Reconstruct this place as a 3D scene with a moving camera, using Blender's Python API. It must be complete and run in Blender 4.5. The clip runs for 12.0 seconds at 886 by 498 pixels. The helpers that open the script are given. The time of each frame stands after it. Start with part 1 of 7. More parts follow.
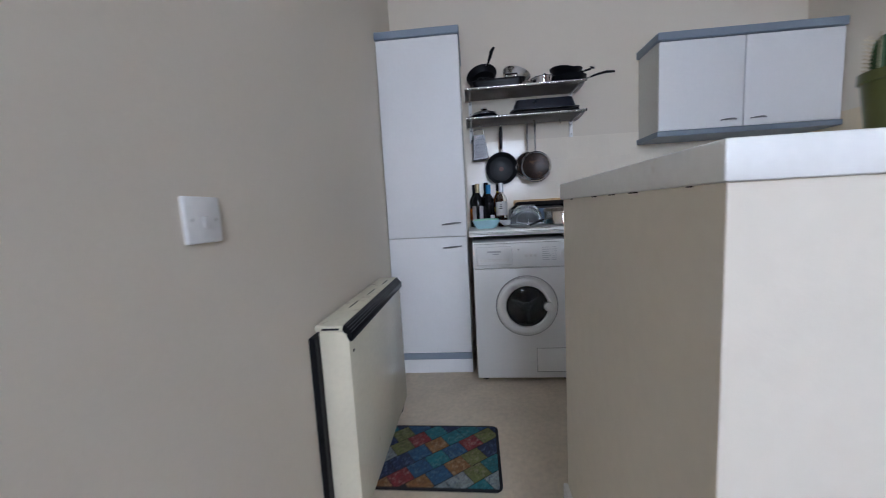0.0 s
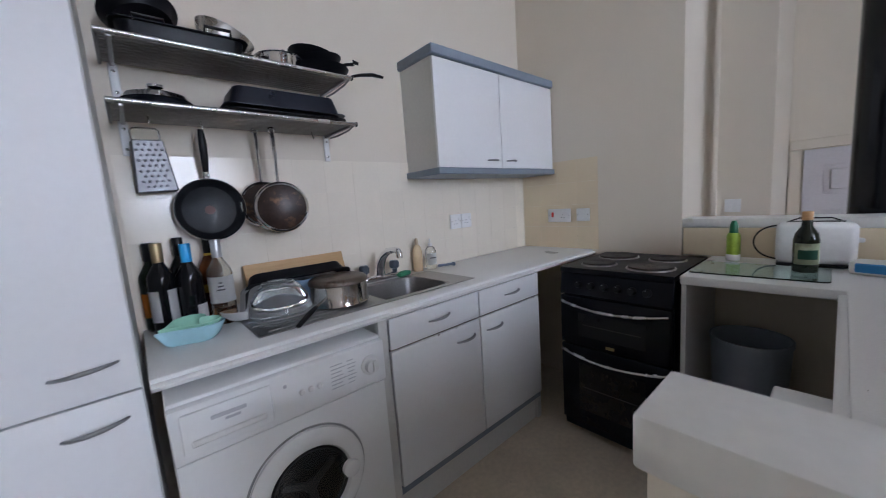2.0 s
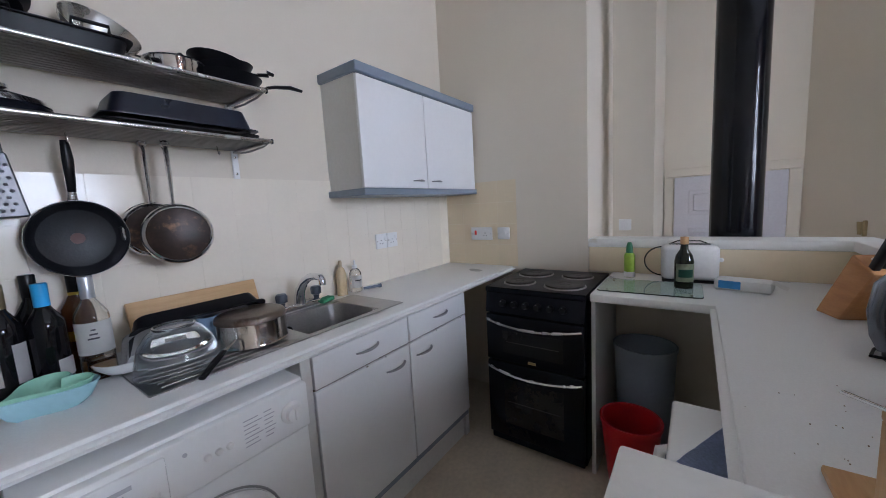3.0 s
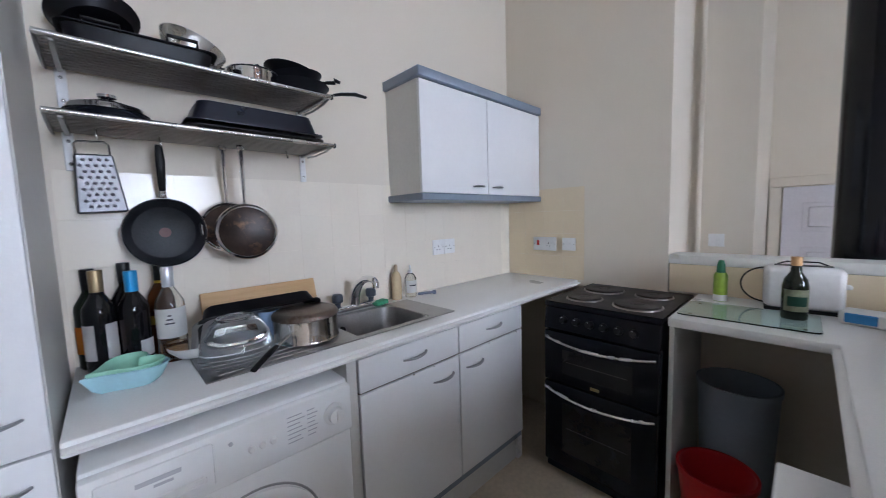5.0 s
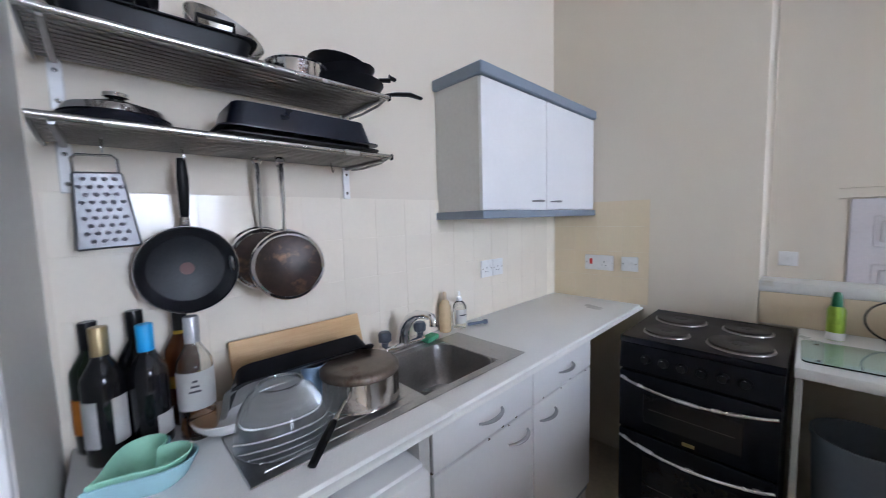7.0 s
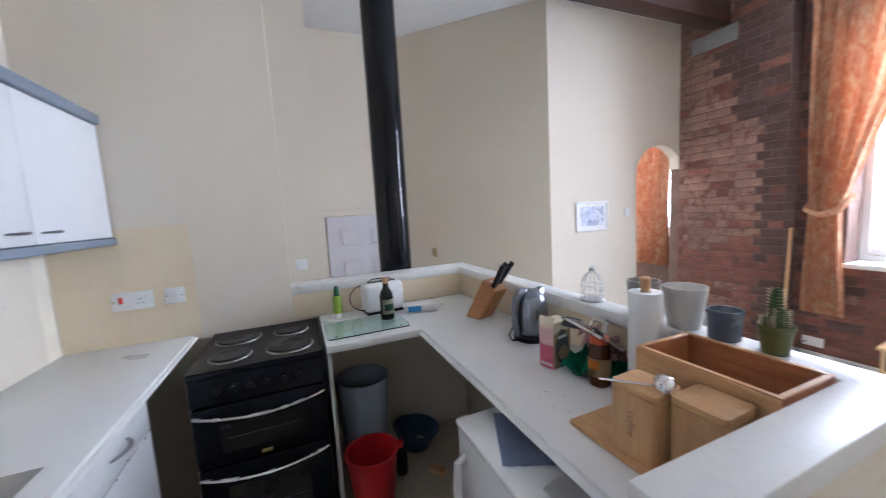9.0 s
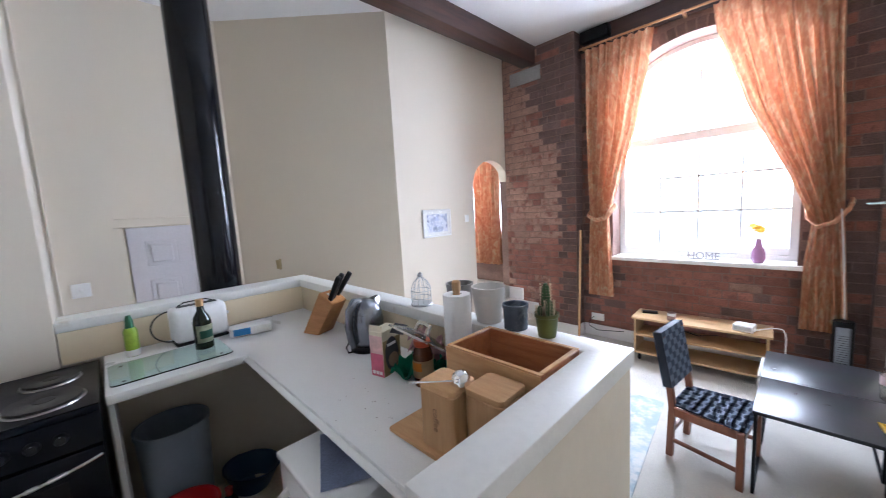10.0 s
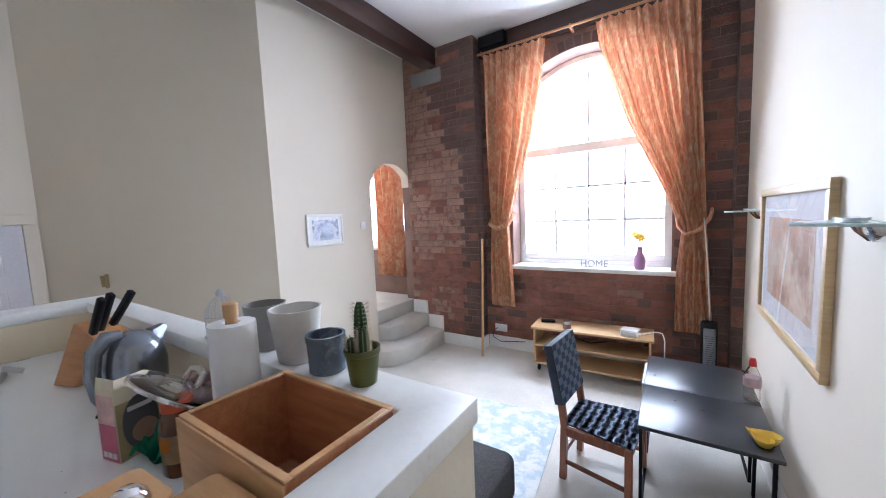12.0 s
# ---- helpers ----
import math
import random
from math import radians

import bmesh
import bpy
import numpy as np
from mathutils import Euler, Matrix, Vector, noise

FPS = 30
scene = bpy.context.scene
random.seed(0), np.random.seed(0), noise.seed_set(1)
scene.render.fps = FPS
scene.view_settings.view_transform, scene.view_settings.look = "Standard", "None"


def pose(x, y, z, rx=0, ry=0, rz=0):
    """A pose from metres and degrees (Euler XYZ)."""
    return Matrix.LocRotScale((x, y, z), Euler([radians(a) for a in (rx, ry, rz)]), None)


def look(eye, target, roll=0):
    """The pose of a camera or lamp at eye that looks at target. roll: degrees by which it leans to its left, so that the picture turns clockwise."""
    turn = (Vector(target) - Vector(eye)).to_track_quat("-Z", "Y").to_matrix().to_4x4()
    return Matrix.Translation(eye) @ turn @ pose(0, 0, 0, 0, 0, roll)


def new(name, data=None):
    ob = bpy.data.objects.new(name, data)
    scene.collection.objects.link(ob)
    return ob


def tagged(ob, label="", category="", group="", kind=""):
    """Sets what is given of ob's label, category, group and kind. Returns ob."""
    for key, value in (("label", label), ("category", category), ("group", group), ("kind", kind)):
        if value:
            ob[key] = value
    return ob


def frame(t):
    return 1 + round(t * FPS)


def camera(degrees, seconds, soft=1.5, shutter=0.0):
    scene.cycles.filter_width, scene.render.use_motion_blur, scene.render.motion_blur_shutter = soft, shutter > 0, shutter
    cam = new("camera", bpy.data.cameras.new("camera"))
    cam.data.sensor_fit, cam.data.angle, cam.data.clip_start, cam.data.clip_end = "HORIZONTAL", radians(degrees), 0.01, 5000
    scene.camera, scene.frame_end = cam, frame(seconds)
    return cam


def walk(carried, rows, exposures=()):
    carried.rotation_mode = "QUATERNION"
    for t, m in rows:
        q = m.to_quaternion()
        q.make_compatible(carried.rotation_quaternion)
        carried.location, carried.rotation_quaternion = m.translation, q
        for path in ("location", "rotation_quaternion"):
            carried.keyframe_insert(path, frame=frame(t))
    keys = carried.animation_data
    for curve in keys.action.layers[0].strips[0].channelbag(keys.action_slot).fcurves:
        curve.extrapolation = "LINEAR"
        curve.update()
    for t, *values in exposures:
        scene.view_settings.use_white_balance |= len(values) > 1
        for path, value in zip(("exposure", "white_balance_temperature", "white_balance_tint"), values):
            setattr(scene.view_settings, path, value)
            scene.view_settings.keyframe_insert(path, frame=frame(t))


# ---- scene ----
cam = camera(103.2, 12.0, soft=0.9, shutter=0.3)
PATH = [
    (0, (0.531, 0.236, 1.023), (0.361, 2.217, 0.807), -3.1),
    (0.5, (0.443, 0.547, 1.06), (0.74, 2.511, 0.822), -3.4),
    (1, (0.44, 0.799, 1.077), (1.186, 2.638, 0.83), -4.0),
    (1.5, (0.502, 1.069, 1.148), (1.55, 2.751, 0.88), -4.0),
    (2, (0.531, 1.227, 1.253), (1.835, 2.721, 0.997), -4.1),
    (2.5, (0.528, 1.255, 1.305), (2.049, 2.529, 1.049), -4.0),
    (2.7, (0.532, 1.265, 1.321), (2.11, 2.466, 1.059), -3.8),
    (4.3, (0.603, 1.279, 1.323), (2.243, 2.404, 1.109), -2.7),
    (4.5, (0.613, 1.278, 1.318), (2.182, 2.501, 1.115), -2.5),
    (5, (0.613, 1.281, 1.31), (1.987, 2.723, 1.132), -1.8),
    (5.5, (0.59, 1.303, 1.31), (1.759, 2.918, 1.148), -1.1),
    (6, (0.577, 1.389, 1.29), (1.647, 3.071, 1.137), -0.8),
    (6.5, (0.589, 1.539, 1.309), (1.7, 3.196, 1.165), -0.9),
    (6.7, (0.606, 1.58, 1.349), (1.8, 3.178, 1.197), -1.2),
    (8.3, (0.61, 1.792, 1.457), (2.6, 1.83, 1.264), -2.7),
    (8.5, (0.599, 1.781, 1.455), (2.577, 1.562, 1.256), -3.1),
    (9, (0.568, 1.715, 1.468), (2.41, 0.967, 1.249), -3.3),
    (9.5, (0.535, 1.65, 1.477), (2.174, 0.527, 1.249), -3.4),
    (10, (0.504, 1.597, 1.475), (1.931, 0.214, 1.246), -3.3),
    (10.5, (0.498, 1.527, 1.464), (1.743, -0.022, 1.239), -3.1),
    (11, (0.503, 1.406, 1.454), (1.644, -0.223, 1.238), -3.0),
    (11.5, (0.515, 1.263, 1.432), (1.625, -0.389, 1.233), -2.7),
    (12, (0.519, 1.151, 1.398), (1.611, -0.515, 1.215), -2.4),
]
EXPOSURE = [(0, -0.62, 5550, 12), (0.5, -0.75, 6050, 14), (1, -0.62, 5800, 14), (2.5, -0.34, 5600, 14), (5.5, -0.02, 5550, 13), (8.5, 0.25, 5500, 13), (9.5, 0.32, 5450, 13), (10.5, 0.28, 5480, 12), (12, 0.12, 5420, 12)]
walk(cam, [(t, look(eye, target, roll)) for t, eye, target, roll in PATH], EXPOSURE)

# ---- light: overcast daylight through the two tall windows ----
world = bpy.data.worlds.new("sky")
scene.world = world
world.use_nodes = True
wn = world.node_tree.nodes
sky = wn.new("ShaderNodeTexSky")
sky.sky_type = "NISHITA"
sky.sun_disc = False
sky.sun_elevation, sky.sun_rotation = radians(40), radians(196)
cloud = wn.new("ShaderNodeHueSaturation")        # an even, bright cloud cover
cloud.inputs["Saturation"].default_value, cloud.inputs["Value"].default_value = 0.22, 4.0
world.node_tree.links.new(sky.outputs[0], cloud.inputs["Color"])
world.node_tree.links.new(cloud.outputs[0], wn["Background"].inputs[0])
wn["Background"].inputs[1].default_value = 0.15


def lamp(name, kind, m, power, color=(1, 1, 1), sx=1.0, sy=1.0, angle=0.2):
    data = bpy.data.lights.new(name, kind)
    data.energy, data.color = power, color
    if kind == "AREA":
        data.shape, data.size, data.size_y = "RECTANGLE", sx, sy
    if kind == "SUN":
        data.angle = angle
    ob = new(name, data)
    ob.matrix_world = m
    return ob


lamp("sun", "SUN", look((-0.6, -9, 6.6), (1.6, -1.5, 0)), 1.5, (1, 0.96, 0.9), angle=radians(12))
lamp("window_daylight", "AREA", look((1.25, -3.06, 2.22), (1.25, 0, 1.95)), 175, (0.93, 0.98, 1.06), 1.75, 1.6)
lamp("stair_window_daylight", "AREA", look((4.25, -3.06, 2.0), (4.25, 0, 1.7)), 120, (0.93, 0.98, 1.06), 1.1, 1.6)


# ---- helpers for building ----
def shade(bm, deg=40):
    for f in bm.faces:
        f.smooth = True
    lim = radians(deg)
    for e in bm.edges:
        if len(e.link_faces) == 2 and e.calc_face_angle(0) > lim:
            e.smooth = False


def mesh_of(name, bm, mats):
    bmesh.ops.recalc_face_normals(bm, faces=bm.faces[:])
    shade(bm)
    me = bpy.data.meshes.new(name)
    bm.to_mesh(me)
    bm.free()
    for m in mats if isinstance(mats, (list, tuple)) else [mats]:
        me.materials.append(m)
    return me


def part(name, bm, material, parent, label=""):
    ob = new(name, mesh_of(name, bm, material))
    ob.parent = parent
    if label:
        ob["label"] = label
    return ob


def thing(name, label, category, loc=(0, 0, 0), rz=0.0, group="", kind="", rx=0.0, ry=0.0):
    ob = new(name)
    ob.empty_display_size = 0.05
    ob.matrix_basis = pose(*loc, rx, ry, rz)
    return tagged(ob, label, category, group, kind)


def solid(name, bm, material, label, category, loc=(0, 0, 0), rz=0.0, group="", kind="", rx=0.0, ry=0.0):
    ob = new(name, mesh_of(name, bm, material))
    ob.matrix_basis = pose(*loc, rx, ry, rz)
    return tagged(ob, label, category, group, kind)


def box(x0, x1, y0, y1, z0, z1, bev=0.0, seg=1, bm=None):
    b = bmesh.new()
    vs = [b.verts.new((x, y, z)) for x in (x0, x1) for y in (y0, y1) for z in (z0, z1)]
    for f in ((0, 1, 3, 2), (4, 6, 7, 5), (0, 4, 5, 1), (2, 3, 7, 6), (0, 2, 6, 4), (1, 5, 7, 3)):
        b.faces.new([vs[i] for i in f])
    bmesh.ops.recalc_face_normals(b, faces=b.faces[:])
    if bev:
        bmesh.ops.bevel(b, geom=b.edges[:], offset=bev, segments=seg, profile=0.5, affect="EDGES")
    return merge(bm, b)


def merge(bm, b):
    if bm is None:
        return b
    me = bpy.data.meshes.new("tmp")
    b.to_mesh(me)
    b.free()
    bm.from_mesh(me)
    bpy.data.meshes.remove(me)
    return bm


def moved(b, m):
    bmesh.ops.transform(b, matrix=m, verts=b.verts[:])
    return b


def prism(pts, d0, d1, axis="y", bev=0.0, bm=None, seg=1):
    """Extrude a 2D outline along an axis: y gives (x, z) outlines, x gives (y, z), z gives (x, y)."""
    b = bmesh.new()
    put = {"y": lambda p, d: (p[0], d, p[1]), "x": lambda p, d: (d, p[0], p[1]), "z": lambda p, d: (p[0], p[1], d)}[axis]
    lo = [b.verts.new(put(p, d0)) for p in pts]
    hi = [b.verts.new(put(p, d1)) for p in pts]
    b.faces.new(lo)
    b.faces.new(hi[::-1])
    n = len(pts)
    for i in range(n):
        b.faces.new((lo[i], lo[(i + 1) % n], hi[(i + 1) % n], hi[i]))
    bmesh.ops.recalc_face_normals(b, faces=b.faces[:])
    if bev:
        bmesh.ops.bevel(b, geom=b.edges[:], offset=bev, segments=seg, profile=0.5, affect="EDGES")
    return merge(bm, b)


def lathe(prof, seg=32, bm=None, squash=1.0):
    """Turn a profile of (radius, height) about z."""
    b = bmesh.new()
    rings = []
    for r, z in prof:
        if r < 1e-5:
            rings.append([b.verts.new((0, 0, z))])
        else:
            rings.append([b.verts.new((r * math.cos(2 * math.pi * i / seg), squash * r * math.sin(2 * math.pi * i / seg), z)) for i in range(seg)])
    for a, c in zip(rings, rings[1:]):
        for i in range(seg):
            j = (i + 1) % seg
            if len(a) == 1 and len(c) == 1:
                continue
            if len(a) == 1:
                b.faces.new((a[0], c[i], c[j]))
            elif len(c) == 1:
                b.faces.new((a[i], a[j], c[0]))
            else:
                b.faces.new((a[i], a[j], c[j], c[i]))
    return merge(bm, b)


def tube(path, r, seg=10, bm=None, flat=1.0):
    """A rod along a path; r may be a list of radii."""
    pts = [Vector(p) for p in path]
    b = bmesh.new()
    rings = []
    side = None
    for i, p in enumerate(pts):
        d = (pts[min(i + 1, len(pts) - 1)] - pts[max(i - 1, 0)]).normalized()
        if side is None:
            ref = Vector((0, 0, 1)) if abs(d.z) < 0.9 else Vector((1, 0, 0))
            side = d.cross(ref).normalized()
        side = (side - d * side.dot(d)).normalized()
        up = d.cross(side)
        rad = r[i] if isinstance(r, (list, tuple)) else r
        rings.append([b.verts.new(p + rad * (math.cos(2 * math.pi * k / seg) * side + flat * math.sin(2 * math.pi * k / seg) * up)) for k in range(seg)])
    for a, c in zip(rings, rings[1:]):
        for k in range(seg):
            b.faces.new((a[k], a[(k + 1) % seg], c[(k + 1) % seg], c[k]))
    b.faces.new(rings[0][::-1])
    b.faces.new(rings[-1])
    return merge(bm, b)


def rrect(w, d, r, seg=5):
    """Outline of a rectangle with round corners, centred."""
    out = []
    for cx, cy, a0 in ((w / 2 - r, d / 2 - r, 0), (-w / 2 + r, d / 2 - r, 90), (-w / 2 + r, -d / 2 + r, 180), (w / 2 - r, -d / 2 + r, 270)):
        for k in range(seg + 1):
            a = radians(a0 + 90 * k / seg)
            out.append((cx + r * math.cos(a), cy + r * math.sin(a)))
    return out


def loft(loops, bm=None, cap0=True, cap1=True):
    """Join outlines of equal length, each a list of (x, y, z)."""
    b = bmesh.new()
    rings = [[b.verts.new(p) for p in lp] for lp in loops]
    n = len(rings[0])
    for a, c in zip(rings, rings[1:]):
        for i in range(n):
            b.faces.new((a[i], a[(i + 1) % n], c[(i + 1) % n], c[i]))
    if cap0:
        b.faces.new(rings[0][::-1])
    if cap1:
        b.faces.new(rings[-1])
    return merge(bm, b)


def at_z(outline, z, s=1.0):
    return [(x * s, y * s, z) for x, y in outline]


def curve_pts(f, n):
    return [f(i / n) for i in range(n + 1)]


def letters(body, size, depth, material, parent, m, name="lettering"):
    """Words in the built-in font, as a mesh."""
    cu = bpy.data.curves.new(name, "FONT")
    cu.body, cu.size, cu.extrude, cu.align_x, cu.align_y = body, size, depth, "CENTER", "CENTER"
    tmp = bpy.data.objects.new(name, cu)
    me = bpy.data.meshes.new_from_object(tmp)
    bpy.data.objects.remove(tmp)
    me.materials.append(material)
    ob = new(name, me)
    ob.parent = parent
    ob.matrix_basis = m
    return ob


# ---- materials ----
def mat(name, col, rough=0.5, metal=0.0, var=0.10, scale=3.0, grain=0.04, gscale=60.0, bump=0.02, bscale=None, rand=0.0, spec=0.5, trans=0.0, ior=1.45, island=0.0, stain=None, stain_at=0.62, coat=0.0, rvar=0.12):
    """Paint with broad blotches, fine grain, uneven gloss and fine relief."""
    m = bpy.data.materials.new(name)
    m.use_nodes = True
    nt = m.node_tree
    n, lk = nt.nodes, nt.links
    bs = n["Principled BSDF"]
    geo = n.new("ShaderNodeNewGeometry")
    where = geo.outputs["Position"]
    big = n.new("ShaderNodeTexNoise")
    big.inputs["Scale"].default_value, big.inputs["Detail"].default_value = scale, 6
    fine = n.new("ShaderNodeTexNoise")
    fine.inputs["Scale"].default_value, fine.inputs["Detail"].default_value = gscale, 4
    lk.new(where, big.inputs["Vector"])
    lk.new(where, fine.inputs["Vector"])

    def amount(src, lo, hi):
        r = n.new("ShaderNodeMapRange")
        r.inputs["From Min"].default_value, r.inputs["From Max"].default_value = 0.25, 0.75
        r.inputs["To Min"].default_value, r.inputs["To Max"].default_value = lo, hi
        lk.new(src, r.inputs["Value"])
        return r.outputs["Result"]

    def times(a, b):
        x = n.new("ShaderNodeMath")
        x.operation = "MULTIPLY"
        lk.new(a, x.inputs[0])
        lk.new(b, x.inputs[1])
        return x.outputs[0]

    f = times(amount(big.outputs["Fac"], 1 - var, 1 + var), amount(fine.outputs["Fac"], 1 - grain, 1 + grain))
    if rand or island:
        if rand:
            src = n.new("ShaderNodeObjectInfo").outputs["Random"]
        else:
            src = geo.outputs["Random Per Island"]
        r = n.new("ShaderNodeMapRange")
        amt = rand or island
        r.inputs["To Min"].default_value, r.inputs["To Max"].default_value = 1 - amt, 1 + amt
        lk.new(src, r.inputs["Value"])
        f = times(f, r.outputs["Result"])
    mix = n.new("ShaderNodeVectorMath")
    mix.operation = "SCALE"
    lk.new(f, mix.inputs["Scale"])
    mix.inputs[0].default_value = col
    out = mix.outputs[0]
    if stain:
        sn = n.new("ShaderNodeTexNoise")
        sn.inputs["Scale"].default_value, sn.inputs["Detail"].default_value, sn.inputs["Roughness"].default_value = stain[3], 8, 0.65
        lk.new(where, sn.inputs["Vector"])
        rr = n.new("ShaderNodeMapRange")
        rr.inputs["From Min"].default_value, rr.inputs["From Max"].default_value = stain_at - 0.06, stain_at + 0.06
        lk.new(sn.outputs["Fac"], rr.inputs["Value"])
        mx = n.new("ShaderNodeMix")
        mx.data_type = "RGBA"
        lk.new(rr.outputs["Result"], mx.inputs["Factor"])
        lk.new(out, mx.inputs["A"])
        mx.inputs["B"].default_value = (*stain[:3], 1)
        out = mx.outputs["Result"]
    lk.new(out, bs.inputs["Base Color"])
    lk.new(amount(big.outputs["Fac"], max(0.02, rough - rvar * rough), min(1, rough + rvar * rough)), bs.inputs["Roughness"])
    bs.inputs["Metallic"].default_value = metal
    bs.inputs["Specular IOR Level"].default_value = spec
    bs.inputs["Transmission Weight"].default_value = trans
    bs.inputs["IOR"].default_value = ior
    bs.inputs["Coat Weight"].default_value = coat
    if bump:
        bp = n.new("ShaderNodeBump")
        bp.inputs["Strength"].default_value = 1.0
        bp.inputs["Distance"].default_value = bump * 0.02
        if bscale:
            hb = n.new("ShaderNodeTexNoise")
            hb.inputs["Scale"].default_value, hb.inputs["Detail"].default_value = bscale, 5
            lk.new(where, hb.inputs["Vector"])
            lk.new(hb.outputs["Fac"], bp.inputs["Height"])
        else:
            lk.new(fine.outputs["Fac"], bp.inputs["Height"])
        lk.new(bp.outputs[0], bs.inputs["Normal"])
    return m


def wood(name, c1, c2, along=(1, 12, 12), rough=0.45, scale=4.0, rand=0.0):
    """Wood: streaks along one axis of the thing."""
    m = bpy.data.materials.new(name)
    m.use_nodes = True
    n, lk = m.node_tree.nodes, m.node_tree.links
    bs = n["Principled BSDF"]
    tc = n.new("ShaderNodeTexCoord")
    mp = n.new("ShaderNodeMapping")
    mp.inputs["Scale"].default_value = along
    lk.new(tc.outputs["Object"], mp.inputs["Vector"])
    a = n.new("ShaderNodeTexNoise")
    a.inputs["Scale"].default_value, a.inputs["Detail"].default_value, a.inputs["Distortion"].default_value = scale, 7, 0.6
    lk.new(mp.outputs[0], a.inputs["Vector"])
    b = n.new("ShaderNodeTexNoise")
    b.inputs["Scale"].default_value, b.inputs["Detail"].default_value = scale * 6, 4
    lk.new(mp.outputs[0], b.inputs["Vector"])
    ad = n.new("ShaderNodeMath")
    ad.operation = "MULTIPLY_ADD"
    lk.new(b.outputs["Fac"], ad.inputs[0])
    ad.inputs[1].default_value = 0.35
    lk.new(a.outputs["Fac"], ad.inputs[2])
    rp = n.new("ShaderNodeMapRange")
    rp.inputs["From Min"].default_value, rp.inputs["From Max"].default_value = 0.45, 0.95
    lk.new(ad.outputs[0], rp.inputs["Value"])
    mx = n.new("ShaderNodeMix")
    mx.data_type = "RGBA"
    lk.new(rp.outputs["Result"], mx.inputs["Factor"])
    mx.inputs["A"].default_value, mx.inputs["B"].default_value = (*c1, 1), (*c2, 1)
    lk.new(mx.outputs["Result"], bs.inputs["Base Color"])
    bs.inputs["Roughness"].default_value = rough
    bp = n.new("ShaderNodeBump")
    bp.inputs["Distance"].default_value = 0.0006
    lk.new(b.outputs["Fac"], bp.inputs["Height"])
    lk.new(bp.outputs[0], bs.inputs["Normal"])
    return m


def clear(name, col=(1, 1, 1), rough=0.0, ior=1.45):
    m = bpy.data.materials.new(name)
    m.use_nodes = True
    b = m.node_tree.nodes["Principled BSDF"]
    b.inputs["Base Color"].default_value = (*col, 1)
    b.inputs["Transmission Weight"].default_value = 1.0
    b.inputs["Roughness"].default_value = rough
    b.inputs["IOR"].default_value = ior
    return m


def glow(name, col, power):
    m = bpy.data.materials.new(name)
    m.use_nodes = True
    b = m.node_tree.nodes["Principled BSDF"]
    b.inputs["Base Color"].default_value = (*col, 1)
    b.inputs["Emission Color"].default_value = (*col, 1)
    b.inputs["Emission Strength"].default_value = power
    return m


PAINT = mat("cream_wall_paint", (0.70, 0.628, 0.52), 0.75, var=0.02, scale=0.9, grain=0.012, gscale=120, bump=0.02, bscale=160)
CEIL = mat("white_ceiling_paint", (0.80, 0.79, 0.78), 0.8, var=0.03, scale=1.0, grain=0.02, bump=0.05, bscale=60)
HALFWALL = mat("cream_half_wall_paint", (0.73, 0.665, 0.56), 0.7, var=0.04, scale=1.5, grain=0.02, gscale=30, bump=0.03, bscale=70, stain=(0.66, 0.59, 0.48, 1.6), stain_at=0.76)
LEDGE = mat("white_ledge_paint", (0.80, 0.79, 0.76), 0.42, var=0.03, scale=3, grain=0.03, bump=0.03, bscale=80, stain=(0.62, 0.57, 0.48, 5.0), stain_at=0.70)
GLOSSW = mat("white_gloss_wood", (0.80, 0.79, 0.77), 0.3, var=0.03, scale=3, bump=0.02)
VINYL = mat("beige_vinyl_floor", (0.58, 0.49, 0.37), 0.38, var=0.10, scale=6, grain=0.10, gscale=45, bump=0.03, stain=(0.30, 0.25, 0.19, 9.0), stain_at=0.72)
CARPET = mat("pale_carpet", (0.74, 0.70, 0.63), 0.95, var=0.10, scale=3.5, grain=0.16, gscale=260, bump=0.5, bscale=330, spec=0.1, stain=(0.62, 0.56, 0.48, 4.0), stain_at=0.70)
TILE = mat("cream_glazed_tile", (0.79, 0.72, 0.605), 0.13, var=0.03, scale=4, grain=0.015, bump=0.03, bscale=14, rand=0.012)
TILE2 = mat("warm_cream_tile", (0.77, 0.65, 0.46), 0.16, var=0.03, scale=4, grain=0.015, bump=0.03, bscale=14, rand=0.025)
GROUT = mat("pale_grout", (0.80, 0.73, 0.61), 0.85, var=0.06, scale=12)
UNIT = mat("white_melamine", (0.83, 0.83, 0.83), 0.5, var=0.015, scale=2.5, grain=0.012, bump=0.012, bscale=160, stain=(0.66, 0.62, 0.54, 7.0), stain_at=0.80)
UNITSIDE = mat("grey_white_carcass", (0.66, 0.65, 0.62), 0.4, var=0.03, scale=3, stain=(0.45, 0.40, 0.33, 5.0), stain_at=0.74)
TRIM = mat("blue_grey_trim", (0.23, 0.27, 0.33), 0.38, var=0.05, scale=6, grain=0.03)
TOP = mat("white_worktop_laminate", (0.85, 0.845, 0.825), 0.3, var=0.025, scale=3.5, grain=0.03, gscale=220, bump=0.012, stain=(0.60, 0.54, 0.44, 11.0), stain_at=0.76)
ENAMEL = mat("white_enamel", (0.86, 0.86, 0.85), 0.22, var=0.015, scale=3, grain=0.01, bump=0.008)
PLAST = mat("white_plastic", (0.79, 0.78, 0.76), 0.35, var=0.03, scale=5, bump=0.01)
GREYHANDLE = mat("satin_grey_handle", (0.36, 0.36, 0.37), 0.32, metal=0.85, var=0.05, scale=10)
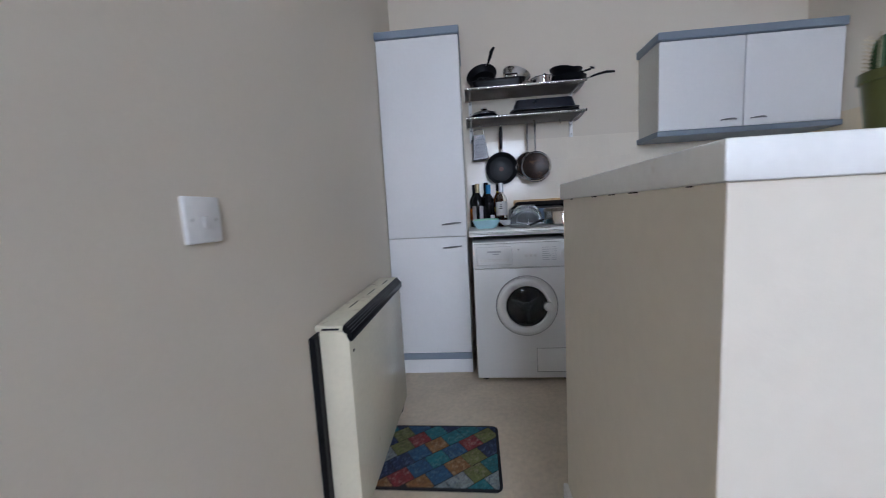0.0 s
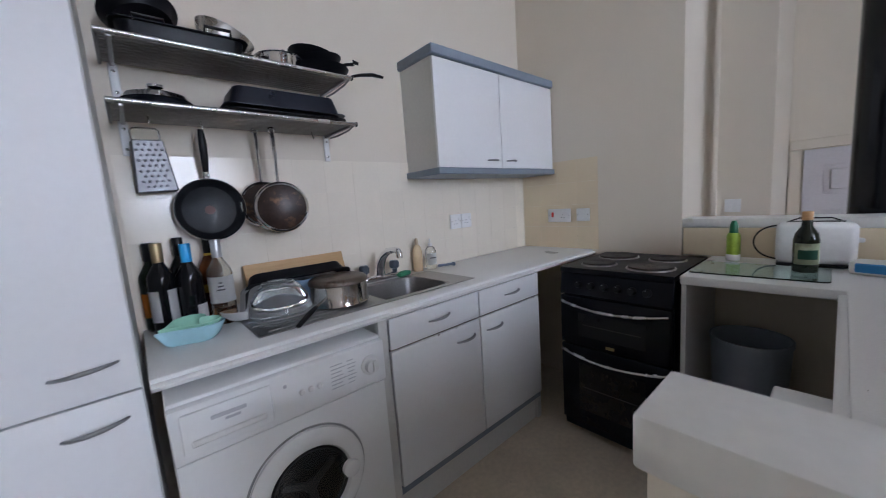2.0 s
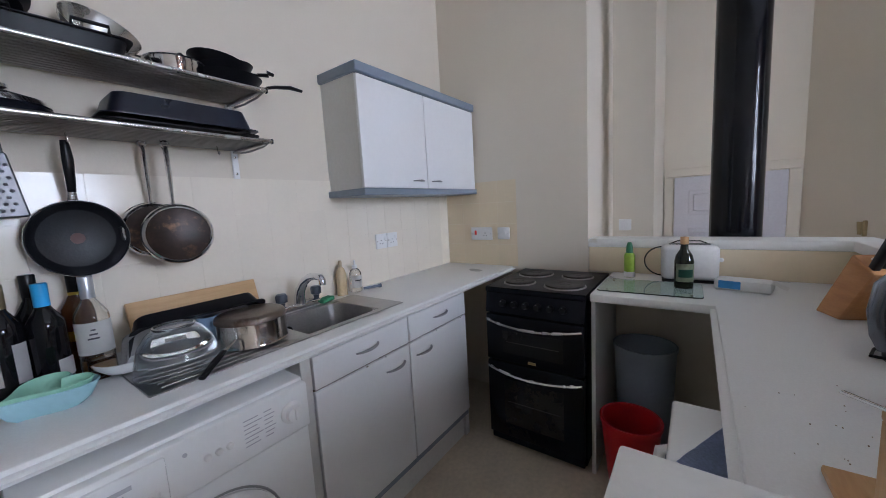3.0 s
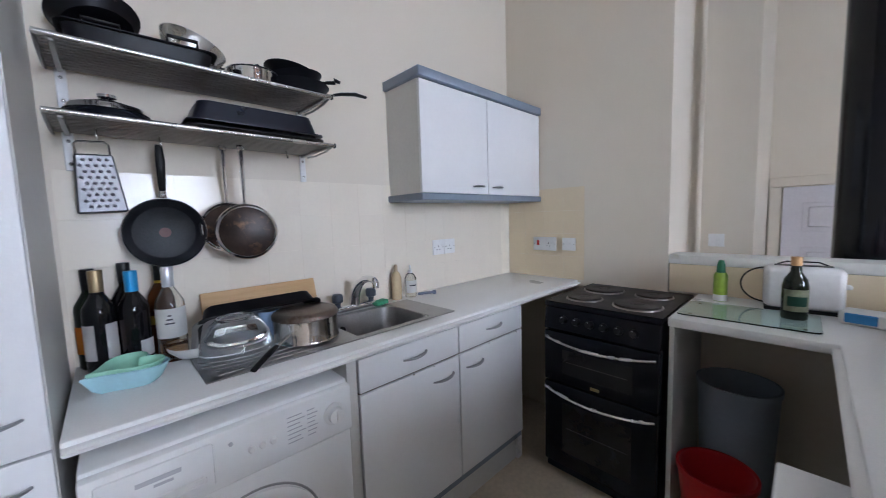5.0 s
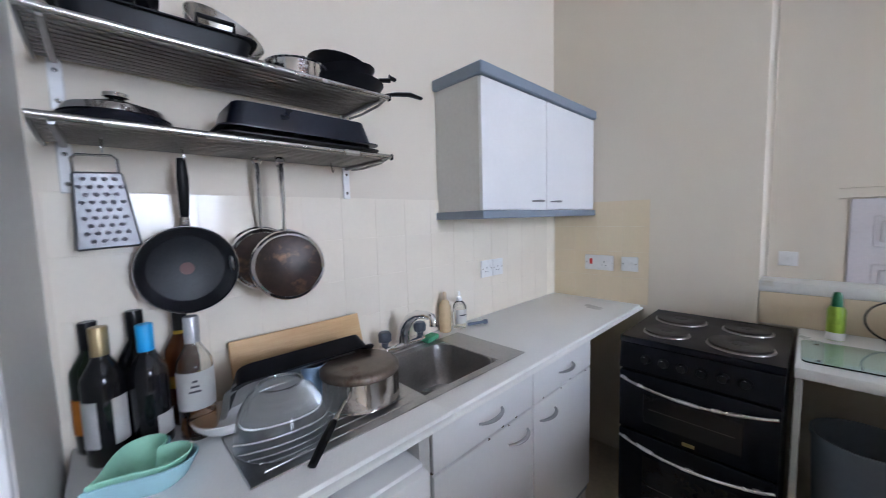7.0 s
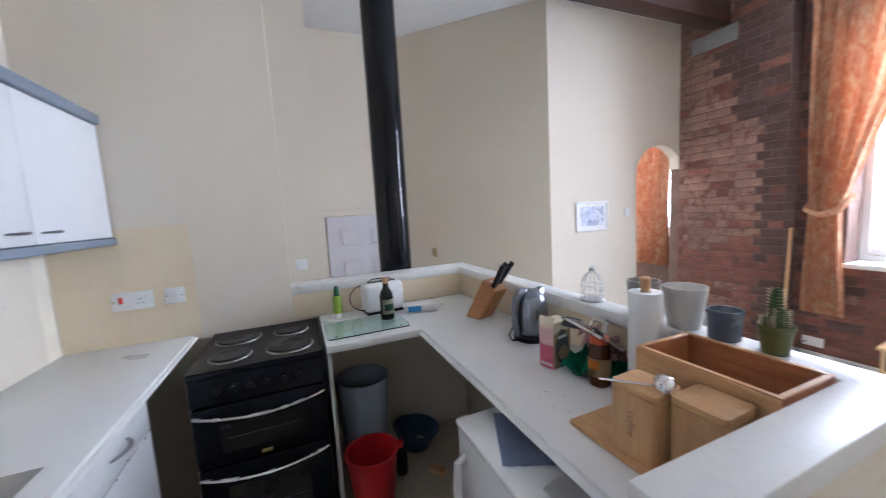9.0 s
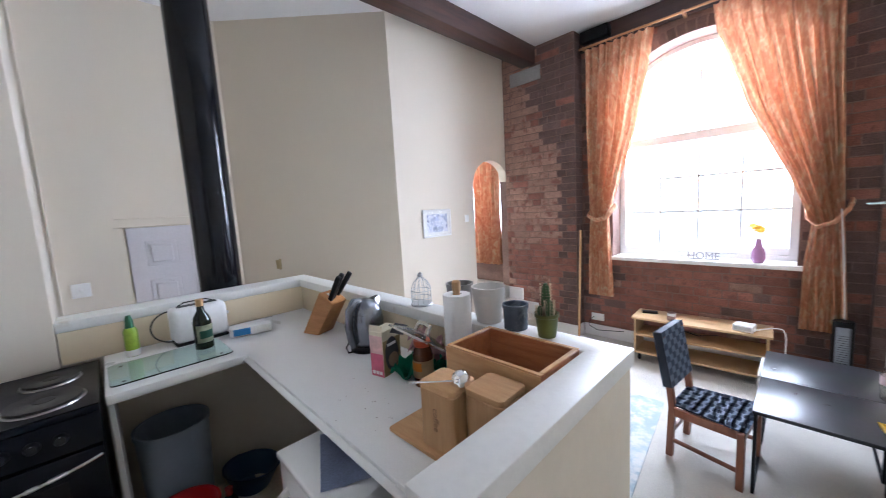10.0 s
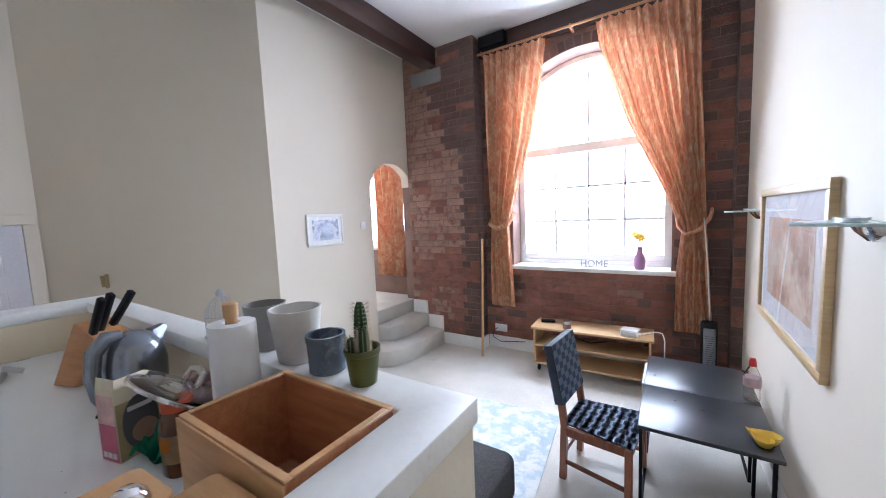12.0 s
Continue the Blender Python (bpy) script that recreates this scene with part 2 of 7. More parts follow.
STEEL = mat("brushed_steel", (0.56, 0.55, 0.53), 0.26, metal=1.0, var=0.06, scale=9, grain=0.05, gscale=150, bump=0.02, rvar=0.3)
CHROME = mat("chrome", (0.84, 0.84, 0.85), 0.10, metal=1.0, var=0.03, scale=12)
SINKST = mat("worn_sink_steel", (0.46, 0.45, 0.44), 0.34, metal=1.0, var=0.10, scale=12, grain=0.08, gscale=120, bump=0.03, stain=(0.34, 0.29, 0.24, 14.0), stain_at=0.70)
BURNT = mat("burnt_pan_base", (0.026, 0.014, 0.010), 0.40, metal=0.2, var=0.6, scale=16, grain=0.35, gscale=70, stain=(0.17, 0.085, 0.045, 15.0), stain_at=0.63)
BLACKEN = mat("black_enamel", (0.006, 0.007, 0.011), 0.2, var=0.2, scale=8, grain=0.1, bump=0.008, spec=0.18)
BLACKMAT = mat("matt_black_coating", (0.007, 0.007, 0.009), 0.38, var=0.25, scale=10, grain=0.12, gscale=90, spec=0.22)
NONSTICK = mat("worn_nonstick", (0.016, 0.017, 0.020), 0.45, var=0.25, scale=14, grain=0.15, gscale=160, spec=0.3)
BLACKPL = mat("black_plastic", (0.007, 0.007, 0.008), 0.33, var=0.1, scale=10, spec=0.28)
NAVYTIN = mat("blue_black_tin", (0.010, 0.012, 0.022), 0.30, metal=0.1, var=0.2, scale=10, grain=0.1)
DARKGLASS = mat("dark_oven_glass", (0.012, 0.012, 0.014), 0.06, var=0.2, scale=4, bump=0)
IRON = mat("worn_iron_plate", (0.06, 0.055, 0.052), 0.5, metal=0.6, var=0.3, scale=25, grain=0.2, gscale=120)
FLUE = mat("glossy_black_flue_paint", (0.005, 0.0055, 0.008), 0.12, var=0.15, scale=5, grain=0.05, bump=0.02, bscale=18, spec=0.32)
HEATER = mat("magnolia_enamel", (0.72, 0.67, 0.52), 0.16, var=0.04, scale=4, grain=0.03, stain=(0.35, 0.26, 0.17, 10.0), stain_at=0.74)
GRATER = mat("dull_grater_steel", (0.15, 0.15, 0.155), 0.45, metal=0.9, var=0.06, scale=12)
RINGST = mat("tarnished_ring_steel", (0.34, 0.32, 0.31), 0.35, metal=1.0, var=0.2, scale=20)
ROD = mat("dull_steel_rod", (0.30, 0.29, 0.28), 0.36, metal=1.0, var=0.08, scale=9)
# white door paint with the lobby's shade put in as lilac grey
DOORP = mat("lilac_grey_door_paint", (0.62, 0.59, 0.61), 0.4, var=0.03, scale=3, bump=0.02)
MORTAR = mat("dark_lime_mortar", (0.20, 0.125, 0.10), 0.95, var=0.25, scale=5, grain=0.25, gscale=90, bump=0.3)
BEAM = wood("dark_stained_beam", (0.030, 0.013, 0.009), (0.075, 0.030, 0.020), along=(10, 1, 10), rough=0.5, scale=2.0)
GLASS = clear("clear_glass")


# ---- the setting ----
CEILING, LIVING, LOBBY = 3.36, -0.18, -0.44
XL, YB, XR = 0.022, 2.79, 2.71          # left wall, back wall, cooker wall
YW, YP, XW = -2.62, -2.44, 3.36        # window wall, brick pier, white stair wall


def wall(name, bm, label, material=PAINT, category="wall"):
    return solid(name, bm, material, label, category, kind="structure")


wall("wall_west", box(XL - 0.2, XL, -3.4, 3.0, -0.6, 3.6), "long cream painted plaster wall")
wall("wall_north", box(XL, 3.8, YB, YB + 0.2, -0.6, 3.6), "cream painted kitchen wall behind the units")
b = prism([(XR, 1.785), (3.6, 1.81), (3.6, 1.53), (4.5, 1.53), (4.7, 1.53), (4.7, YB - 0.001), (XR, YB - 0.001)], -0.6, 3.6, axis="z")
wall("wall_east", b, "cream painted wall beside the cooker with a deep reveal")
wall("wall_lobby", box(4.5, 4.7, 0.3, 1.529, -0.6, 3.6), "cream wall round the lobby door")
b = prism([(XW, -0.58), (4.5, 0.59), (4.75, 0.59), (4.75, 0.36), (XW + 0.12, -0.72), (XW, -0.66)], -0.6, 3.6, axis="z")
wall("wall_angled", b, "angled cream painted plaster wall")
# white wall with an arched way to the stairs
arch = [(-1.745, 1.72)] + [(-1.745 - 0.375 + 0.375 * math.cos(a), 1.72 + 0.335 * math.sin(a)) for a in [math.pi * k / 20 for k in range(1, 20)]] + [(-2.495, 1.72)]
pts = [(-0.66, -0.6), (-0.66, 3.6), (YP + 0.003, 3.6), (YP + 0.003, 1.79)]
pts += [p for p in arch[::-1] if p[0] > YP + 0.004]
pts += [(-1.745, -0.6)]
wall("wall_stair", prism(pts, XW, XW + 0.11, axis="x"), "white painted wall with an arched opening to the stairs")
wall("wall_stair_far", box(5.0, 5.2, -3.0, 0.4, -0.6, 3.6), "plain wall of the stair space")
solid("ceiling", box(XL - 0.2, 5.2, -3.4, 3.0, CEILING, CEILING + 0.2), CEIL, "white painted plaster ceiling", "ceiling", kind="structure")
# floors
solid("floor_kitchen", box(XL, XR + 0.1, 0.63, YB, -0.6, 0.0), VINYL, "worn beige vinyl kitchen floor", "floor", kind="structure")
b = box(XL - 0.1, 2.86, -3.0, 0.628, -0.6, LIVING)
b = box(2.86, 5.2, -3.0, 0.298, -0.6, LIVING, bm=b)
solid("floor_living", b, CARPET, "pale beige fitted carpet, lightly stained", "floor", kind="structure")
solid("floor_lobby", box(2.861, 4.7, 0.3, 1.8, -0.65, LOBBY), CARPET, "pale carpet of the lower lobby", "floor", kind="structure")

# half wall round the kitchen, with its ledge
b = box(0.806, 2.86, 0.642, 0.715, -0.3, 1.04)
b = box(0.806, 0.886, 0.715, 1.318, -0.3, 1.04, bm=b)
b = box(2.74, 2.86, 0.715, 1.785, -0.6, 1.04, bm=b)
wall("half_wall", b, "cream painted half wall round the kitchen worktop", HALFWALL)
L = [(0.798, 0.634), (2.875, 0.634), (2.875, 1.785), (2.712, 1.785), (2.712, 0.733), (0.893, 0.733), (0.893, 1.327), (0.798, 1.327)]
ledge = solid("ledge", prism(L, 1.037, 1.083, axis="z", bev=0.004, seg=2), LEDGE, "white painted ledge on top of the half wall", "ledge", kind="structure")
CRACK = mat("dark_crack", (0.05, 0.045, 0.04), 0.9)
rnd = random.Random(14)
y = 0.70
while y < 1.30:
    n = rnd.uniform(0.006, 0.03)
    z = 1.0345 + rnd.uniform(0, 0.0012)
    part("gap", box(0.8025, 0.8075, y, min(y + n, 1.315), z, 1.0372), CRACK, ledge, "dark cracked gap under the ledge")
    y += n + rnd.uniform(0.02, 0.2)
b = box(2.715, 2.739, 0.715, 1.78, 0.895, 1.036)
b = box(0.888, 2.715, 0.716, 0.724, 0.895, 1.036, bm=b)
solid("upstand", b, TILE2, "cream tiled upstand behind the worktop", "tiling", kind="structure")
# skirting boards
b = box(0.791, 0.805, 0.64, 1.32, 0.0, 0.12, 0.003)
b = box(0.795, 2.86, 0.626, 0.641, LIVING, LIVING + 0.12, 0.003, bm=b)
solid("baseboard", b, GLOSSW, "white skirting board of the half wall", "baseboard", kind="structure")
b = box(XL, 0.045, -2.4, 0.62, LIVING, LIVING + 0.13, 0.004)
solid("baseboard_west", b, GLOSSW, "white skirting board along the long wall", "baseboard", kind="structure")
b = box(0.25, 2.36, YW, YW + 0.018, LIVING, LIVING + 0.14, 0.004)
b = box(2.378, 2.9, YP, YP + 0.018, LIVING, LIVING + 0.14, 0.004, bm=b)
b = box(2.36, 2.378, YW + 0.019, YP + 0.018, LIVING, LIVING + 0.14, 0.003, bm=b)
b = box(2.9, 3.13, YP, YP + 0.018, 0.0, 0.165, 0.004, bm=b)
b = box(3.131, 3.358, YP, YP + 0.018, 0.17, 0.335, 0.004, bm=b)
solid("baseboard_brick", b, GLOSSW, "white skirting stepping up with the stairs", "baseboard", kind="structure")
# carpeted stairs through the arch
st = thing("stairs", "carpeted steps with a rounded bottom tread going up through the arch", "stairs", (0, 0, 0), kind="structure")
out = [(3.9, YP), (2.895, YP), (2.90, -2.0), (2.93, -1.68), (3.0, -1.54), (3.12, -1.47), (XW - 0.001, -1.45), (XW, -1.742), (3.9, -1.742)]
part("tread", prism(out, LIVING, 0.0, axis="z", bev=0.015, seg=2), CARPET, st)
out = [(4.0, YP), (3.13, YP), (3.14, -1.95), (3.2, -1.78), (XW - 0.001, -1.744), (4.0, -1.744)]
part("tread", prism(out, 0.0, 0.17, axis="z", bev=0.015, seg=2), CARPET, st)
part("tread", prism([(3.362, -2.6), (4.99, -2.6), (4.99, -0.8), (3.473, -0.8), (3.473, -1.747), (3.362, -1.747)], 0.17, 0.34, axis="z", bev=0.012, seg=2), CARPET, st)

# ceiling beam
solid("ceiling_beam", box(2.865, 3.055, -2.438, 0.4, 3.155, CEILING + 0.01, 0.012, 2), BEAM, "dark stained timber ceiling beam", "beam", kind="structure")

# flue pipe behind the half wall
fl = thing("flue_pipe", "tall glossy black painted flue pipe", "flue pipe", (2.995, 1.10, LOBBY))
part("pipe", lathe([(0.112, 0), (0.112, 3.55), (0.118, 3.551), (0.118, 3.6), (0.112, 3.601), (0.112, CEILING - LOBBY)], 40), FLUE, fl)
part("collar", lathe([(0.113, 3.50), (0.135, 3.505), (0.135, 3.53), (0.113, 3.535)], 40), FLUE, fl, "dark bolted collar")


# lobby door, six panels, seen over the half wall
def panel_door(parent, w, h, t, material):
    """A moulded six-panel leaf in the y-z plane that faces -x."""
    b = box(0.0, t, 0, w, 0, h, 0.002)
    part("leaf", b, material, parent)
    cols = ((0.11, w / 2 - 0.05), (w / 2 + 0.05, w - 0.11))
    for z0, z1 in ((h - 0.34, h - 0.12), (h - 1.06, h - 0.46), (0.22, h - 1.22)):
        for y0, y1 in cols:
            b = box(-0.006, 0.0, y0, y1, z0, z1, 0.005)
            b = box(-0.020, -0.006, y0 + 0.035, y1 - 0.035, z0 + 0.035, z1 - 0.035, 0.006, bm=b)
            part("panel", b, material, parent)


dr = thing("door_1", "white moulded six-panel door, closed", "door", (4.455, 0.68, LOBBY), kind="structure")
panel_door(dr, 0.76, 1.90, 0.04, DOORP)
b = box(4.47, 4.499, 0.60, 0.676, LOBBY, 1.464, 0.004)
b = box(4.47, 4.499, 1.444, 1.52, LOBBY, 1.464, 0.004, bm=b)
b = box(4.47, 4.499, 0.60, 1.52, 1.466, 1.54, 0.004, bm=b)
solid("door_frame", b, PAINT, "cream painted door surround", "door frame", kind="structure")


# ---- window in the brick wall ----
WX0, WX1, WSILL, WSPR, WTOP = 0.52, 2.03, 0.812, 2.66, 3.0


def arch_outline(x0, x1, z0, zs, zt, n=18):
    cx, hw = (x0 + x1) / 2, (x1 - x0) / 2
    rise = zt - zs
    R = (hw * hw + rise * rise) / (2 * rise)
    a0 = math.asin(hw / R)
    top = [(cx + R * math.sin(a0 * (1 - 2 * k / n)), zt - R + R * math.cos(a0 * (1 - 2 * k / n))) for k in range(n + 1)]
    return [(x0, z0), (x1, z0)] + top


def holed_wall(x0, x1, z0, z1, hole, y0, y1, bm=None):
    """Wall with an arched hole whose outline starts with its two sill corners."""
    hx0, hx1 = hole[0][0], hole[1][0]
    zs, top = hole[0][1], hole[2:]
    b = box(x0, x1, y0, y1, z0, zs, bm=bm)
    b = box(x0, hx0, y0, y1, zs, z1, bm=b)
    b = box(hx1, x1, y0, y1, zs, z1, bm=b)
    b = prism([(hx1, z1)] + top + [(hx0, z1)], y0, y1, axis="y", bm=b)
    return b


HOLE = arch_outline(WX0, WX1, WSILL, WSPR, WTOP)
HOLE2 = arch_outline(3.55, 4.9, 0.95, 2.5, 2.8)
wb = holed_wall(XL - 0.1, 2.38, -0.6, 3.6, HOLE, -2.98, YW)
brick_wall = wall("wall_brick", wb, "old exposed red and brown brick wall with a tall arched window", MORTAR)
pier = wall("pier_brick", box(2.38, XW + 0.11, -2.98, YP, -0.6, 3.6, 0.012, 2), "old exposed brick pier with worn plaster patches", MORTAR)
pier2 = wall("pier_corner", box(XL, 0.10, YW, YP - 0.06, -0.6, 3.6), "narrow exposed brick pier in the corner", MORTAR)
wall("wall_stair_window", holed_wall(XW + 0.112, 5.0, -0.6, 3.6, HOLE2, -2.98, YW), "brick wall of the stair space with a tall window", MORTAR)


def window(name, hole, y, label):
    """Painted sash window: frame, transom, glazing bars and panes."""
    w = thing(name, label, "window", (0, y, 0), kind="structure")
    x0, x1, z0 = hole[0][0], hole[1][0], hole[0][1]
    cx = (x0 + x1) / 2
    inner = [(cx + (px - cx) * 0.92, z0 + 0.05 + (pz - z0) * 0.955) for px, pz in hole]
    fr = bmesh.new()
    n = len(hole)
    loops = [[fr.verts.new((p[0], d, p[1])) for p in ring] for ring, d in ((hole, 0.0), (hole, 0.07), (inner, 0.07), (inner, 0.0))]
    for a in range(4):
        for i in range(n):
            fr.faces.new((loops[a][i], loops[a][(i + 1) % n], loops[(a + 1) % 4][(i + 1) % n], loops[(a + 1) % 4][i]))
    part("window_frame", fr, GLOSSW, w)
    ix0, ix1, iz0 = inner[0][0], inner[1][0], inner[0][1]
    tz = 2.07
    part("transom", box(ix0, ix1, 0.005, 0.075, tz - 0.045, tz + 0.045, 0.006), GLOSSW, w)
    part("bottom_rail", box(ix0, ix1, 0.012, 0.055, iz0, iz0 + 0.07, 0.005), GLOSSW, w)
    for k in (1, 2, 3):
        bx = ix0 + (ix1 - ix0) * k / 4
        part("glazing_bar", box(bx - 0.010, bx + 0.010, 0.018, 0.045, iz0 + 0.07, tz - 0.045), GLOSSW, w)
    for k in (1, 2):
        bz = iz0 + 0.07 + (tz - 0.115 - iz0) * k / 3
        part("glazing_bar", box(ix0, ix1, 0.019, 0.044, bz - 0.010, bz + 0.010), GLOSSW, w)
    part("glazing_bar", box(cx - 0.010, cx + 0.010, 0.018, 0.045, tz + 0.045, hole[2 + (n - 2) // 2][1] - 0.06), GLOSSW, w)
    p = part("pane", prism([q for q in inner], 0.028, 0.033, axis="y"), GLASS, w)
    p.visible_shadow = False
    return w


window("window_1", HOLE, -2.93, "tall white painted arched sash window, bright outside")
window("window_2", HOLE2, -2.93, "tall white painted sash window of the stair space")
b = prism([(WX0 - 0.06, YW + 0.05), (WX1 + 0.06, YW + 0.05), (WX1 + 0.06, YW), (WX1 - 0.002, YW), (WX1 - 0.002, -2.86), (WX0 + 0.002, -2.86), (WX0 + 0.002, YW), (WX0 - 0.06, YW)], WSILL - 0.035, WSILL + 0.006, axis="z", bev=0.006, seg=2)
solid("window_sill", b, LEDGE, "deep white painted window sill", "sill", kind="structure")
# pale street front beyond the glass; its glow stands in for daylight on it
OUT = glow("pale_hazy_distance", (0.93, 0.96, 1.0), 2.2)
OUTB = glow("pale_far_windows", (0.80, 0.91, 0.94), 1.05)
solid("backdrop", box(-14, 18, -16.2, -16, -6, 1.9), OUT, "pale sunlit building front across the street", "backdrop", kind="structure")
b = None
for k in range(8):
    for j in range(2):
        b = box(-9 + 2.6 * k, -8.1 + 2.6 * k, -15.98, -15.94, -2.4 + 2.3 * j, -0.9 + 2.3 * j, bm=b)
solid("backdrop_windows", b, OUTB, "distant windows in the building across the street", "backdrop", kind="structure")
solid("ground", box(-60, 60, -80, -3.2, -6.2, -6), mat("street", (0.25, 0.25, 0.25), 0.9), "grey street outside", "ground", kind="structure")


# ---- fitted kitchen ----
def bow_handle(parent, m, w=0.11, slope=1.0):
    """A bowed grey pull; local x along it, -y towards the room."""
    pts = curve_pts(lambda s: (w * (s - 0.5), -0.026 * math.sin(math.pi * s) ** 0.7, slope * 0.010 * math.sin(math.pi * s * 0.5 + 0.2)), 14)
    b = tube(pts, [0.0045 + 0.0035 * math.sin(math.pi * k / 14) for k in range(15)], 8, flat=0.7)
    ob = part("handle", moved(b, m), GREYHANDLE, parent, "bowed satin grey handle")
    return ob


def door_panel(parent, name, x0, x1, z0, z1, y, hx, hz, hw=0.11, slope=1.0):
    d = part(name, box(x0, x1, y, y + 0.018, z0, z1, 0.0025, 2), UNIT, parent)
    bow_handle(d, pose(hx, y - 0.001, hz), hw, slope)
    return d


# tall larder unit
tu = thing("tall_cabinet", "tall white larder cabinet with grey handles and blue-grey trim", "cabinet", (XL + 0.003, 2.313, 0))
w = 0.474
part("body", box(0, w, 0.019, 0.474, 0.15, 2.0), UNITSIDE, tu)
door_panel(tu, "upper_door", 0.004, w - 0.002, 0.871, 1.998, 0, 0.385, 0.938)
door_panel(tu, "lower_door", 0.004, w - 0.002, 0.153, 0.866, 0, 0.385, 0.80)
part("cornice", box(-0.001, w + 0.006, -0.012, 0.474, 2.0, 2.042, 0.004), TRIM, tu, "blue-grey trim along the top")
part("plinth_strip", box(0.0, w, 0.004, 0.02, 0.108, 0.148, 0.002), TRIM, tu, "blue-grey strip")
part("plinth", box(0.0, w, 0.05, 0.066, 0.0, 0.107, 0.002), UNIT, tu)

# washing machine
wm = thing("washing_machine", "white front-loading washing machine with a round glass door", "washing machine", (0.528, 2.238, 0), rz=-0.8)
wm.scale = (0.97, 1.0, 0.98)
W = 0.594
part("body", box(0, W, 0.012, 0.50, 0.02, 0.848, 0.008, 2), ENAMEL, wm)
part("front_panel", box(0.002, W - 0.002, 0.0, 0.014, 0.022, 0.69, 0.005, 2), ENAMEL, wm)
part("control_panel", box(0.0, W, -0.012, 0.03, 0.695, 0.838, 0.008, 2), ENAMEL, wm)
part("detergent_drawer", box(0.022, 0.228, -0.019, -0.006, 0.715, 0.822, 0.006, 2), ENAMEL, wm)
part("drawer_grip", box(0.04, 0.21, -0.0215, -0.018, 0.735, 0.752, 0.003), PLAST, wm)
INK = mat("grey_print", (0.50, 0.50, 0.52), 0.6)
part("brand_plate", box(0.085, 0.165, -0.0205, -0.0195, 0.788, 0.798), INK, wm, "small grey unreadable lettering")
part("brand_plate", box(0.115, 0.15, -0.0205, -0.0195, 0.776, 0.782), INK, wm, "small grey unreadable lettering")
part("lamp", moved(lathe([(0, 0), (0.005, 0), (0.005, 0.003), (0, 0.004)], 12), pose(0.265, -0.013, 0.80, 90)), INK, wm, "small indicator lamp")
for k in range(3):
    part("button", moved(lathe([(0, 0), (0.009, 0), (0.009, 0.006), (0.006, 0.009), (0, 0.009)], 14), pose(0.31 + 0.026 * k, -0.012, 0.765, 90)), PLAST, wm)
for k in range(7):
    part("printed_line", box(0.40, 0.40 + (0.04, 0.05, 0.035)[k % 3], -0.0135, -0.0125, 0.8065 - 0.012 * k, 0.809 - 0.012 * k), INK, wm, "grey unreadable programme list")
    part("printed_line", box(0.455, 0.455 + (0.022, 0.03, 0.026)[k % 3], -0.0135, -0.0125, 0.8065 - 0.012 * k, 0.809 - 0.012 * k), INK, wm, "grey unreadable programme list")
kn = part("knob", moved(lathe([(0, 0), (0.033, 0), (0.033, 0.006), (0.024, 0.010), (0.022, 0.024), (0, 0.026)], 28), pose(0.535, -0.012, 0.768, 90)), PLAST, wm, "cream programme dial")
part("pointer", box(0.532, 0.538, -0.0415, -0.036, 0.752, 0.785, 0.001), PLAST, kn)
port = pose(0.305, 0.0, 0.465, 90)
part("door_ring", moved(lathe([(0.115, 0.0), (0.172, 0.0), (0.174, 0.012), (0.165, 0.024), (0.145, 0.030), (0.126, 0.024), (0.118, 0.010), (0.115, 0.0)], 56), port), ENAMEL, wm, "white moulded porthole ring")
PADDLE = mat("grey_drum_plastic", (0.06, 0.06, 0.063), 0.3, var=0.1, scale=20)
part("door_seal", moved(lathe([(0.121, 0.012), (0.114, 0.018), (0.107, 0.013), (0.107, 0.0018)], 48), port), BLACKPL, wm, "dark rubber seal")
part("drum", moved(lathe([(0.109, 0.0018), (0.09, 0.0024), (0, 0.0024)], 40), port), BLACKMAT, wm, "dark drum behind the glass")
for a in (35, 155, 275):
    part("drum_rib", moved(box(0.018, 0.09, -0.011, 0.011, 0.0012, 0.012, 0.005, 2), port @ pose(0, 0, 0, 0, 0, a)), PADDLE, wm, "dark drum paddle")
part("drum_hub", moved(lathe([(0.024, 0.002), (0.02, 0.009), (0, 0.011)], 24), port), PADDLE, wm)
dg = part("door_glass", moved(lathe([(0.1085, 0.014), (0.095, 0.0175), (0.06, 0.021), (0, 0.023), (0, 0.019), (0.06, 0.017), (0.095, 0.0135), (0.1085, 0.010), (0.1085, 0.014)], 40), port), clear("porthole_glass", (0.72, 0.74, 0.76)), wm, "smoky domed porthole glass")
dg.visible_shadow = False
# grey of the flap joint, and of the shadow line painted round the porthole
INKD2 = mat("grey_joint", (0.34, 0.34, 0.34), 0.8)
part("door_gap", moved(lathe([(0.1745, 0.0003), (0.180, 0.0015), (0.1815, 0.0003)], 56), port), INKD2, wm, "shadow gap round the porthole")
part("door_catch", moved(lathe([(0, 0.018), (0.027, 0.018), (0.027, 0.034), (0.022, 0.038), (0, 0.038)], 26), port @ pose(0.121, 0, 0)), ENAMEL, wm, "round white door catch")
part("flap_gap", box(0.357, 0.538, -0.0011, 0.003, 0.059, 0.208), INKD2, wm, "dark joint round the flap")
part("filter_flap", box(0.36, 0.535, -0.004, 0.004, 0.062, 0.205, 0.003), ENAMEL, wm)
part("badge", box(0.545, 0.582, -0.003, 0.001, 0.045, 0.06, 0.001), INK, wm)
for x in (0.05, 0.54):
    for y in (0.05, 0.45):
        part("foot", moved(lathe([(0, 0), (0.02, 0), (0.016, 0.022), (0, 0.022)], 12), pose(x, y, 0)), BLACKPL, wm)


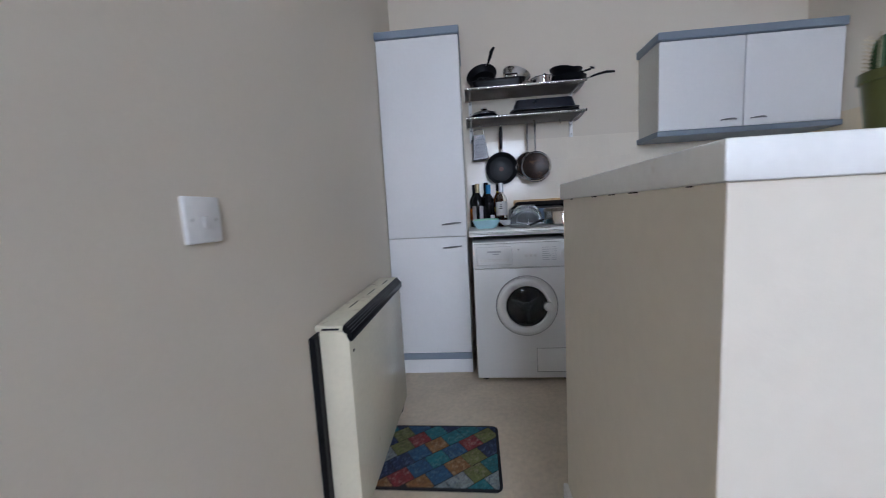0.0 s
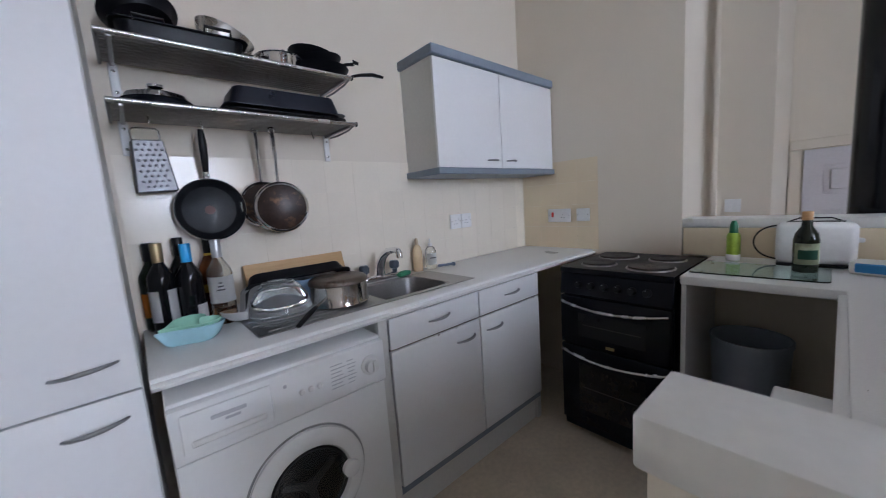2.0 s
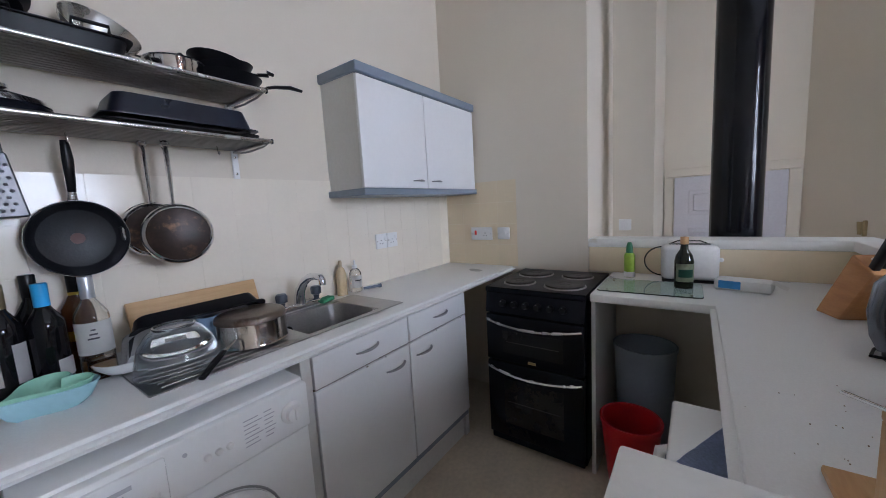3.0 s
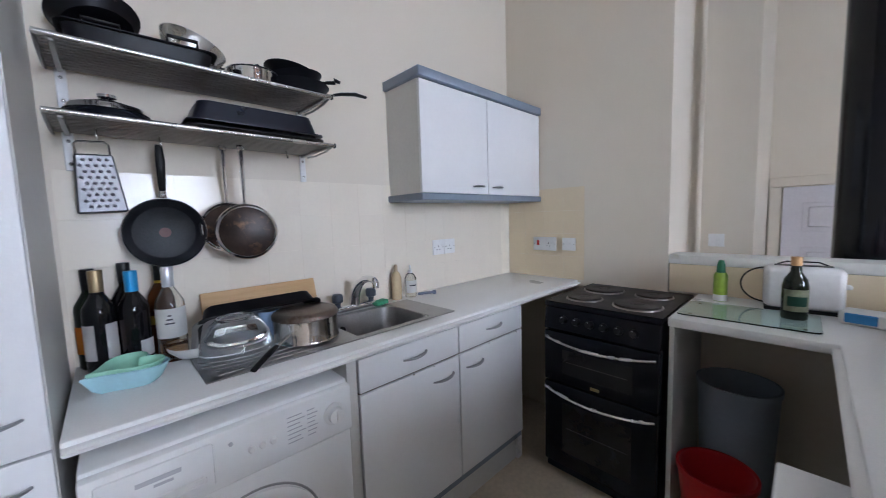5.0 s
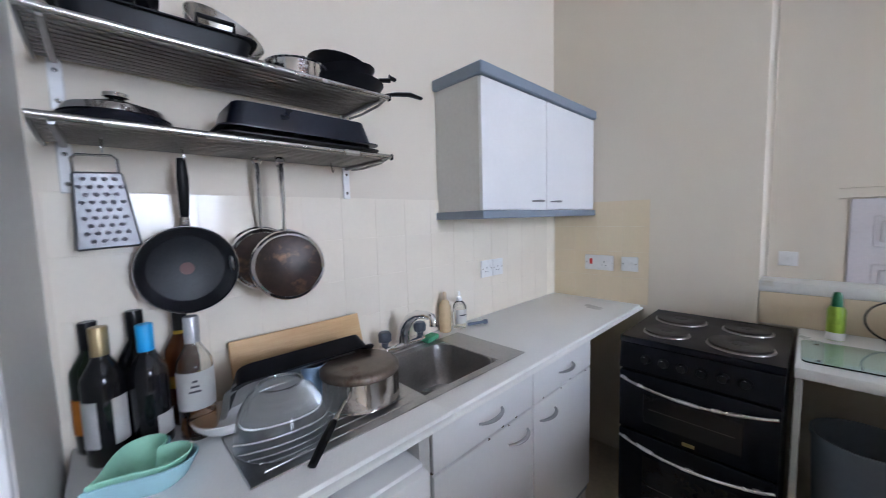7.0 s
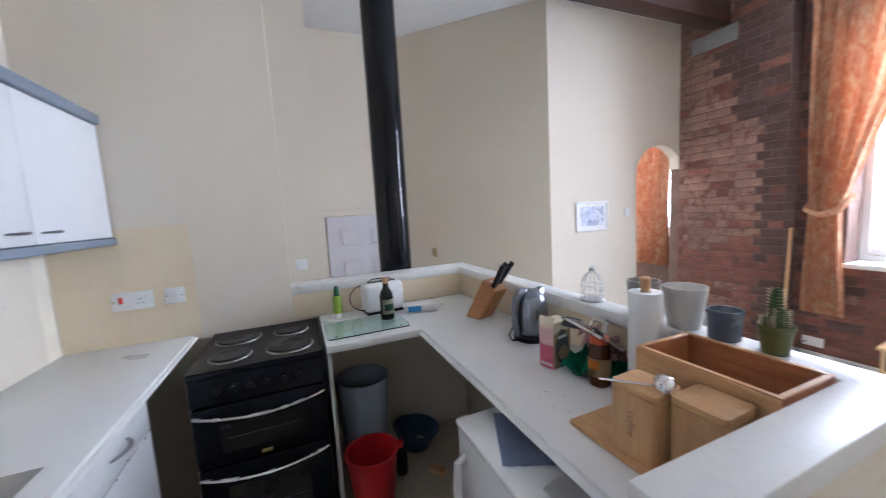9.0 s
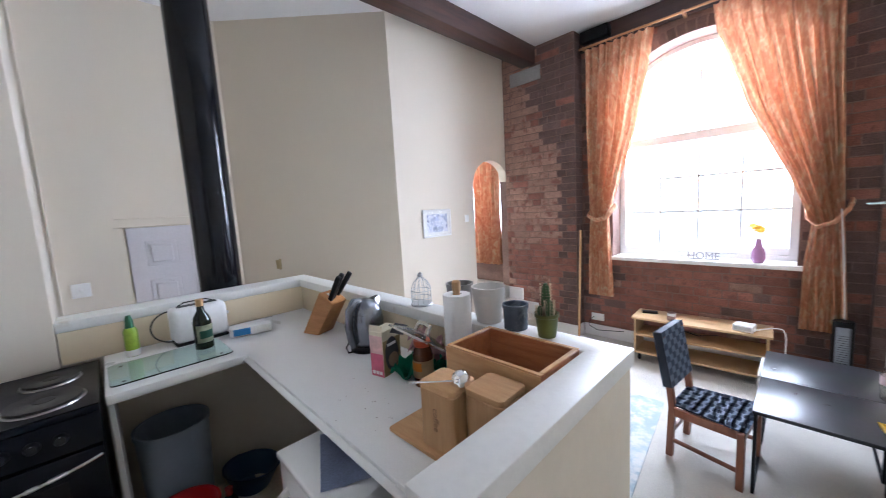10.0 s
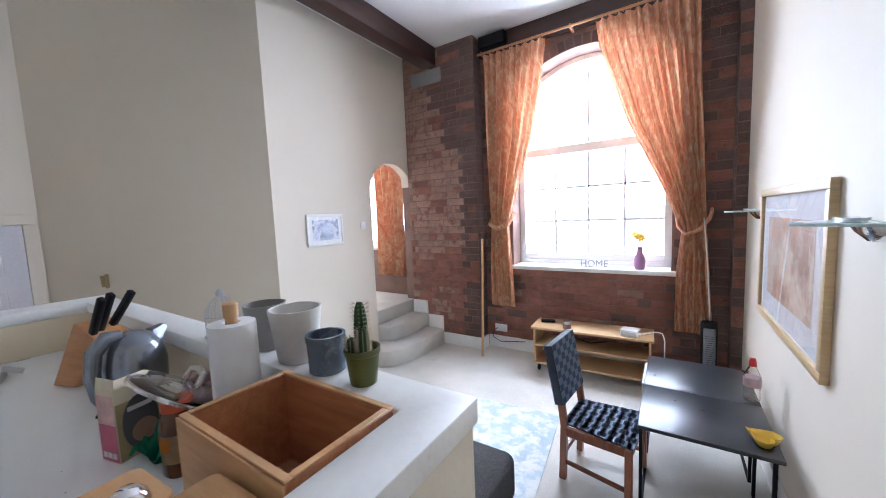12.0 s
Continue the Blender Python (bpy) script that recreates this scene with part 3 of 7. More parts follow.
# drawer and door units under the sink
CHIP = mat("bare_brown_chipboard", (0.10, 0.065, 0.04), 0.9, var=0.4, scale=60)

def base_unit(x0, x1, hinge_left, label):
    u = thing("base_cabinet", label, "cabinet", (x0, 2.284, 0), group="kitchen base cabinets")
    w = x1 - x0
    b = box(0.002, w - 0.002, 0.019, 0.50, 0.16, 0.715)
    b = box(0.002, w - 0.002, 0.019, 0.034, 0.716, 0.861, bm=b)
    for x in (0.002, w - 0.02):
        b = box(x, x + 0.018, 0.035, 0.50, 0.716, 0.861, bm=b)
    part("body", b, UNITSIDE, u)
    d = part("drawer_front", box(0.004, w - 0.004, 0, 0.018, 0.737, 0.853, 0.0025, 2), UNIT, u)
    bow_handle(d, pose(w / 2, -0.001, 0.795))
    hx = w - 0.095 if hinge_left else 0.095
    door_panel(u, "door", 0.004, w - 0.004, 0.186, 0.729, 0, hx, 0.66)
    part("joint", box(0.006, w - 0.006, 0.012, 0.020, 0.7285, 0.7375), CHIP, u, "dark chipped gap under the drawer")
    part("joint", box(0.004, w - 0.004, 0.010, 0.020, 0.8525, 0.8605), CHIP, u, "dark gap under the worktop")
    rnd = random.Random(int(x0 * 100))
    for k in range(4):
        x, s = rnd.uniform(0.03, w - 0.03), rnd.uniform(0.003, 0.008)
        z = 0.7275 if k % 2 else 0.7385
        part("chip", prism([(x - s, z - 0.0022), (x + s * 0.3, z - 0.0026), (x + s, z + 0.0005), (x - s * 0.2, z + 0.0022)], -0.0008, 0.004, axis="y"), CHIP, u, "brown chipped edge")
    part("plinth_strip", box(0, w, 0.012, 0.03, 0.148, 0.182, 0.002), TRIM, u, "dark grey strip")
    part("plinth", box(0, w, 0.05, 0.066, 0, 0.147, 0.002), UNITSIDE, u)
    return u


base_unit(1.168, 1.645, True, "white drawer-and-door kitchen unit with chipped edges under the sink")
base_unit(1.645, 2.112, False, "white drawer-and-door kitchen unit with chipped edges beside the cooker")
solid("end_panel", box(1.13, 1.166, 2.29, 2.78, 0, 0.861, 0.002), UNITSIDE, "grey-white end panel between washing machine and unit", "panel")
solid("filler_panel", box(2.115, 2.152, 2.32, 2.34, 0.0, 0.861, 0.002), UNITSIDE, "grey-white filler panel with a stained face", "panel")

# worktop with the sink opening
SX0, SX1, SY0, SY1 = 1.225, 1.565, 2.375, 2.655
b = box(0.511, SX0, 2.268, YB - 0.001, 0.862, 0.897, 0.005, 2)
b = box(SX1, XR - 0.001, 2.268, YB - 0.001, 0.862, 0.897, 0.005, 2, bm=b)
b = box(SX0 - 0.004, SX1 + 0.004, 2.268, SY0, 0.862, 0.897, 0.005, 2, bm=b)
b = box(SX0 - 0.004, SX1 + 0.004, SY1, YB - 0.001, 0.862, 0.897, 0.005, 2, bm=b)
wt = thing("worktop", "white laminate worktop with a rounded front edge", "worktop")
part("slab", b, TOP, wt)
part("front_edge", tube([(0.513, 2.2675, 0.8795), (XR - 0.002, 2.2675, 0.8795)], 0.0172, 12, flat=0.35), TOP, wt)

# sink with drainer
sk = thing("kitchen_sink", "worn stainless steel sink with a ridged drainer", "sink", (0, 0, 0.8975))
b = box(0.765, SX0, 2.345, 2.69, 0, 0.004, 0.002)
b = box(SX1, 1.69, 2.345, 2.69, 0, 0.004, 0.002, bm=b)
b = box(SX0 - 0.002, SX1 + 0.002, 2.345, SY0, 0, 0.004, 0.002, bm=b)
b = box(SX0 - 0.002, SX1 + 0.002, SY1, 2.69, 0, 0.004, 0.002, bm=b)
part("rim", b, SINKST, sk)
for k in range(9):
    y = 2.375 + 0.033 * k
    part("drainer_ridge", tube([(0.80, y, 0.004), (1.18, y, 0.0025)], 0.0026, 6), SINKST, sk)
oc = [((x + (SX0 + SX1) / 2), (y + (SY0 + SY1) / 2)) for x, y in rrect(SX1 - SX0, SY1 - SY0, 0.06, 6)]
cx, cy = (SX0 + SX1) / 2, (SY0 + SY1) / 2
sc = lambda s, z: [(cx + (x - cx) * s, cy + (y - cy) * s, z) for x, y in oc]
part("bowl", loft([sc(1.03, 0.0035), sc(1.0, 0.0), sc(0.965, -0.06), sc(0.94, -0.13), sc(0.86, -0.15), sc(0.2, -0.155)], cap0=False), SINKST, sk, "deep steel bowl")
part("overflow", moved(lathe([(0, 0.0), (0.014, 0.0), (0.016, -0.003)], 20), pose(1.30, SY1 - 0.022, -0.05, 80)), BLACKPL, sk)

# mixer tap
tp = thing("mixer_tap", "chrome kitchen mixer tap with two lever heads", "tap", (1.41, 2.715, 0.9015))
part("base", box(-0.10, 0.10, -0.025, 0.025, 0, 0.03, 0.012, 3), CHROME, tp)
pts = [(0, 0, 0.02), (0, 0, 0.05), (0, -0.012, 0.085), (0, -0.045, 0.125), (0, -0.09, 0.15), (0, -0.14, 0.158), (0, -0.172, 0.155), (0, -0.18, 0.145), (0, -0.18, 0.125)]
part("spout", tube(pts, [0.026, 0.024, 0.021, 0.0185, 0.016, 0.014, 0.0135, 0.015, 0.015], 16), CHROME, tp)
for x in (-0.085, 0.085):
    part("handle", moved(lathe([(0.012, 0.03), (0.014, 0.045), (0.024, 0.05), (0.026, 0.075), (0.02, 0.085), (0, 0.087)], 8), pose(x, 0, 0)), mat("dark_slate_plastic", (0.05, 0.06, 0.08), 0.3), tp, "dark slate tap head")

# tiles: grout bed, single tiles come last in the file
solid("tile_bed_north", box(0.511, XR - 0.001, YB - 0.006, YB, 0.897, 1.482), GROUT, "pale grout bed", "grout", kind="structure")
solid("tile_bed_east", box(XR - 0.006, XR, 2.238, YB - 0.007, 0.897, 1.472), GROUT, "pale grout bed", "grout", kind="structure")

# wall cabinet
wc = thing("wall_cabinet", "white two-door wall cabinet with blue-grey trims", "cabinet", (1.677, 2.525, 1.395))
CW = 2.696 - 1.677
part("body", box(0.006, CW, 0.02, 0.263, 0.034, 0.55), UNITSIDE, wc)
door_panel(wc, "door", 0.004, 0.482, 0.036, 0.546, 0.001, 0.40, 0.075, 0.085, 0.0)
door_panel(wc, "door", 0.488, CW - 0.004, 0.036, 0.546, 0.001, 0.565, 0.075, 0.085, 0.0)
part("cornice", box(-0.012, CW, -0.014, 0.263, 0.55, 0.596, 0.005), TRIM, wc, "blue-grey top trim")
part("pelmet", box(-0.008, CW, -0.010, 0.263, 0.0, 0.033, 0.004), TRIM, wc, "blue-grey bottom trim")

# peninsula worktop
L = [(0.890, 0.726), (2.714, 0.726), (2.714, 1.652), (2.169, 1.652), (2.169, 1.203), (0.890, 1.203)]
wt = thing("worktop", "white laminate corner worktop, crumbed and stained", "worktop")
part("slab", prism(L, 0.858, 0.8945, axis="z", bev=0.005, seg=2), TOP, wt)
part("front_edge", tube([(0.895, 1.2035, 0.876), (2.165, 1.2035, 0.876)], 0.0175, 12, flat=0.35), TOP, wt)
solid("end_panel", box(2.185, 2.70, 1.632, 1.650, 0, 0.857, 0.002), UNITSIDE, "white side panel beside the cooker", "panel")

# cooker
ck = thing("cooker", "black freestanding electric cooker with four hotplates and two ovens", "cooker", (2.157, 1.666, 0))
CD, CWD = 0.54, 0.512      # depth along x, width along y
part("body", box(0.02, CD, 0.004, CWD - 0.004, 0.03, 0.86, 0.004), BLACKEN, ck)
part("hob", box(-0.004, CD, 0, CWD, 0.86, 0.885, 0.006, 2), BLACKEN, ck, "black enamel hob")
part("hob_rim", prism([(0.0, 0.002), (CD, 0.002), (CD, CWD - 0.002), (0.0, CWD - 0.002)], 0.885, 0.888, axis="z"), BLACKMAT, ck)
for x, y, r in ((0.14, 0.135, 0.095), (0.14, 0.375, 0.078), (0.38, 0.135, 0.078), (0.38, 0.375, 0.095)):
    p = part("hotplate", moved(lathe([(0, 0.014), (r * 0.28, 0.014), (r * 0.3, 0.012), (r * 0.34, 0.014), (r, 0.014), (r, 0.004), (r + 0.004, 0.004)], 36), pose(x, y, 0.888)), IRON, ck, "worn round iron hotplate")
    part("trim_ring", moved(lathe([(r + 0.001, 0.0), (r + 0.001, 0.006), (r + 0.006, 0.005), (r + 0.008, 0.0)], 36), pose(x, y, 0.888)), RINGST, p)
part("control_panel", prism([(-0.012, 0.752), (0.022, 0.752), (0.022, 0.86), (0.004, 0.86)], 0.002, CWD - 0.002, axis="y", bev=0.003), BLACKEN, ck)
for k in range(6):
    y = 0.10 + 0.062 * k
    kb = part("knob", moved(lathe([(0, 0), (0.019, 0), (0.018, 0.010), (0.014, 0.014), (0.013, 0.026), (0, 0.027)], 20), pose(-0.004, y, 0.806, 0, -82)), BLACKPL, ck, "black control knob")
    part("mark", moved(box(-0.001, 0.001, -0.0015, 0.0015, 0.012, 0.028), pose(-0.004, y, 0.806, 0, -82) @ pose(0.012, 0, 0)), PLAST, kb)


def oven_door(z0, z1, gz0, gz1):
    d = part("oven_door", box(-0.018, 0.02, 0.006, CWD - 0.006, z0, z1, 0.006, 2), BLACKEN, ck, "black oven door with a dark window")
    part("glass", box(-0.0195, -0.016, 0.10, CWD - 0.10, gz0, gz1, 0.001), DARKGLASS, d)
    pts = curve_pts(lambda s: (-0.022 - 0.032 * math.sin(math.pi * s) ** 0.6, 0.015 + (CWD - 0.03) * s, z1 - 0.028 - 0.022 * math.sin(math.pi * s)), 18)
    part("handle", tube(pts, 0.0085, 10, flat=0.8), STEEL, d, "curved steel door handle")
    part("rack", box(-0.0205, -0.0195, 0.12, CWD - 0.12, (gz0 + gz1) / 2, (gz0 + gz1) / 2 + 0.003), IRON, d)


oven_door(0.497, 0.745, 0.545, 0.665)
oven_door(0.075, 0.488, 0.15, 0.40)
part("badge", box(-0.0205, -0.018, CWD / 2 - 0.02, CWD / 2 + 0.02, 0.508, 0.522, 0.002), mat("dull_gold", (0.35, 0.25, 0.10), 0.4, 0.7), ck)
part("plinth", box(0.0, 0.02, 0.01, CWD - 0.01, 0.03, 0.07, 0.002), BLACKEN, ck)
for x in (0.06, 0.48):
    for y in (0.05, 0.46):
        part("foot", moved(lathe([(0, 0), (0.018, 0), (0.018, 0.032), (0, 0.032)], 12), pose(x, y, 0)), BLACKPL, ck)

# storage heater on the long wall
sh = thing("storage_heater", "slim magnolia storage heater with scuffed top and dark outlet grille", "heater", (XL, 1.25, 0.0))
HL = 0.77
part("body", box(0.022, 0.118, 0, HL, 0.03, 0.672, 0.006, 2), HEATER, sh)
part("top", box(0.012, 0.10, -0.004, HL + 0.004, 0.672, 0.692, 0.005, 2), mat("scuffed_magnolia_enamel", (0.70, 0.64, 0.49), 0.42, var=0.08, scale=6, grain=0.05, stain=(0.32, 0.21, 0.13, 16.0), stain_at=0.63), sh, "scuffed magnolia lid")
part("grille", prism([(0.098, 0.676), (0.104, 0.692), (0.128, 0.664), (0.128, 0.640), (0.119, 0.640)], 0.0, HL, axis="y", bev=0.001), BLACKMAT, sh, "dark slotted outlet grille")
for k in range(4):
    part("slat", tube([(0.108 + 0.006 * k, 0.004, 0.6895 - 0.007 * k), (0.108 + 0.006 * k, HL - 0.004, 0.6895 - 0.007 * k)], 0.0016, 6), IRON, sh)
part("back_frame", box(0.0, 0.021, -0.025, HL - 0.015, 0.04, 0.66, 0.002), BLACKMAT, sh, "dark bare metal back frame")
part("slot", box(0.035, 0.09, -0.0055, -0.0035, 0.6775, 0.6835), BLACKMAT, sh)
for k in range(3):
    part("slot", box(0.05 + 0.01 * k, 0.056 + 0.01 * k, 0.20 + 0.2 * k, 0.29 + 0.2 * k, 0.6915, 0.6928), BLACKMAT, sh)
part("screw", moved(lathe([(0, 0), (0.005, 0), (0.004, 0.003), (0, 0.003)], 12), pose(0.118, 0.03, 0.60, 0, 90)), BLACKPL, sh)
for y in (0.06, HL - 0.10):
    part("foot", box(0.03, 0.11, y, y + 0.04, 0.0, 0.031, 0.002), BLACKMAT, sh)


# ---- things on the back worktop ----
CARD = mat("white_paper_label", (0.78, 0.77, 0.74), 0.7, var=0.05, scale=20)
INKD = mat("dark_print", (0.08, 0.08, 0.09), 0.6)
GREENG = mat("dark_green_bottle_glass", (0.010, 0.016, 0.008), 0.07, var=0.3, scale=6, bump=0)
BLACKG = mat("near_black_bottle_glass", (0.006, 0.006, 0.007), 0.06, var=0.3, scale=6, bump=0)
AMBERG = mat("amber_bottle_glass", (0.09, 0.028, 0.008), 0.07, var=0.3, scale=6, bump=0)
GOLDFOIL = mat("gold_foil", (0.42, 0.33, 0.18), 0.4, metal=0.8)
BLUEFOIL = mat("bright_blue_foil", (0.03, 0.30, 0.62), 0.4)
ORANGEP = mat("orange_paper", (0.75, 0.27, 0.03), 0.6)
YELLOWP = mat("yellow_foil", (0.70, 0.48, 0.05), 0.5)
SILVERC = mat("silver_foil", (0.55, 0.56, 0.58), 0.35, metal=0.6)
ROSE = clear("clear_bottle_glass", (0.96, 0.95, 0.92))
WINE = clear("pale_rose_wine", (0.80, 0.42, 0.20), ior=1.33)


def arc_label(r, z0, z1, a0, a1, seg=14):
    """A paper label wrapped round part of a bottle."""
    b = bmesh.new()
    lo, hi = [], []
    for k in range(seg + 1):
        a = radians(a0 + (a1 - a0) * k / seg)
        lo.append(b.verts.new((r * math.cos(a), r * math.sin(a), z0)))
        hi.append(b.verts.new((r * math.cos(a), r * math.sin(a), z1)))
    for k in range(seg):
        b.faces.new((lo[k], lo[k + 1], hi[k + 1], hi[k]))
    bmesh.ops.solidify(b, geom=b.faces[:], thickness=0.0006)
    return b


def wine_bottle(loc, label, glass, cap, labels, h=0.295, r=0.0375, extra=None):
    t = thing("wine_bottle", label, "bottle", loc, group="bottles beside the larder")
    s = h / 0.295
    prof = [(0, 0.004), (r - 0.006, 0.0), (r, 0.008), (r, 0.175 * s), (r * 0.95, 0.19 * s), (r * 0.62, 0.213 * s), (0.0155, 0.228 * s), (0.0145, 0.25 * s), (0.0145, h - 0.004), (0, h - 0.004)]
    if glass is ROSE:
        prof = prof[:-1] + [(0.012, h - 0.004), (0.0115, 0.25 * s), (0.0125, 0.228 * s), (r * 0.62 - 0.003, 0.211 * s), (r * 0.95 - 0.003, 0.188 * s), (r - 0.003, 0.172 * s), (r - 0.003, 0.010), (0, 0.010)]
    part("glass", lathe(prof, 28), glass, t)
    part("cap", lathe([(0.0152, h - 0.062), (0.0156, h - 0.06), (0.0162, h - 0.004), (0.015, h), (0, h)], 20), cap, t, "foil cap")
    for m, z0, z1, a0, a1 in labels:
        part("label", arc_label(r + 0.0006, z0, z1, a0, a1), m, t, "paper label")
    if extra:
        part("neck_band", lathe([(0.0150, extra[1]), (0.0158, extra[1]), (0.0158, extra[2]), (0.0150, extra[2])], 20), extra[0], t)
    return t


Z = 0.8972
wine_bottle((0.560, 2.748, Z), "dark green wine bottle with an orange label", GREENG, BLACKPL, [(ORANGEP, 0.05, 0.13, 190, 300)])
wine_bottle((0.578, 2.672, Z), "dark wine bottle with gold cap and two white labels", BLACKG, GOLDFOIL, [(CARD, 0.045, 0.145, 175, 250), (CARD, 0.045, 0.145, 285, 335)])
wine_bottle((0.640, 2.748, Z), "tall dark wine bottle with a black cap", BLACKG, BLACKPL, [(CARD, 0.04, 0.08, 270, 330)], h=0.305)
wine_bottle((0.652, 2.668, Z), "dark wine bottle with a bright blue cap", BLACKG, BLUEFOIL, [(CARD, 0.03, 0.08, 280, 350)], h=0.285)
wine_bottle((0.725, 2.742, Z), "amber bottle with a black cap and yellow neck band", AMBERG, BLACKPL, [(YELLOWP, 0.10, 0.13, 180, 330)], h=0.30, extra=(YELLOWP, 0.225, 0.24))
rb = wine_bottle((0.735, 2.640, Z), "clear rose wine bottle with a white label, nearly empty", ROSE, SILVERC, [(CARD, 0.075, 0.165, 175, 345)], h=0.29)
part("wine", lathe([(0, 0.0105), (0.0335, 0.0105), (0.0343, 0.014), (0.0343, 0.058), (0, 0.058)], 24), WINE, rb, "pale rose wine")
for k in range(3):
    part("printed_line", moved(box(-0.012 + 0.004 * k, 0.012 - 0.003 * k, -0.0388, -0.0383, 0.118 + 0.012 * k, 0.1225 + 0.012 * k), pose(0, 0, 0, 0, 0, -12)), INKD, rb)


# two heart-shaped bowls, one in the other
def heart(s, n=40):
    o = []
    for k in range(n):
        a = 2 * math.pi * k / n
        o.append((s * 0.062 * 16 * math.sin(a) ** 3 / 16, s * 0.062 * (13 * math.cos(a) - 5 * math.cos(2 * a) - 2 * math.cos(3 * a) - math.cos(4 * a)) / 15))
    return o


def heart_bowl(loc, rz, s, h, material, label):
    lo = [at_z(heart(s), 0.0, 0.62), at_z(heart(s), h * 0.25, 0.78), at_z(heart(s), h, 1.0), at_z(heart(s), h + 0.002, 0.97), at_z(heart(s), h * 0.3, 0.74), at_z(heart(s), h * 0.12, 0.5)]
    return solid("heart_bowl", loft(lo), material, label, "bowl", loc, rz, group="heart bowls")


AQUA = mat("pale_aqua_glaze", (0.42, 0.66, 0.72), 0.18, var=0.04, scale=8)
MINT = mat("mint_green_glaze", (0.36, 0.66, 0.50), 0.16, var=0.05, scale=8)
heart_bowl((0.625, 2.515, Z), 295, 1.42, 0.05, AQUA, "pale blue heart-shaped ceramic bowl on the worktop")
heart_bowl((0.625, 2.515, Z + 0.012), 295, 1.27, 0.046, MINT, "mint green heart-shaped ceramic bowl inside a blue one")

# glass bowl upside down on the drainer
prof = [(0.099, 0.0), (0.104, 0.001), (0.1045, 0.006), (0.100, 0.034), (0.089, 0.075), (0.068, 0.108), (0.054, 0.119), (0.051, 0.126), (0.046, 0.127), (0.044, 0.121), (0, 0.120), (0, 0.116), (0.050, 0.115), (0.065, 0.104), (0.086, 0.073), (0.097, 0.033), (0.099, 0.0)]
DZ = 0.9022
solid("glass_bowl", lathe(prof, 40), clear("thin_bowl_glass", (0.95, 0.98, 1.0), ior=1.40), "clear glass mixing bowl upside down on the drainer", "bowl", (0.872, 2.475, DZ + 0.004)).visible_shadow = False
solid("white_dish", lathe([(0, 0.004), (0.04, 0.004), (0.062, 0.022), (0.068, 0.035), (0.071, 0.034), (0.066, 0.020), (0.045, 0.0), (0, 0.0)], 36), PLAST, "white ceramic dish behind the glass bowl", "dish", (0.785, 2.61, DZ + 0.004))


# lidded saucepan
def pan_handle(parent, m, L=0.17, r=0.008, material=STEEL, grip=None):
    pts = [(0, 0, 0), (0.03, 0, 0.004), (0.07, 0, 0.012), (L, 0, 0.020)]
    part("handle", moved(tube(pts, [r * 0.8, r * 0.6, r, r * 1.1], 10, flat=0.55), m), material, parent)
    if grip:
        pts = [(L * 0.45, 0, 0.013), (L * 0.7, 0, 0.017), (L + 0.03, 0, 0.023)]
        part("grip", moved(tube(pts, [r * 1.1, r * 1.4, r * 1.2], 10, flat=0.6), m), grip, parent)


sp = thing("saucepan", "upturned stainless steel saucepan with a burnt base on the drainer", "saucepan", (1.095, 2.50, DZ + 0.004))
part("body", lathe([(0, 0.0), (0.104, 0.0), (0.110, 0.003), (0.108, 0.008), (0.108, 0.082), (0.105, 0.085), (0.102, 0.085), (0.101, 0.01), (0, 0.008)], 44), mat("polished_pan_steel", (0.66, 0.63, 0.60), 0.12, metal=1.0, var=0.2, scale=9, stain=(0.22, 0.15, 0.09, 7.0), stain_at=0.66), sp, "polished steel body")
part("base", lathe([(0, 0.101), (0.092, 0.1005), (0.103, 0.097), (0.1095, 0.089), (0.1095, 0.078), (0.1082, 0.077)], 44), mat("dull_scorched_steel", (0.17, 0.14, 0.115), 0.42, metal=0.75, var=0.25, scale=18, stain=(0.10, 0.06, 0.04, 12.0), stain_at=0.6), sp, "dull scorched base")
pan_handle(sp, pose(-0.084, -0.066, 0.040, 0, 16, 222), 0.165, grip=BLACKPL)

# roasting tin and chopping board leaning on the wall
def tin(w, d, h, wallt=0.004, flare=1.08, lip=0.012):
    o = rrect(w, d, 0.03, 4)
    return loft([at_z(o, 0.0, 1.0), at_z(o, h, flare), [(x * flare + math.copysign(lip, x), y * flare + math.copysign(lip, y), h) for x, y in o],
                 [(x * flare + math.copysign(lip, x), y * flare + math.copysign(lip, y), h + 0.003) for x, y in o], at_z(o, h + 0.003, flare - 0.01), at_z(o, wallt, 0.98)])


solid("roasting_tin", tin(0.34, 0.20, 0.05), BLACKMAT, "black non-stick roasting tin leaning upside down on the drainer", "roasting tin", (0.985, 2.665, 0.985), rx=137)
solid("baking_tray", tin(0.30, 0.17, 0.025), SINKST, "dull steel tray leaning behind the dishes", "baking tray", (0.95, 2.64, 0.955), rx=128)
solid("chopping_board", box(-0.205, 0.205, -0.009, 0.009, 0, 0.170, 0.004, 2), wood("pale_beech", (0.50, 0.31, 0.14), (0.62, 0.42, 0.22), rough=0.55), "pale wooden chopping board leaning on the tiles", "chopping board", (1.035, 2.712, 0.905), rx=-17)
solid("plastic_cup", lathe([(0, 0.003), (0.026, 0.003), (0.033, 0.10), (0.036, 0.10), (0.029, 0.0), (0, 0.0)], 28), mat("pale_blue_plastic", (0.30, 0.42, 0.58), 0.4), "pale blue plastic cup on the drainer", "cup", (1.0, 2.585, DZ + 0.004))

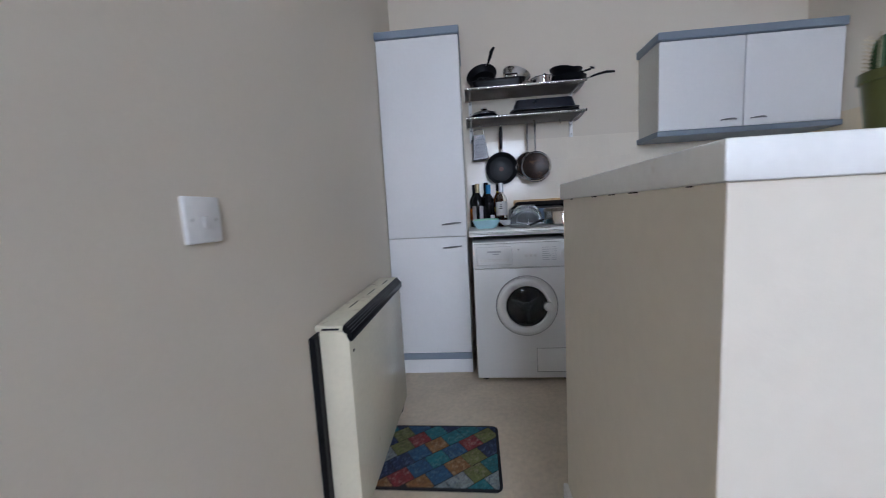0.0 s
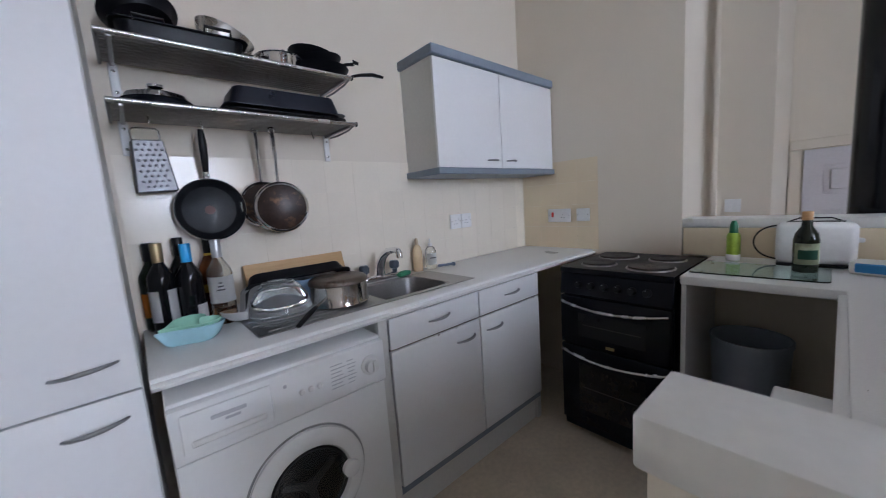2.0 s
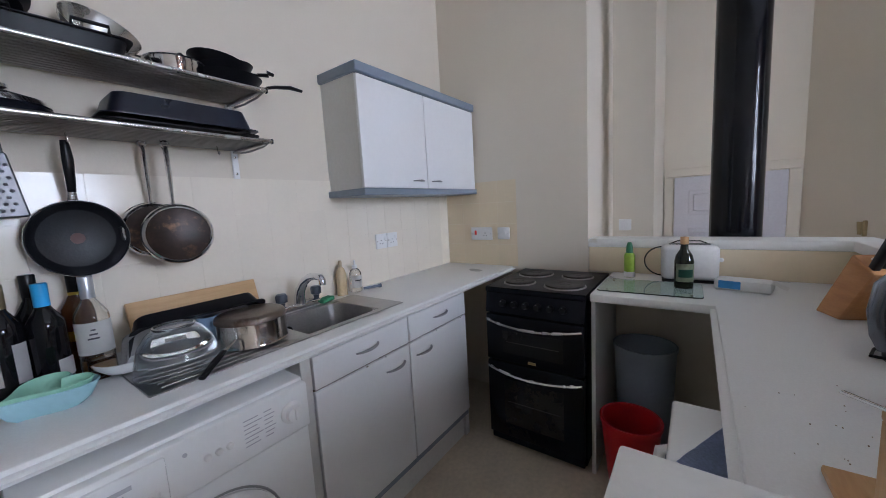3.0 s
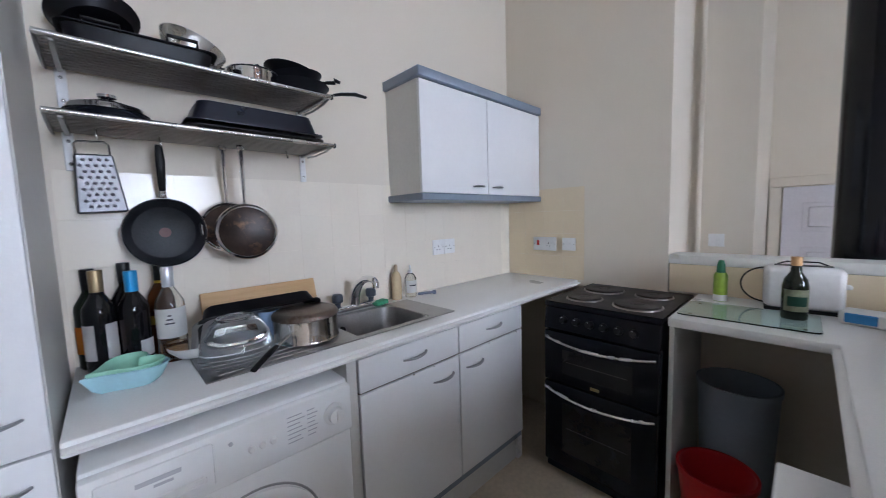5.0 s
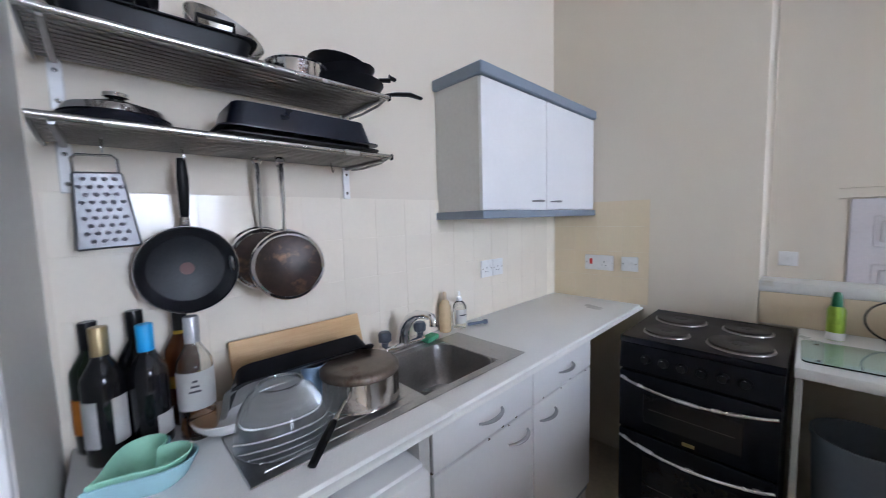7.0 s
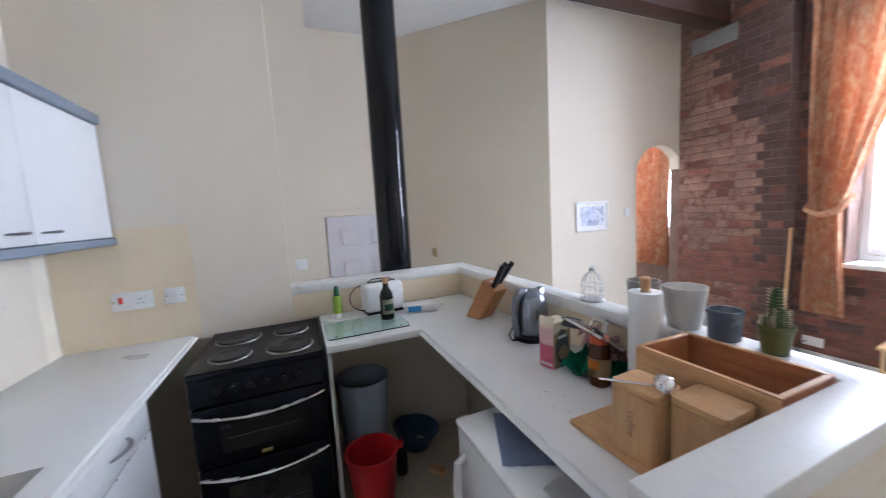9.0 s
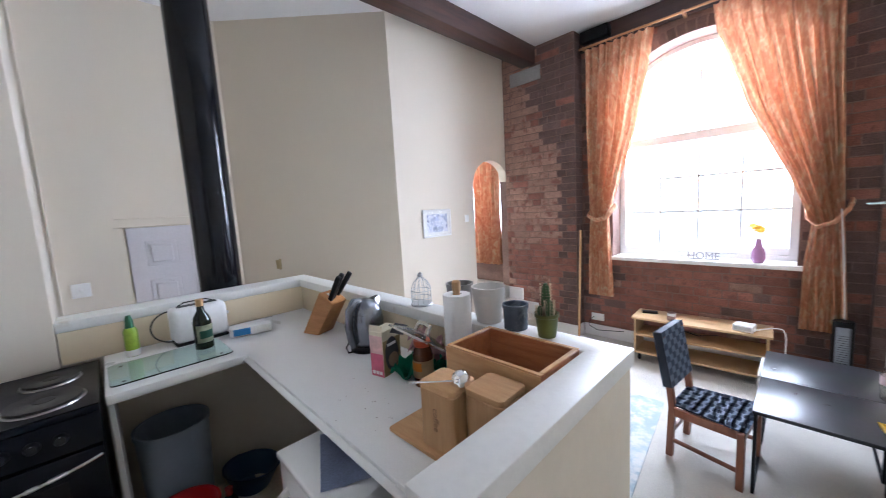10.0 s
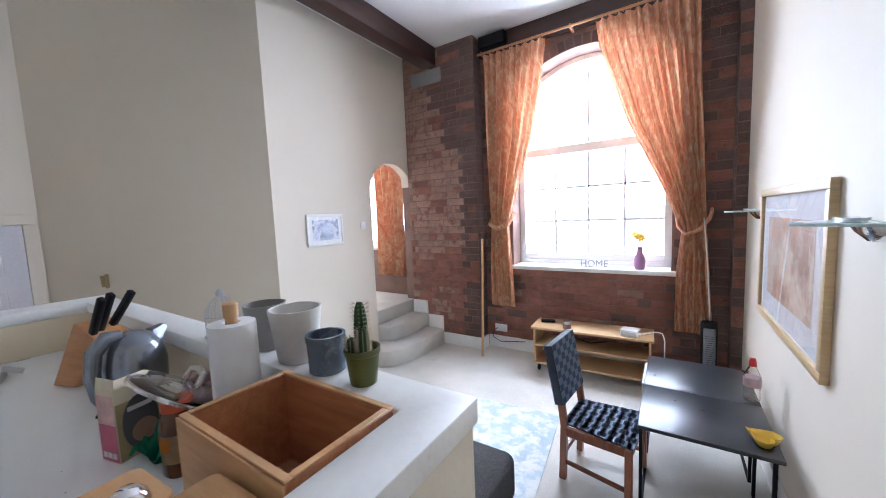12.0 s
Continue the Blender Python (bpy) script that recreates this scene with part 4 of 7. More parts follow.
# soap, tools and sponge round the sink
so = thing("soap_bottle", "clear soap bottle with a white label and pump", "bottle", (1.758, 2.742, Z))
sg = part("body", lathe([(0, 0), (0.029, 0), (0.031, 0.006), (0.031, 0.10), (0.022, 0.118), (0.011, 0.126), (0, 0.126)], 26), clear("pale_soap_bottle", (0.90, 0.90, 0.86)), so)
sg.visible_shadow = False
part("label", arc_label(0.0316, 0.024, 0.088, 190, 330), CARD, so, "white label")
part("label", arc_label(0.0321, 0.060, 0.066, 225, 295), INKD, so, "dark unreadable lettering")
part("pump", lathe([(0.012, 0.126), (0.012, 0.142), (0.005, 0.145), (0.005, 0.168), (0, 0.168)], 16), PLAST, so, "pale pump")
s3 = thing("soap_bottle", "amber washing-up bottle standing against the tiles", "bottle", (1.672, 2.750, Z))
part("body", lathe([(0, 0), (0.026, 0), (0.027, 0.006), (0.027, 0.11), (0.019, 0.135), (0.010, 0.145), (0, 0.145)], 26), mat("amber_soap", (0.55, 0.42, 0.25), 0.2, var=0.05, scale=9), s3)
part("cap", lathe([(0.010, 0.145), (0.010, 0.172), (0.006, 0.180), (0, 0.180)], 16), mat("tan_cap", (0.50, 0.38, 0.24), 0.4), s3)
solid("sink_plug_tool", tube([(-0.05, 0, 0.011), (0.035, 0, 0.011), (0.036, 0, 0.011), (0.05, 0, 0.011)], [0.007, 0.007, 0.011, 0.011], 12), mat("slate_blue_plastic", (0.16, 0.19, 0.26), 0.4), "slate blue plug tool lying by the wall", "tool", (1.835, 2.70, Z), rz=-20)
solid("sponge", box(-0.04, 0.04, -0.022, 0.022, 0, 0.022, 0.007, 2), mat("green_scourer", (0.05, 0.24, 0.12), 0.9, grain=0.3, gscale=200), "green scouring sponge behind the tap", "sponge", (1.535, 2.70, 0.9022), rz=15)
br = thing("dish_brush", "blue dish brush lying in the sink", "brush", (1.315, 2.47, 0.775))
part("head", lathe([(0, 0), (0.034, 0), (0.036, 0.014), (0.024, 0.026), (0, 0.028)], 24), mat("blue_plastic", (0.06, 0.14, 0.24), 0.4), br)
part("handle", tube([(-0.01, 0.02, 0.022), (-0.07, 0.10, 0.085), (-0.085, 0.13, 0.10)], 0.004, 8), PLAST, br)


# ---- rod shelves and what is on them ----
def rod_shelf(z, label):
    s = thing("rod_shelf", label, "shelf", (0, 0, z), group="steel rod shelves")
    x0, x1 = 0.525, 1.263
    part("front_rod", tube([(x0, 2.545, 0), (x1, 2.545, 0)], 0.0075, 10), STEEL, s, "thick polished front rod")
    for k in range(11):
        y = 2.564 + 0.0208 * k
        part("rod", tube([(x0, y, -0.003), (x1 - 0.005, y, -0.003)], 0.0042, 8), ROD, s)
    for x in (x0 + 0.002, x1 - 0.004):
        part("end_rod", tube([(x, 2.545, 0), (x, 2.60, -0.012), (x, 2.70, -0.016), (x, 2.776, -0.012)], 0.004, 8), ROD, s)
    for x in (x0 + 0.03, 1.235):
        part("crossbar", box(x - 0.006, x + 0.006, 2.545, 2.782, -0.016, -0.0075, 0.002), ROD, s)
        part("bracket", box(x - 0.012, x + 0.012, 2.776, 2.784, -0.115, -0.005, 0.002), PLAST, s, "pale wall bracket strip")
        part("screw", moved(lathe([(0, 0), (0.005, 0), (0, 0.003)], 10), pose(x, 2.776, -0.03, 90)), STEEL, s)
        part("screw", moved(lathe([(0, 0), (0.005, 0), (0, 0.003)], 10), pose(x, 2.776, -0.095, 90)), STEEL, s)
    part("end_cap", box(x1 - 0.002, x1 + 0.006, 2.537, 2.553, -0.009, 0.009, 0.003), BLACKPL, s)
    return s


rod_shelf(1.772, "steel rod wall shelf loaded with pans and roasting tins")
rod_shelf(1.594, "steel rod wall shelf with a lid and trays on it")
S1, S2 = 1.780, 1.602
rt = thing("roasting_tin", "large black roasting tin with wire handles on the shelf", "roasting tin", (0.735, 2.655, S1), rz=-2)
part("tin", tin(0.30, 0.165, 0.045), BLACKMAT, rt)
part("rack_handle", tube([(0.05, -0.095, 0.044), (0.05, -0.102, 0.064), (0.12, -0.102, 0.064), (0.12, -0.095, 0.044)], 0.005, 8), BLACKPL, rt)
part("rack_handle", tube([(-0.12, -0.095, 0.044), (-0.12, -0.102, 0.056), (-0.05, -0.102, 0.056), (-0.05, -0.095, 0.044)], 0.004, 8), BLACKPL, rt)


def fry_pan(loc, label, r=0.12, h=0.045, rx=0, ry=0, rz=0, L=0.17, rim=BLACKMAT, inside=NONSTICK, group=""):
    f = thing("frying_pan", label, "frying pan", loc, rz, group, rx=rx, ry=ry)
    part("body", lathe([(0, 0), (r * 0.78, 0), (r * 0.8, 0.003), (r, h), (r + 0.002, h + 0.001), (r - 0.003, h + 0.002)], 44), rim, f)
    part("inside", lathe([(0, 0.004), (r * 0.76, 0.004), (r * 0.79, 0.006), (r - 0.003, h + 0.0018)], 44), inside, f, "dark non-stick inside")
    part("neck", tube([(r - 0.004, 0, h * 0.7), (r + 0.03, 0, h * 0.9)], [0.012, 0.008], 10, flat=0.5), STEEL, f)
    pts = [(r + 0.025, 0, h * 0.9), (r + 0.06, 0, h + 0.006), (r + L * 0.7, 0, h + 0.016), (r + L, 0, h + 0.012)]
    part("handle", tube(pts, [0.009, 0.011, 0.0125, 0.009], 12, flat=0.6), BLACKPL, f, "black handle")
    return f


fry_pan((0.645, 2.70, S1 + 0.092), "black frying pan tipped on the roasting tin", 0.10, 0.035, ry=-24, rz=-68, L=0.115)
solid("steel_bowl", lathe([(0, 0.003), (0.055, 0.003), (0.084, 0.045), (0.09, 0.06), (0.092, 0.06), (0.087, 0.043), (0.058, 0), (0, 0)], 40), STEEL, "shiny steel bowl tipped in the roasting tin", "bowl", (0.855, 2.722, S1 + 0.072), rx=48, ry=18)
s2 = thing("saucepan", "shallow steel saucepan on the rod shelf", "saucepan", (1.025, 2.645, S1))
part("body", lathe([(0, 0), (0.07, 0), (0.076, 0.006), (0.078, 0.045), (0.083, 0.048), (0.076, 0.048), (0.072, 0.008), (0, 0.006)], 40), CHROME, s2)
pan_handle(s2, pose(-0.07, 0.03, 0.052, 0, 0, 165), 0.13, material=STEEL)
pan_handle(s2, pose(-0.07, 0.06, 0.066, 0, -2, 5), 0.15, material=STEEL)
fry_pan((1.185, 2.655, S1 + 0.001), "black frying pan at the shelf end with its handle sticking out", 0.112, 0.04, rz=-6, L=0.17, group="stacked frying pans")
fry_pan((1.175, 2.665, S1 + 0.036), "black frying pan stacked on another", 0.108, 0.036, rx=6, ry=8, rz=200, L=0.05, group="stacked frying pans")
fry_pan((1.165, 2.665, S1 + 0.062), "small black frying pan on top of the stack", 0.095, 0.03, rx=-4, ry=10, rz=-25, L=0.08, group="stacked frying pans")
ld = thing("pan_lid", "black domed pan lid with a steel knob", "lid", (0.645, 2.66, S2 + 0.001))
part("dome", lathe([(0, 0.060), (0.03, 0.058), (0.075, 0.042), (0.096, 0.014), (0.099, 0.0), (0.095, 0.0)], 40), BLACKEN, ld)
part("rim", lathe([(0.088, 0.026), (0.092, 0.024), (0.082, 0.040), (0.078, 0.040)], 40), CHROME, ld, "steel band")
part("knob", lathe([(0.008, 0.057), (0.008, 0.064), (0.022, 0.068), (0.022, 0.076), (0, 0.08)], 24), CHROME, ld, "round steel knob")
solid("roasting_tin", moved(tin(0.35, 0.18, 0.062, flare=1.12, lip=0.016), pose(0, 0, 0.078, 180)), NAVYTIN, "blue-black roasting tin turned upside down on the shelf", "roasting tin", (1.02, 2.66, S2 + 0.010))
solid("baking_tray", tin(0.37, 0.19, 0.006, lip=0.012), BLACKMAT, "flat black baking tray on the shelf", "baking tray", (1.02, 2.655, S2 + 0.0005))


# ---- utensils hanging from hooks under the shelf ----
def s_hook(x, y):
    pts = [(0, 0, 0.012), (0, 0.006, 0.016), (0, 0.010, 0.010), (0, 0.006, 0), (0, 0.0, -0.02), (0, -0.006, -0.028), (0, -0.011, -0.024), (0, -0.012, -0.016)]
    return solid("hook", tube(pts, 0.0018, 6), STEEL, "small steel hook under the rod shelf", "hook", (x, y, 1.584), group="shelf hooks")


for x, y in ((0.615, 2.66), (0.755, 2.68), (0.968, 2.68), (1.144, 2.70)):
    s_hook(x, y)
gr = thing("grater", "steel box grater with a wire handle hanging from the shelf", "grater", (0.612, 2.715, 1.355), rz=4, ry=-3)
part("body", prism([(-0.054, 0), (0.054, 0), (0.040, 0.165), (-0.040, 0.165)], -0.022, 0.022, axis="y", bev=0.004), GRATER, gr)
part("wire_handle", tube([(-0.036, 0, 0.16), (-0.036, 0, 0.195), (-0.028, 0, 0.203), (0.028, 0, 0.203), (0.036, 0, 0.195), (0.036, 0, 0.16)], 0.0028, 8), STEEL, gr)
for j in range(9):
    for k in range(5 if j % 2 else 4):
        x = (k - (2 if j % 2 else 1.5)) * 0.0165
        part("tooth", moved(lathe([(0.0045, 0), (0.0038, 0.003), (0.0012, 0.0045), (0, 0.001)], 8), pose(x, -0.0222, 0.018 + 0.0165 * j, 90)), INKD, gr)
fp = fry_pan((0.752, 2.752, 1.29), "black non-stick frying pan hanging by its handle", 0.108, 0.042, rx=90, ry=-90, rz=0, L=0.165)
part("heat_spot", moved(lathe([(0, 0.0046), (0.016, 0.0046), (0.016, 0.004)], 24), pose(0, 0, 0)), mat("faded_red_print", (0.07, 0.022, 0.02), 0.5), fp)
part("rim_band", lathe([(0.1082, 0.0425), (0.1098, 0.043), (0.1098, 0.0448), (0.1082, 0.0452)], 44), STEEL, fp, "bare metal rim")


def hung_pan(loc, label, base, r=0.098, h=0.085, rz=0):
    p = thing("saucepan", label, "saucepan", loc, rz, group="hanging saucepans")
    part("body", moved(lathe([(r - 0.012, 0), (r - 0.004, 0.004), (r, 0.012), (r, h), (r + 0.004, h + 0.002), (r - 0.003, h + 0.001), (r - 0.004, 0.02)], 44), pose(0, 0, 0, -90)), CHROME, p, "tarnished steel body")
    part("base", moved(lathe([(0, -0.001), (r - 0.014, -0.001), (r - 0.008, 0.003)], 44), pose(0, 0, 0, -90)), base, p, "burnt brown pan base")
    pts = [(0, h - 0.02, r - 0.002), (0, h - 0.022, r + 0.02), (0, h - 0.035, r + 0.09), (0, h - 0.03, r + 0.17), (0, h - 0.03, r + 0.185)]
    part("handle", tube(pts, [0.012, 0.011, 0.015, 0.016, 0.010], 12, flat=0.5), CHROME, p, "long steel handle")
    part("eye", moved(lathe([(0.009, -0.002), (0.013, 0.0), (0.009, 0.002), (0.007, 0.0), (0.009, -0.002)], 20), pose(0, h - 0.03, r + 0.192, 90)), CHROME, p, "steel hanging eye")
    return p


hung_pan((0.962, 2.615, 1.283), "steel saucepan with a burnt base hanging in front of another", BURNT, 0.096, 0.08, rz=-12)
hung_pan((0.925, 2.70, 1.30), "tarnished steel saucepan hanging behind another", BURNT, 0.088, 0.07, rz=-12)


# ---- sockets and switches ----
RED = mat("red_plastic", (0.55, 0.03, 0.02), 0.35)


def wall_plate(name, label, loc, rz, w, h, bits):
    """A wall plate that faces local -y."""
    t = thing(name, label, "socket" if "socket" in name else "switch", loc, rz)
    part("plate", box(-w / 2, w / 2, -0.010, 0.0, -h / 2, h / 2, 0.003, 2), PLAST, t)
    for kind, x, z in bits:
        if kind == "rocker":
            part("rocker", box(x - 0.006, x + 0.006, -0.0135, -0.009, z - 0.011, z + 0.011, 0.002), PLAST, t)
        elif kind == "red":
            part("rocker", box(x - 0.008, x + 0.008, -0.0145, -0.009, z - 0.016, z + 0.016, 0.002), RED, t, "red switch rocker")
        elif kind == "hole":
            for dx, dz, a, b in ((0, 0.011, 0.002, 0.004), (-0.010, -0.008, 0.0035, 0.002), (0.010, -0.008, 0.0035, 0.002)):
                part("slot", box(x + dx - a, x + dx + a, -0.0106, -0.0095, z + dz - b, z + dz + b), BLACKPL, t)
        else:
            part("screw", moved(lathe([(0, 0), (0.0035, 0), (0, 0.0015)], 10), pose(x, -0.010, z, 90)), STEEL, t)
    return t


wall_plate("light_switch", "white square light switch on the cream wall", (XL, 0.860, 1.030), 90, 0.087, 0.087, [("rocker", 0, -0.004), ("screw", 0.03, 0), ("screw", -0.03, 0)])
for x in (1.998, 2.088):
    wall_plate("wall_socket", "white single wall socket on the kitchen tiles", (x, YB - 0.0115, 1.14), 0, 0.086, 0.086, [("hole", -0.004, -0.006), ("rocker", 0.024, 0.015), ("screw", 0.033, 0), ("screw", -0.033, 0)])
wall_plate("wall_socket", "white cooker control socket with a red switch", (XR - 0.0115, 2.49, 1.118), -90, 0.165, 0.088, [("red", -0.045, 0.006), ("hole", 0.03, -0.006), ("rocker", 0.058, 0.014), ("screw", 0.074, 0), ("screw", -0.074, 0)])
wall_plate("wall_socket", "white fused switch plate beside the cooker socket", (XR - 0.0115, 2.322, 1.12), -90, 0.087, 0.08, [("rocker", 0.012, 0), ("screw", 0.033, 0), ("screw", -0.033, 0)])
wall_plate("wall_socket", "white socket in the deep wall reveal", (3.599, 1.72, 1.10), -90, 0.087, 0.087, [("rocker", 0, 0)])


# ---- floor mats ----
def clip(poly, x0, x1, y0, y1):
    for ax, lim, keep in ((0, x0, 1), (0, x1, -1), (1, y0, 1), (1, y1, -1)):
        res = []
        for i, p in enumerate(poly):
            q = poly[(i + 1) % len(poly)]
            a, c = (p[ax] - lim) * keep, (q[ax] - lim) * keep
            if a >= 0:
                res.append(p)
            if (a > 0 > c) or (a < 0 < c):
                s = a / (a - c)
                res.append((p[0] + s * (q[0] - p[0]), p[1] + s * (q[1] - p[1])))
        poly = res
        if len(poly) < 3:
            return []
    return poly


MATCOLS = [mat("mat_" + n, [0.75 * v for v in c], 0.8, var=0.35, scale=40, grain=0.4, gscale=150, stain=(*[0.65 * v for v in s[:3]], s[3]), stain_at=0.57) for n, c, s in (
    ("blue", (0.025, 0.08, 0.17), (0.10, 0.20, 0.30, 60)), ("teal", (0.02, 0.14, 0.17), (0.10, 0.26, 0.28, 70)), ("red", (0.20, 0.025, 0.03), (0.40, 0.18, 0.16, 60)),
    ("olive", (0.14, 0.15, 0.05), (0.28, 0.26, 0.14, 70)), ("ochre", (0.25, 0.11, 0.035), (0.45, 0.28, 0.14, 60)), ("grey", (0.28, 0.30, 0.30), (0.12, 0.16, 0.20, 80)), ("navy", (0.018, 0.03, 0.08), (0.10, 0.14, 0.25, 70)))]


def patch_mat(loc, w, d, rz, label):
    t = thing("kitchen_mat", label, "mat", loc, rz, group="patchwork mats")
    part("border", prism(rrect(w, d, 0.03), 0.0005, 0.008, axis="z", bev=0.002), BLACKMAT, t, "black bound edge")
    rnd = random.Random(5)
    c, s = math.cos(radians(38)), math.sin(radians(38))
    a, b2 = 0.125, 0.085
    for i in range(-7, 8):
        for j in range(-7, 8):
            u, v = i * b2 + (j % 2) * b2 * 0.5, j * a * 0.62
            vv = a * 0.62 - 0.004
            poly = [(u, v), (u + b2 - 0.003, v), (u + b2 - 0.003, v + vv), (u, v + vv)]
            poly = clip([(c * x - s * y, s * x + c * y) for x, y in poly], -w / 2 + 0.012, w / 2 - 0.012, -d / 2 + 0.012, d / 2 - 0.012)
            if len(poly) > 2 and abs(sum(p[0] * q[1] - q[0] * p[1] for p, q in zip(poly, poly[1:] + poly[:1]))) > 4e-4:
                part("patch", prism(poly, 0.0078, 0.0092, axis="z"), MATCOLS[rnd.randrange(7)], t)
    return t


patch_mat((0.325, 1.605, 0), 0.56, 0.39, -1, "multicoloured patchwork-print kitchen mat with a black border")
patch_mat((1.68, 1.49, 0), 0.56, 0.39, -3, "dark patchwork-print kitchen mat in front of the cooker")


# ---- under the peninsula ----
PINE = wood("pale_pine", (0.52, 0.28, 0.12), (0.68, 0.42, 0.20), along=(1, 9, 9), rough=0.5, scale=5)
PINEV = wood("pale_pine_upright", (0.50, 0.28, 0.12), (0.62, 0.38, 0.19), along=(9, 9, 1), rough=0.5, scale=5)
WARM = wood("warm_oiled_pine", (0.36, 0.125, 0.05), (0.56, 0.25, 0.11), along=(1, 8, 8), rough=0.45, scale=6)
fr = thing("fridge", "small white fridge under the worktop with a curved handle", "fridge", (0.995, 0.785, 0))
part("body", box(0, 0.55, 0, 0.4715, 0.02, 0.78, 0.004, 2), ENAMEL, fr)
part("door", box(0.001, 0.549, 0.472, 0.518, 0.03, 0.7795, 0.004, 2), ENAMEL, fr)
part("top", box(-0.003, 0.553, -0.003, 0.524, 0.781, 0.803, 0.007, 3), ENAMEL, fr, "white rounded lid")
part("handle", tube([(0.505, 0.512, 0.70), (0.50, 0.545, 0.69), (0.49, 0.556, 0.62), (0.485, 0.552, 0.5), (0.49, 0.515, 0.44)], 0.013, 10), PLAST, fr, "white curved handle")
for x in (0.05, 0.5):
    for y in (0.06, 0.42):
        part("foot", moved(lathe([(0, 0), (0.02, 0), (0.016, 0.022), (0, 0.022)], 12), pose(x, y, 0)), BLACKPL, fr)
BLUECL = mat("blue_grey_cloth", (0.38, 0.44, 0.62), 0.9, var=0.08, scale=14, grain=0.15, gscale=180)


def rumpled(w, d, amp, seed, n=14, thick=0.002):
    b = bmesh.new()
    noise.seed_set(seed)
    g = [[b.verts.new((w * (i / n - 0.5), d * (j / n - 0.5), amp * (0.55 + noise.noise(Vector((i * 0.35, j * 0.35, seed)))))) for j in range(n + 1)] for i in range(n + 1)]
    for i in range(n):
        for j in range(n):
            b.faces.new((g[i][j], g[i + 1][j], g[i + 1][j + 1], g[i][j + 1]))
    bmesh.ops.solidify(b, geom=b.faces[:], thickness=thick)
    return b


solid("cloth", rumpled(0.24, 0.20, 0.006, 3), BLUECL, "folded blue-grey cloth on top of the fridge", "cloth", (1.36, 1.15, 0.806), rz=-25)
solid("paper_sheet", rumpled(0.21, 0.297, 0.004, 4, thick=0.0006), CARD, "loose white paper sheet on top of the fridge", "paper", (1.12, 1.08, 0.805), rz=12)
GREYBIN = mat("grey_blue_plastic", (0.26, 0.30, 0.35), 0.42, var=0.06, scale=7)
REDBIN = mat("bright_red_plastic", (0.50, 0.012, 0.015), 0.38, var=0.05, scale=7)
bn = thing("waste_bin", "tall grey-blue plastic waste bin under the worktop", "bin", (2.475, 1.465, 0))
part("body", lathe([(0, 0.006), (0.112, 0.006), (0.134, 0.572), (0.137, 0.572), (0.114, 0.0), (0, 0.0)], 44), GREYBIN, bn)
part("rim", lathe([(0.1335, 0.571), (0.1335, 0.585), (0.142, 0.585), (0.142, 0.566), (0.137, 0.566)], 44), GREYBIN, bn)
bn = thing("bucket", "bright red plastic bucket on the kitchen floor", "bucket", (2.197, 1.488, 0))
part("body", lathe([(0, 0.006), (0.085, 0.006), (0.118, 0.322), (0.122, 0.322), (0.088, 0.0), (0, 0.0)], 44), REDBIN, bn)
part("rim", lathe([(0.1175, 0.321), (0.1175, 0.335), (0.127, 0.335), (0.127, 0.317), (0.122, 0.317)], 44), REDBIN, bn)
solid("washing_up_bowl", lathe([(0, 0.005), (0.085, 0.005), (0.135, 0.12), (0.145, 0.122), (0.145, 0.118), (0.138, 0.114), (0.09, 0.0), (0, 0)], 40), mat("dark_blue_plastic", (0.05, 0.10, 0.19), 0.4), "dark blue plastic bowl on the floor", "bowl", (2.60, 1.16, 0), rx=8)
cb = thing("cleaner_bottle", "dark green bottle with a red cap on the floor", "bottle", (2.40, 1.30, 0))
part("body", lathe([(0, 0), (0.032, 0), (0.034, 0.01), (0.034, 0.12), (0.014, 0.16), (0, 0.16)], 24), GREENG, cb)
part("cap", lathe([(0.015, 0.155), (0.017, 0.157), (0.017, 0.19), (0, 0.192)], 18), RED, cb, "red cap")
solid("scrubbing_brush", box(-0.05, 0.05, -0.025, 0.025, 0, 0.035, 0.008, 2), PINE, "small wooden scrubbing brush on the floor", "brush", (2.30, 1.12, 0), rz=40)

# ---- things on the peninsula worktop ----
ZP = 0.8948
TINT = clear("green_tinted_glass", (0.80, 0.95, 0.90))
gp = solid("glass_board", prism([(x, y) for x, y in rrect(0.27, 0.40, 0.02)], 0.003, 0.008, axis="z", bev=0.001), TINT, "glass chopping board with green edges", "chopping board", (2.365, 1.44, ZP), rz=1)
gp.visible_shadow = False
for dx, dy in ((-0.1, -0.16), (0.1, -0.16), (-0.1, 0.16), (0.1, 0.16)):
    part("foot", moved(lathe([(0, 0), (0.006, 0), (0.006, 0.003), (0, 0.003)], 10), pose(dx, dy, 0)), BLACKPL, gp)
ts = thing("toaster", "white plastic toaster with a dark top slot", "toaster", (2.60, 1.295, ZP), rz=4)
part("body", box(-0.065, 0.065, -0.125, 0.125, 0.012, 0.185, 0.028, 4), PLAST, ts)
part("top_slot", box(-0.022, 0.022, -0.09, 0.09, 0.184, 0.187, 0.001), BLACKPL, ts)
part("carry_bar", tube([(0.03, -0.08, 0.185), (0.03, -0.05, 0.198), (0.03, 0.05, 0.198), (0.03, 0.08, 0.185)], 0.003, 8), BLACKPL, ts)
part("base", box(-0.06, 0.06, -0.12, 0.12, 0, 0.014, 0.004), BLACKPL, ts)
part("lever", box(-0.012, 0.012, -0.145, -0.124, 0.10, 0.118, 0.004), PLAST, ts)
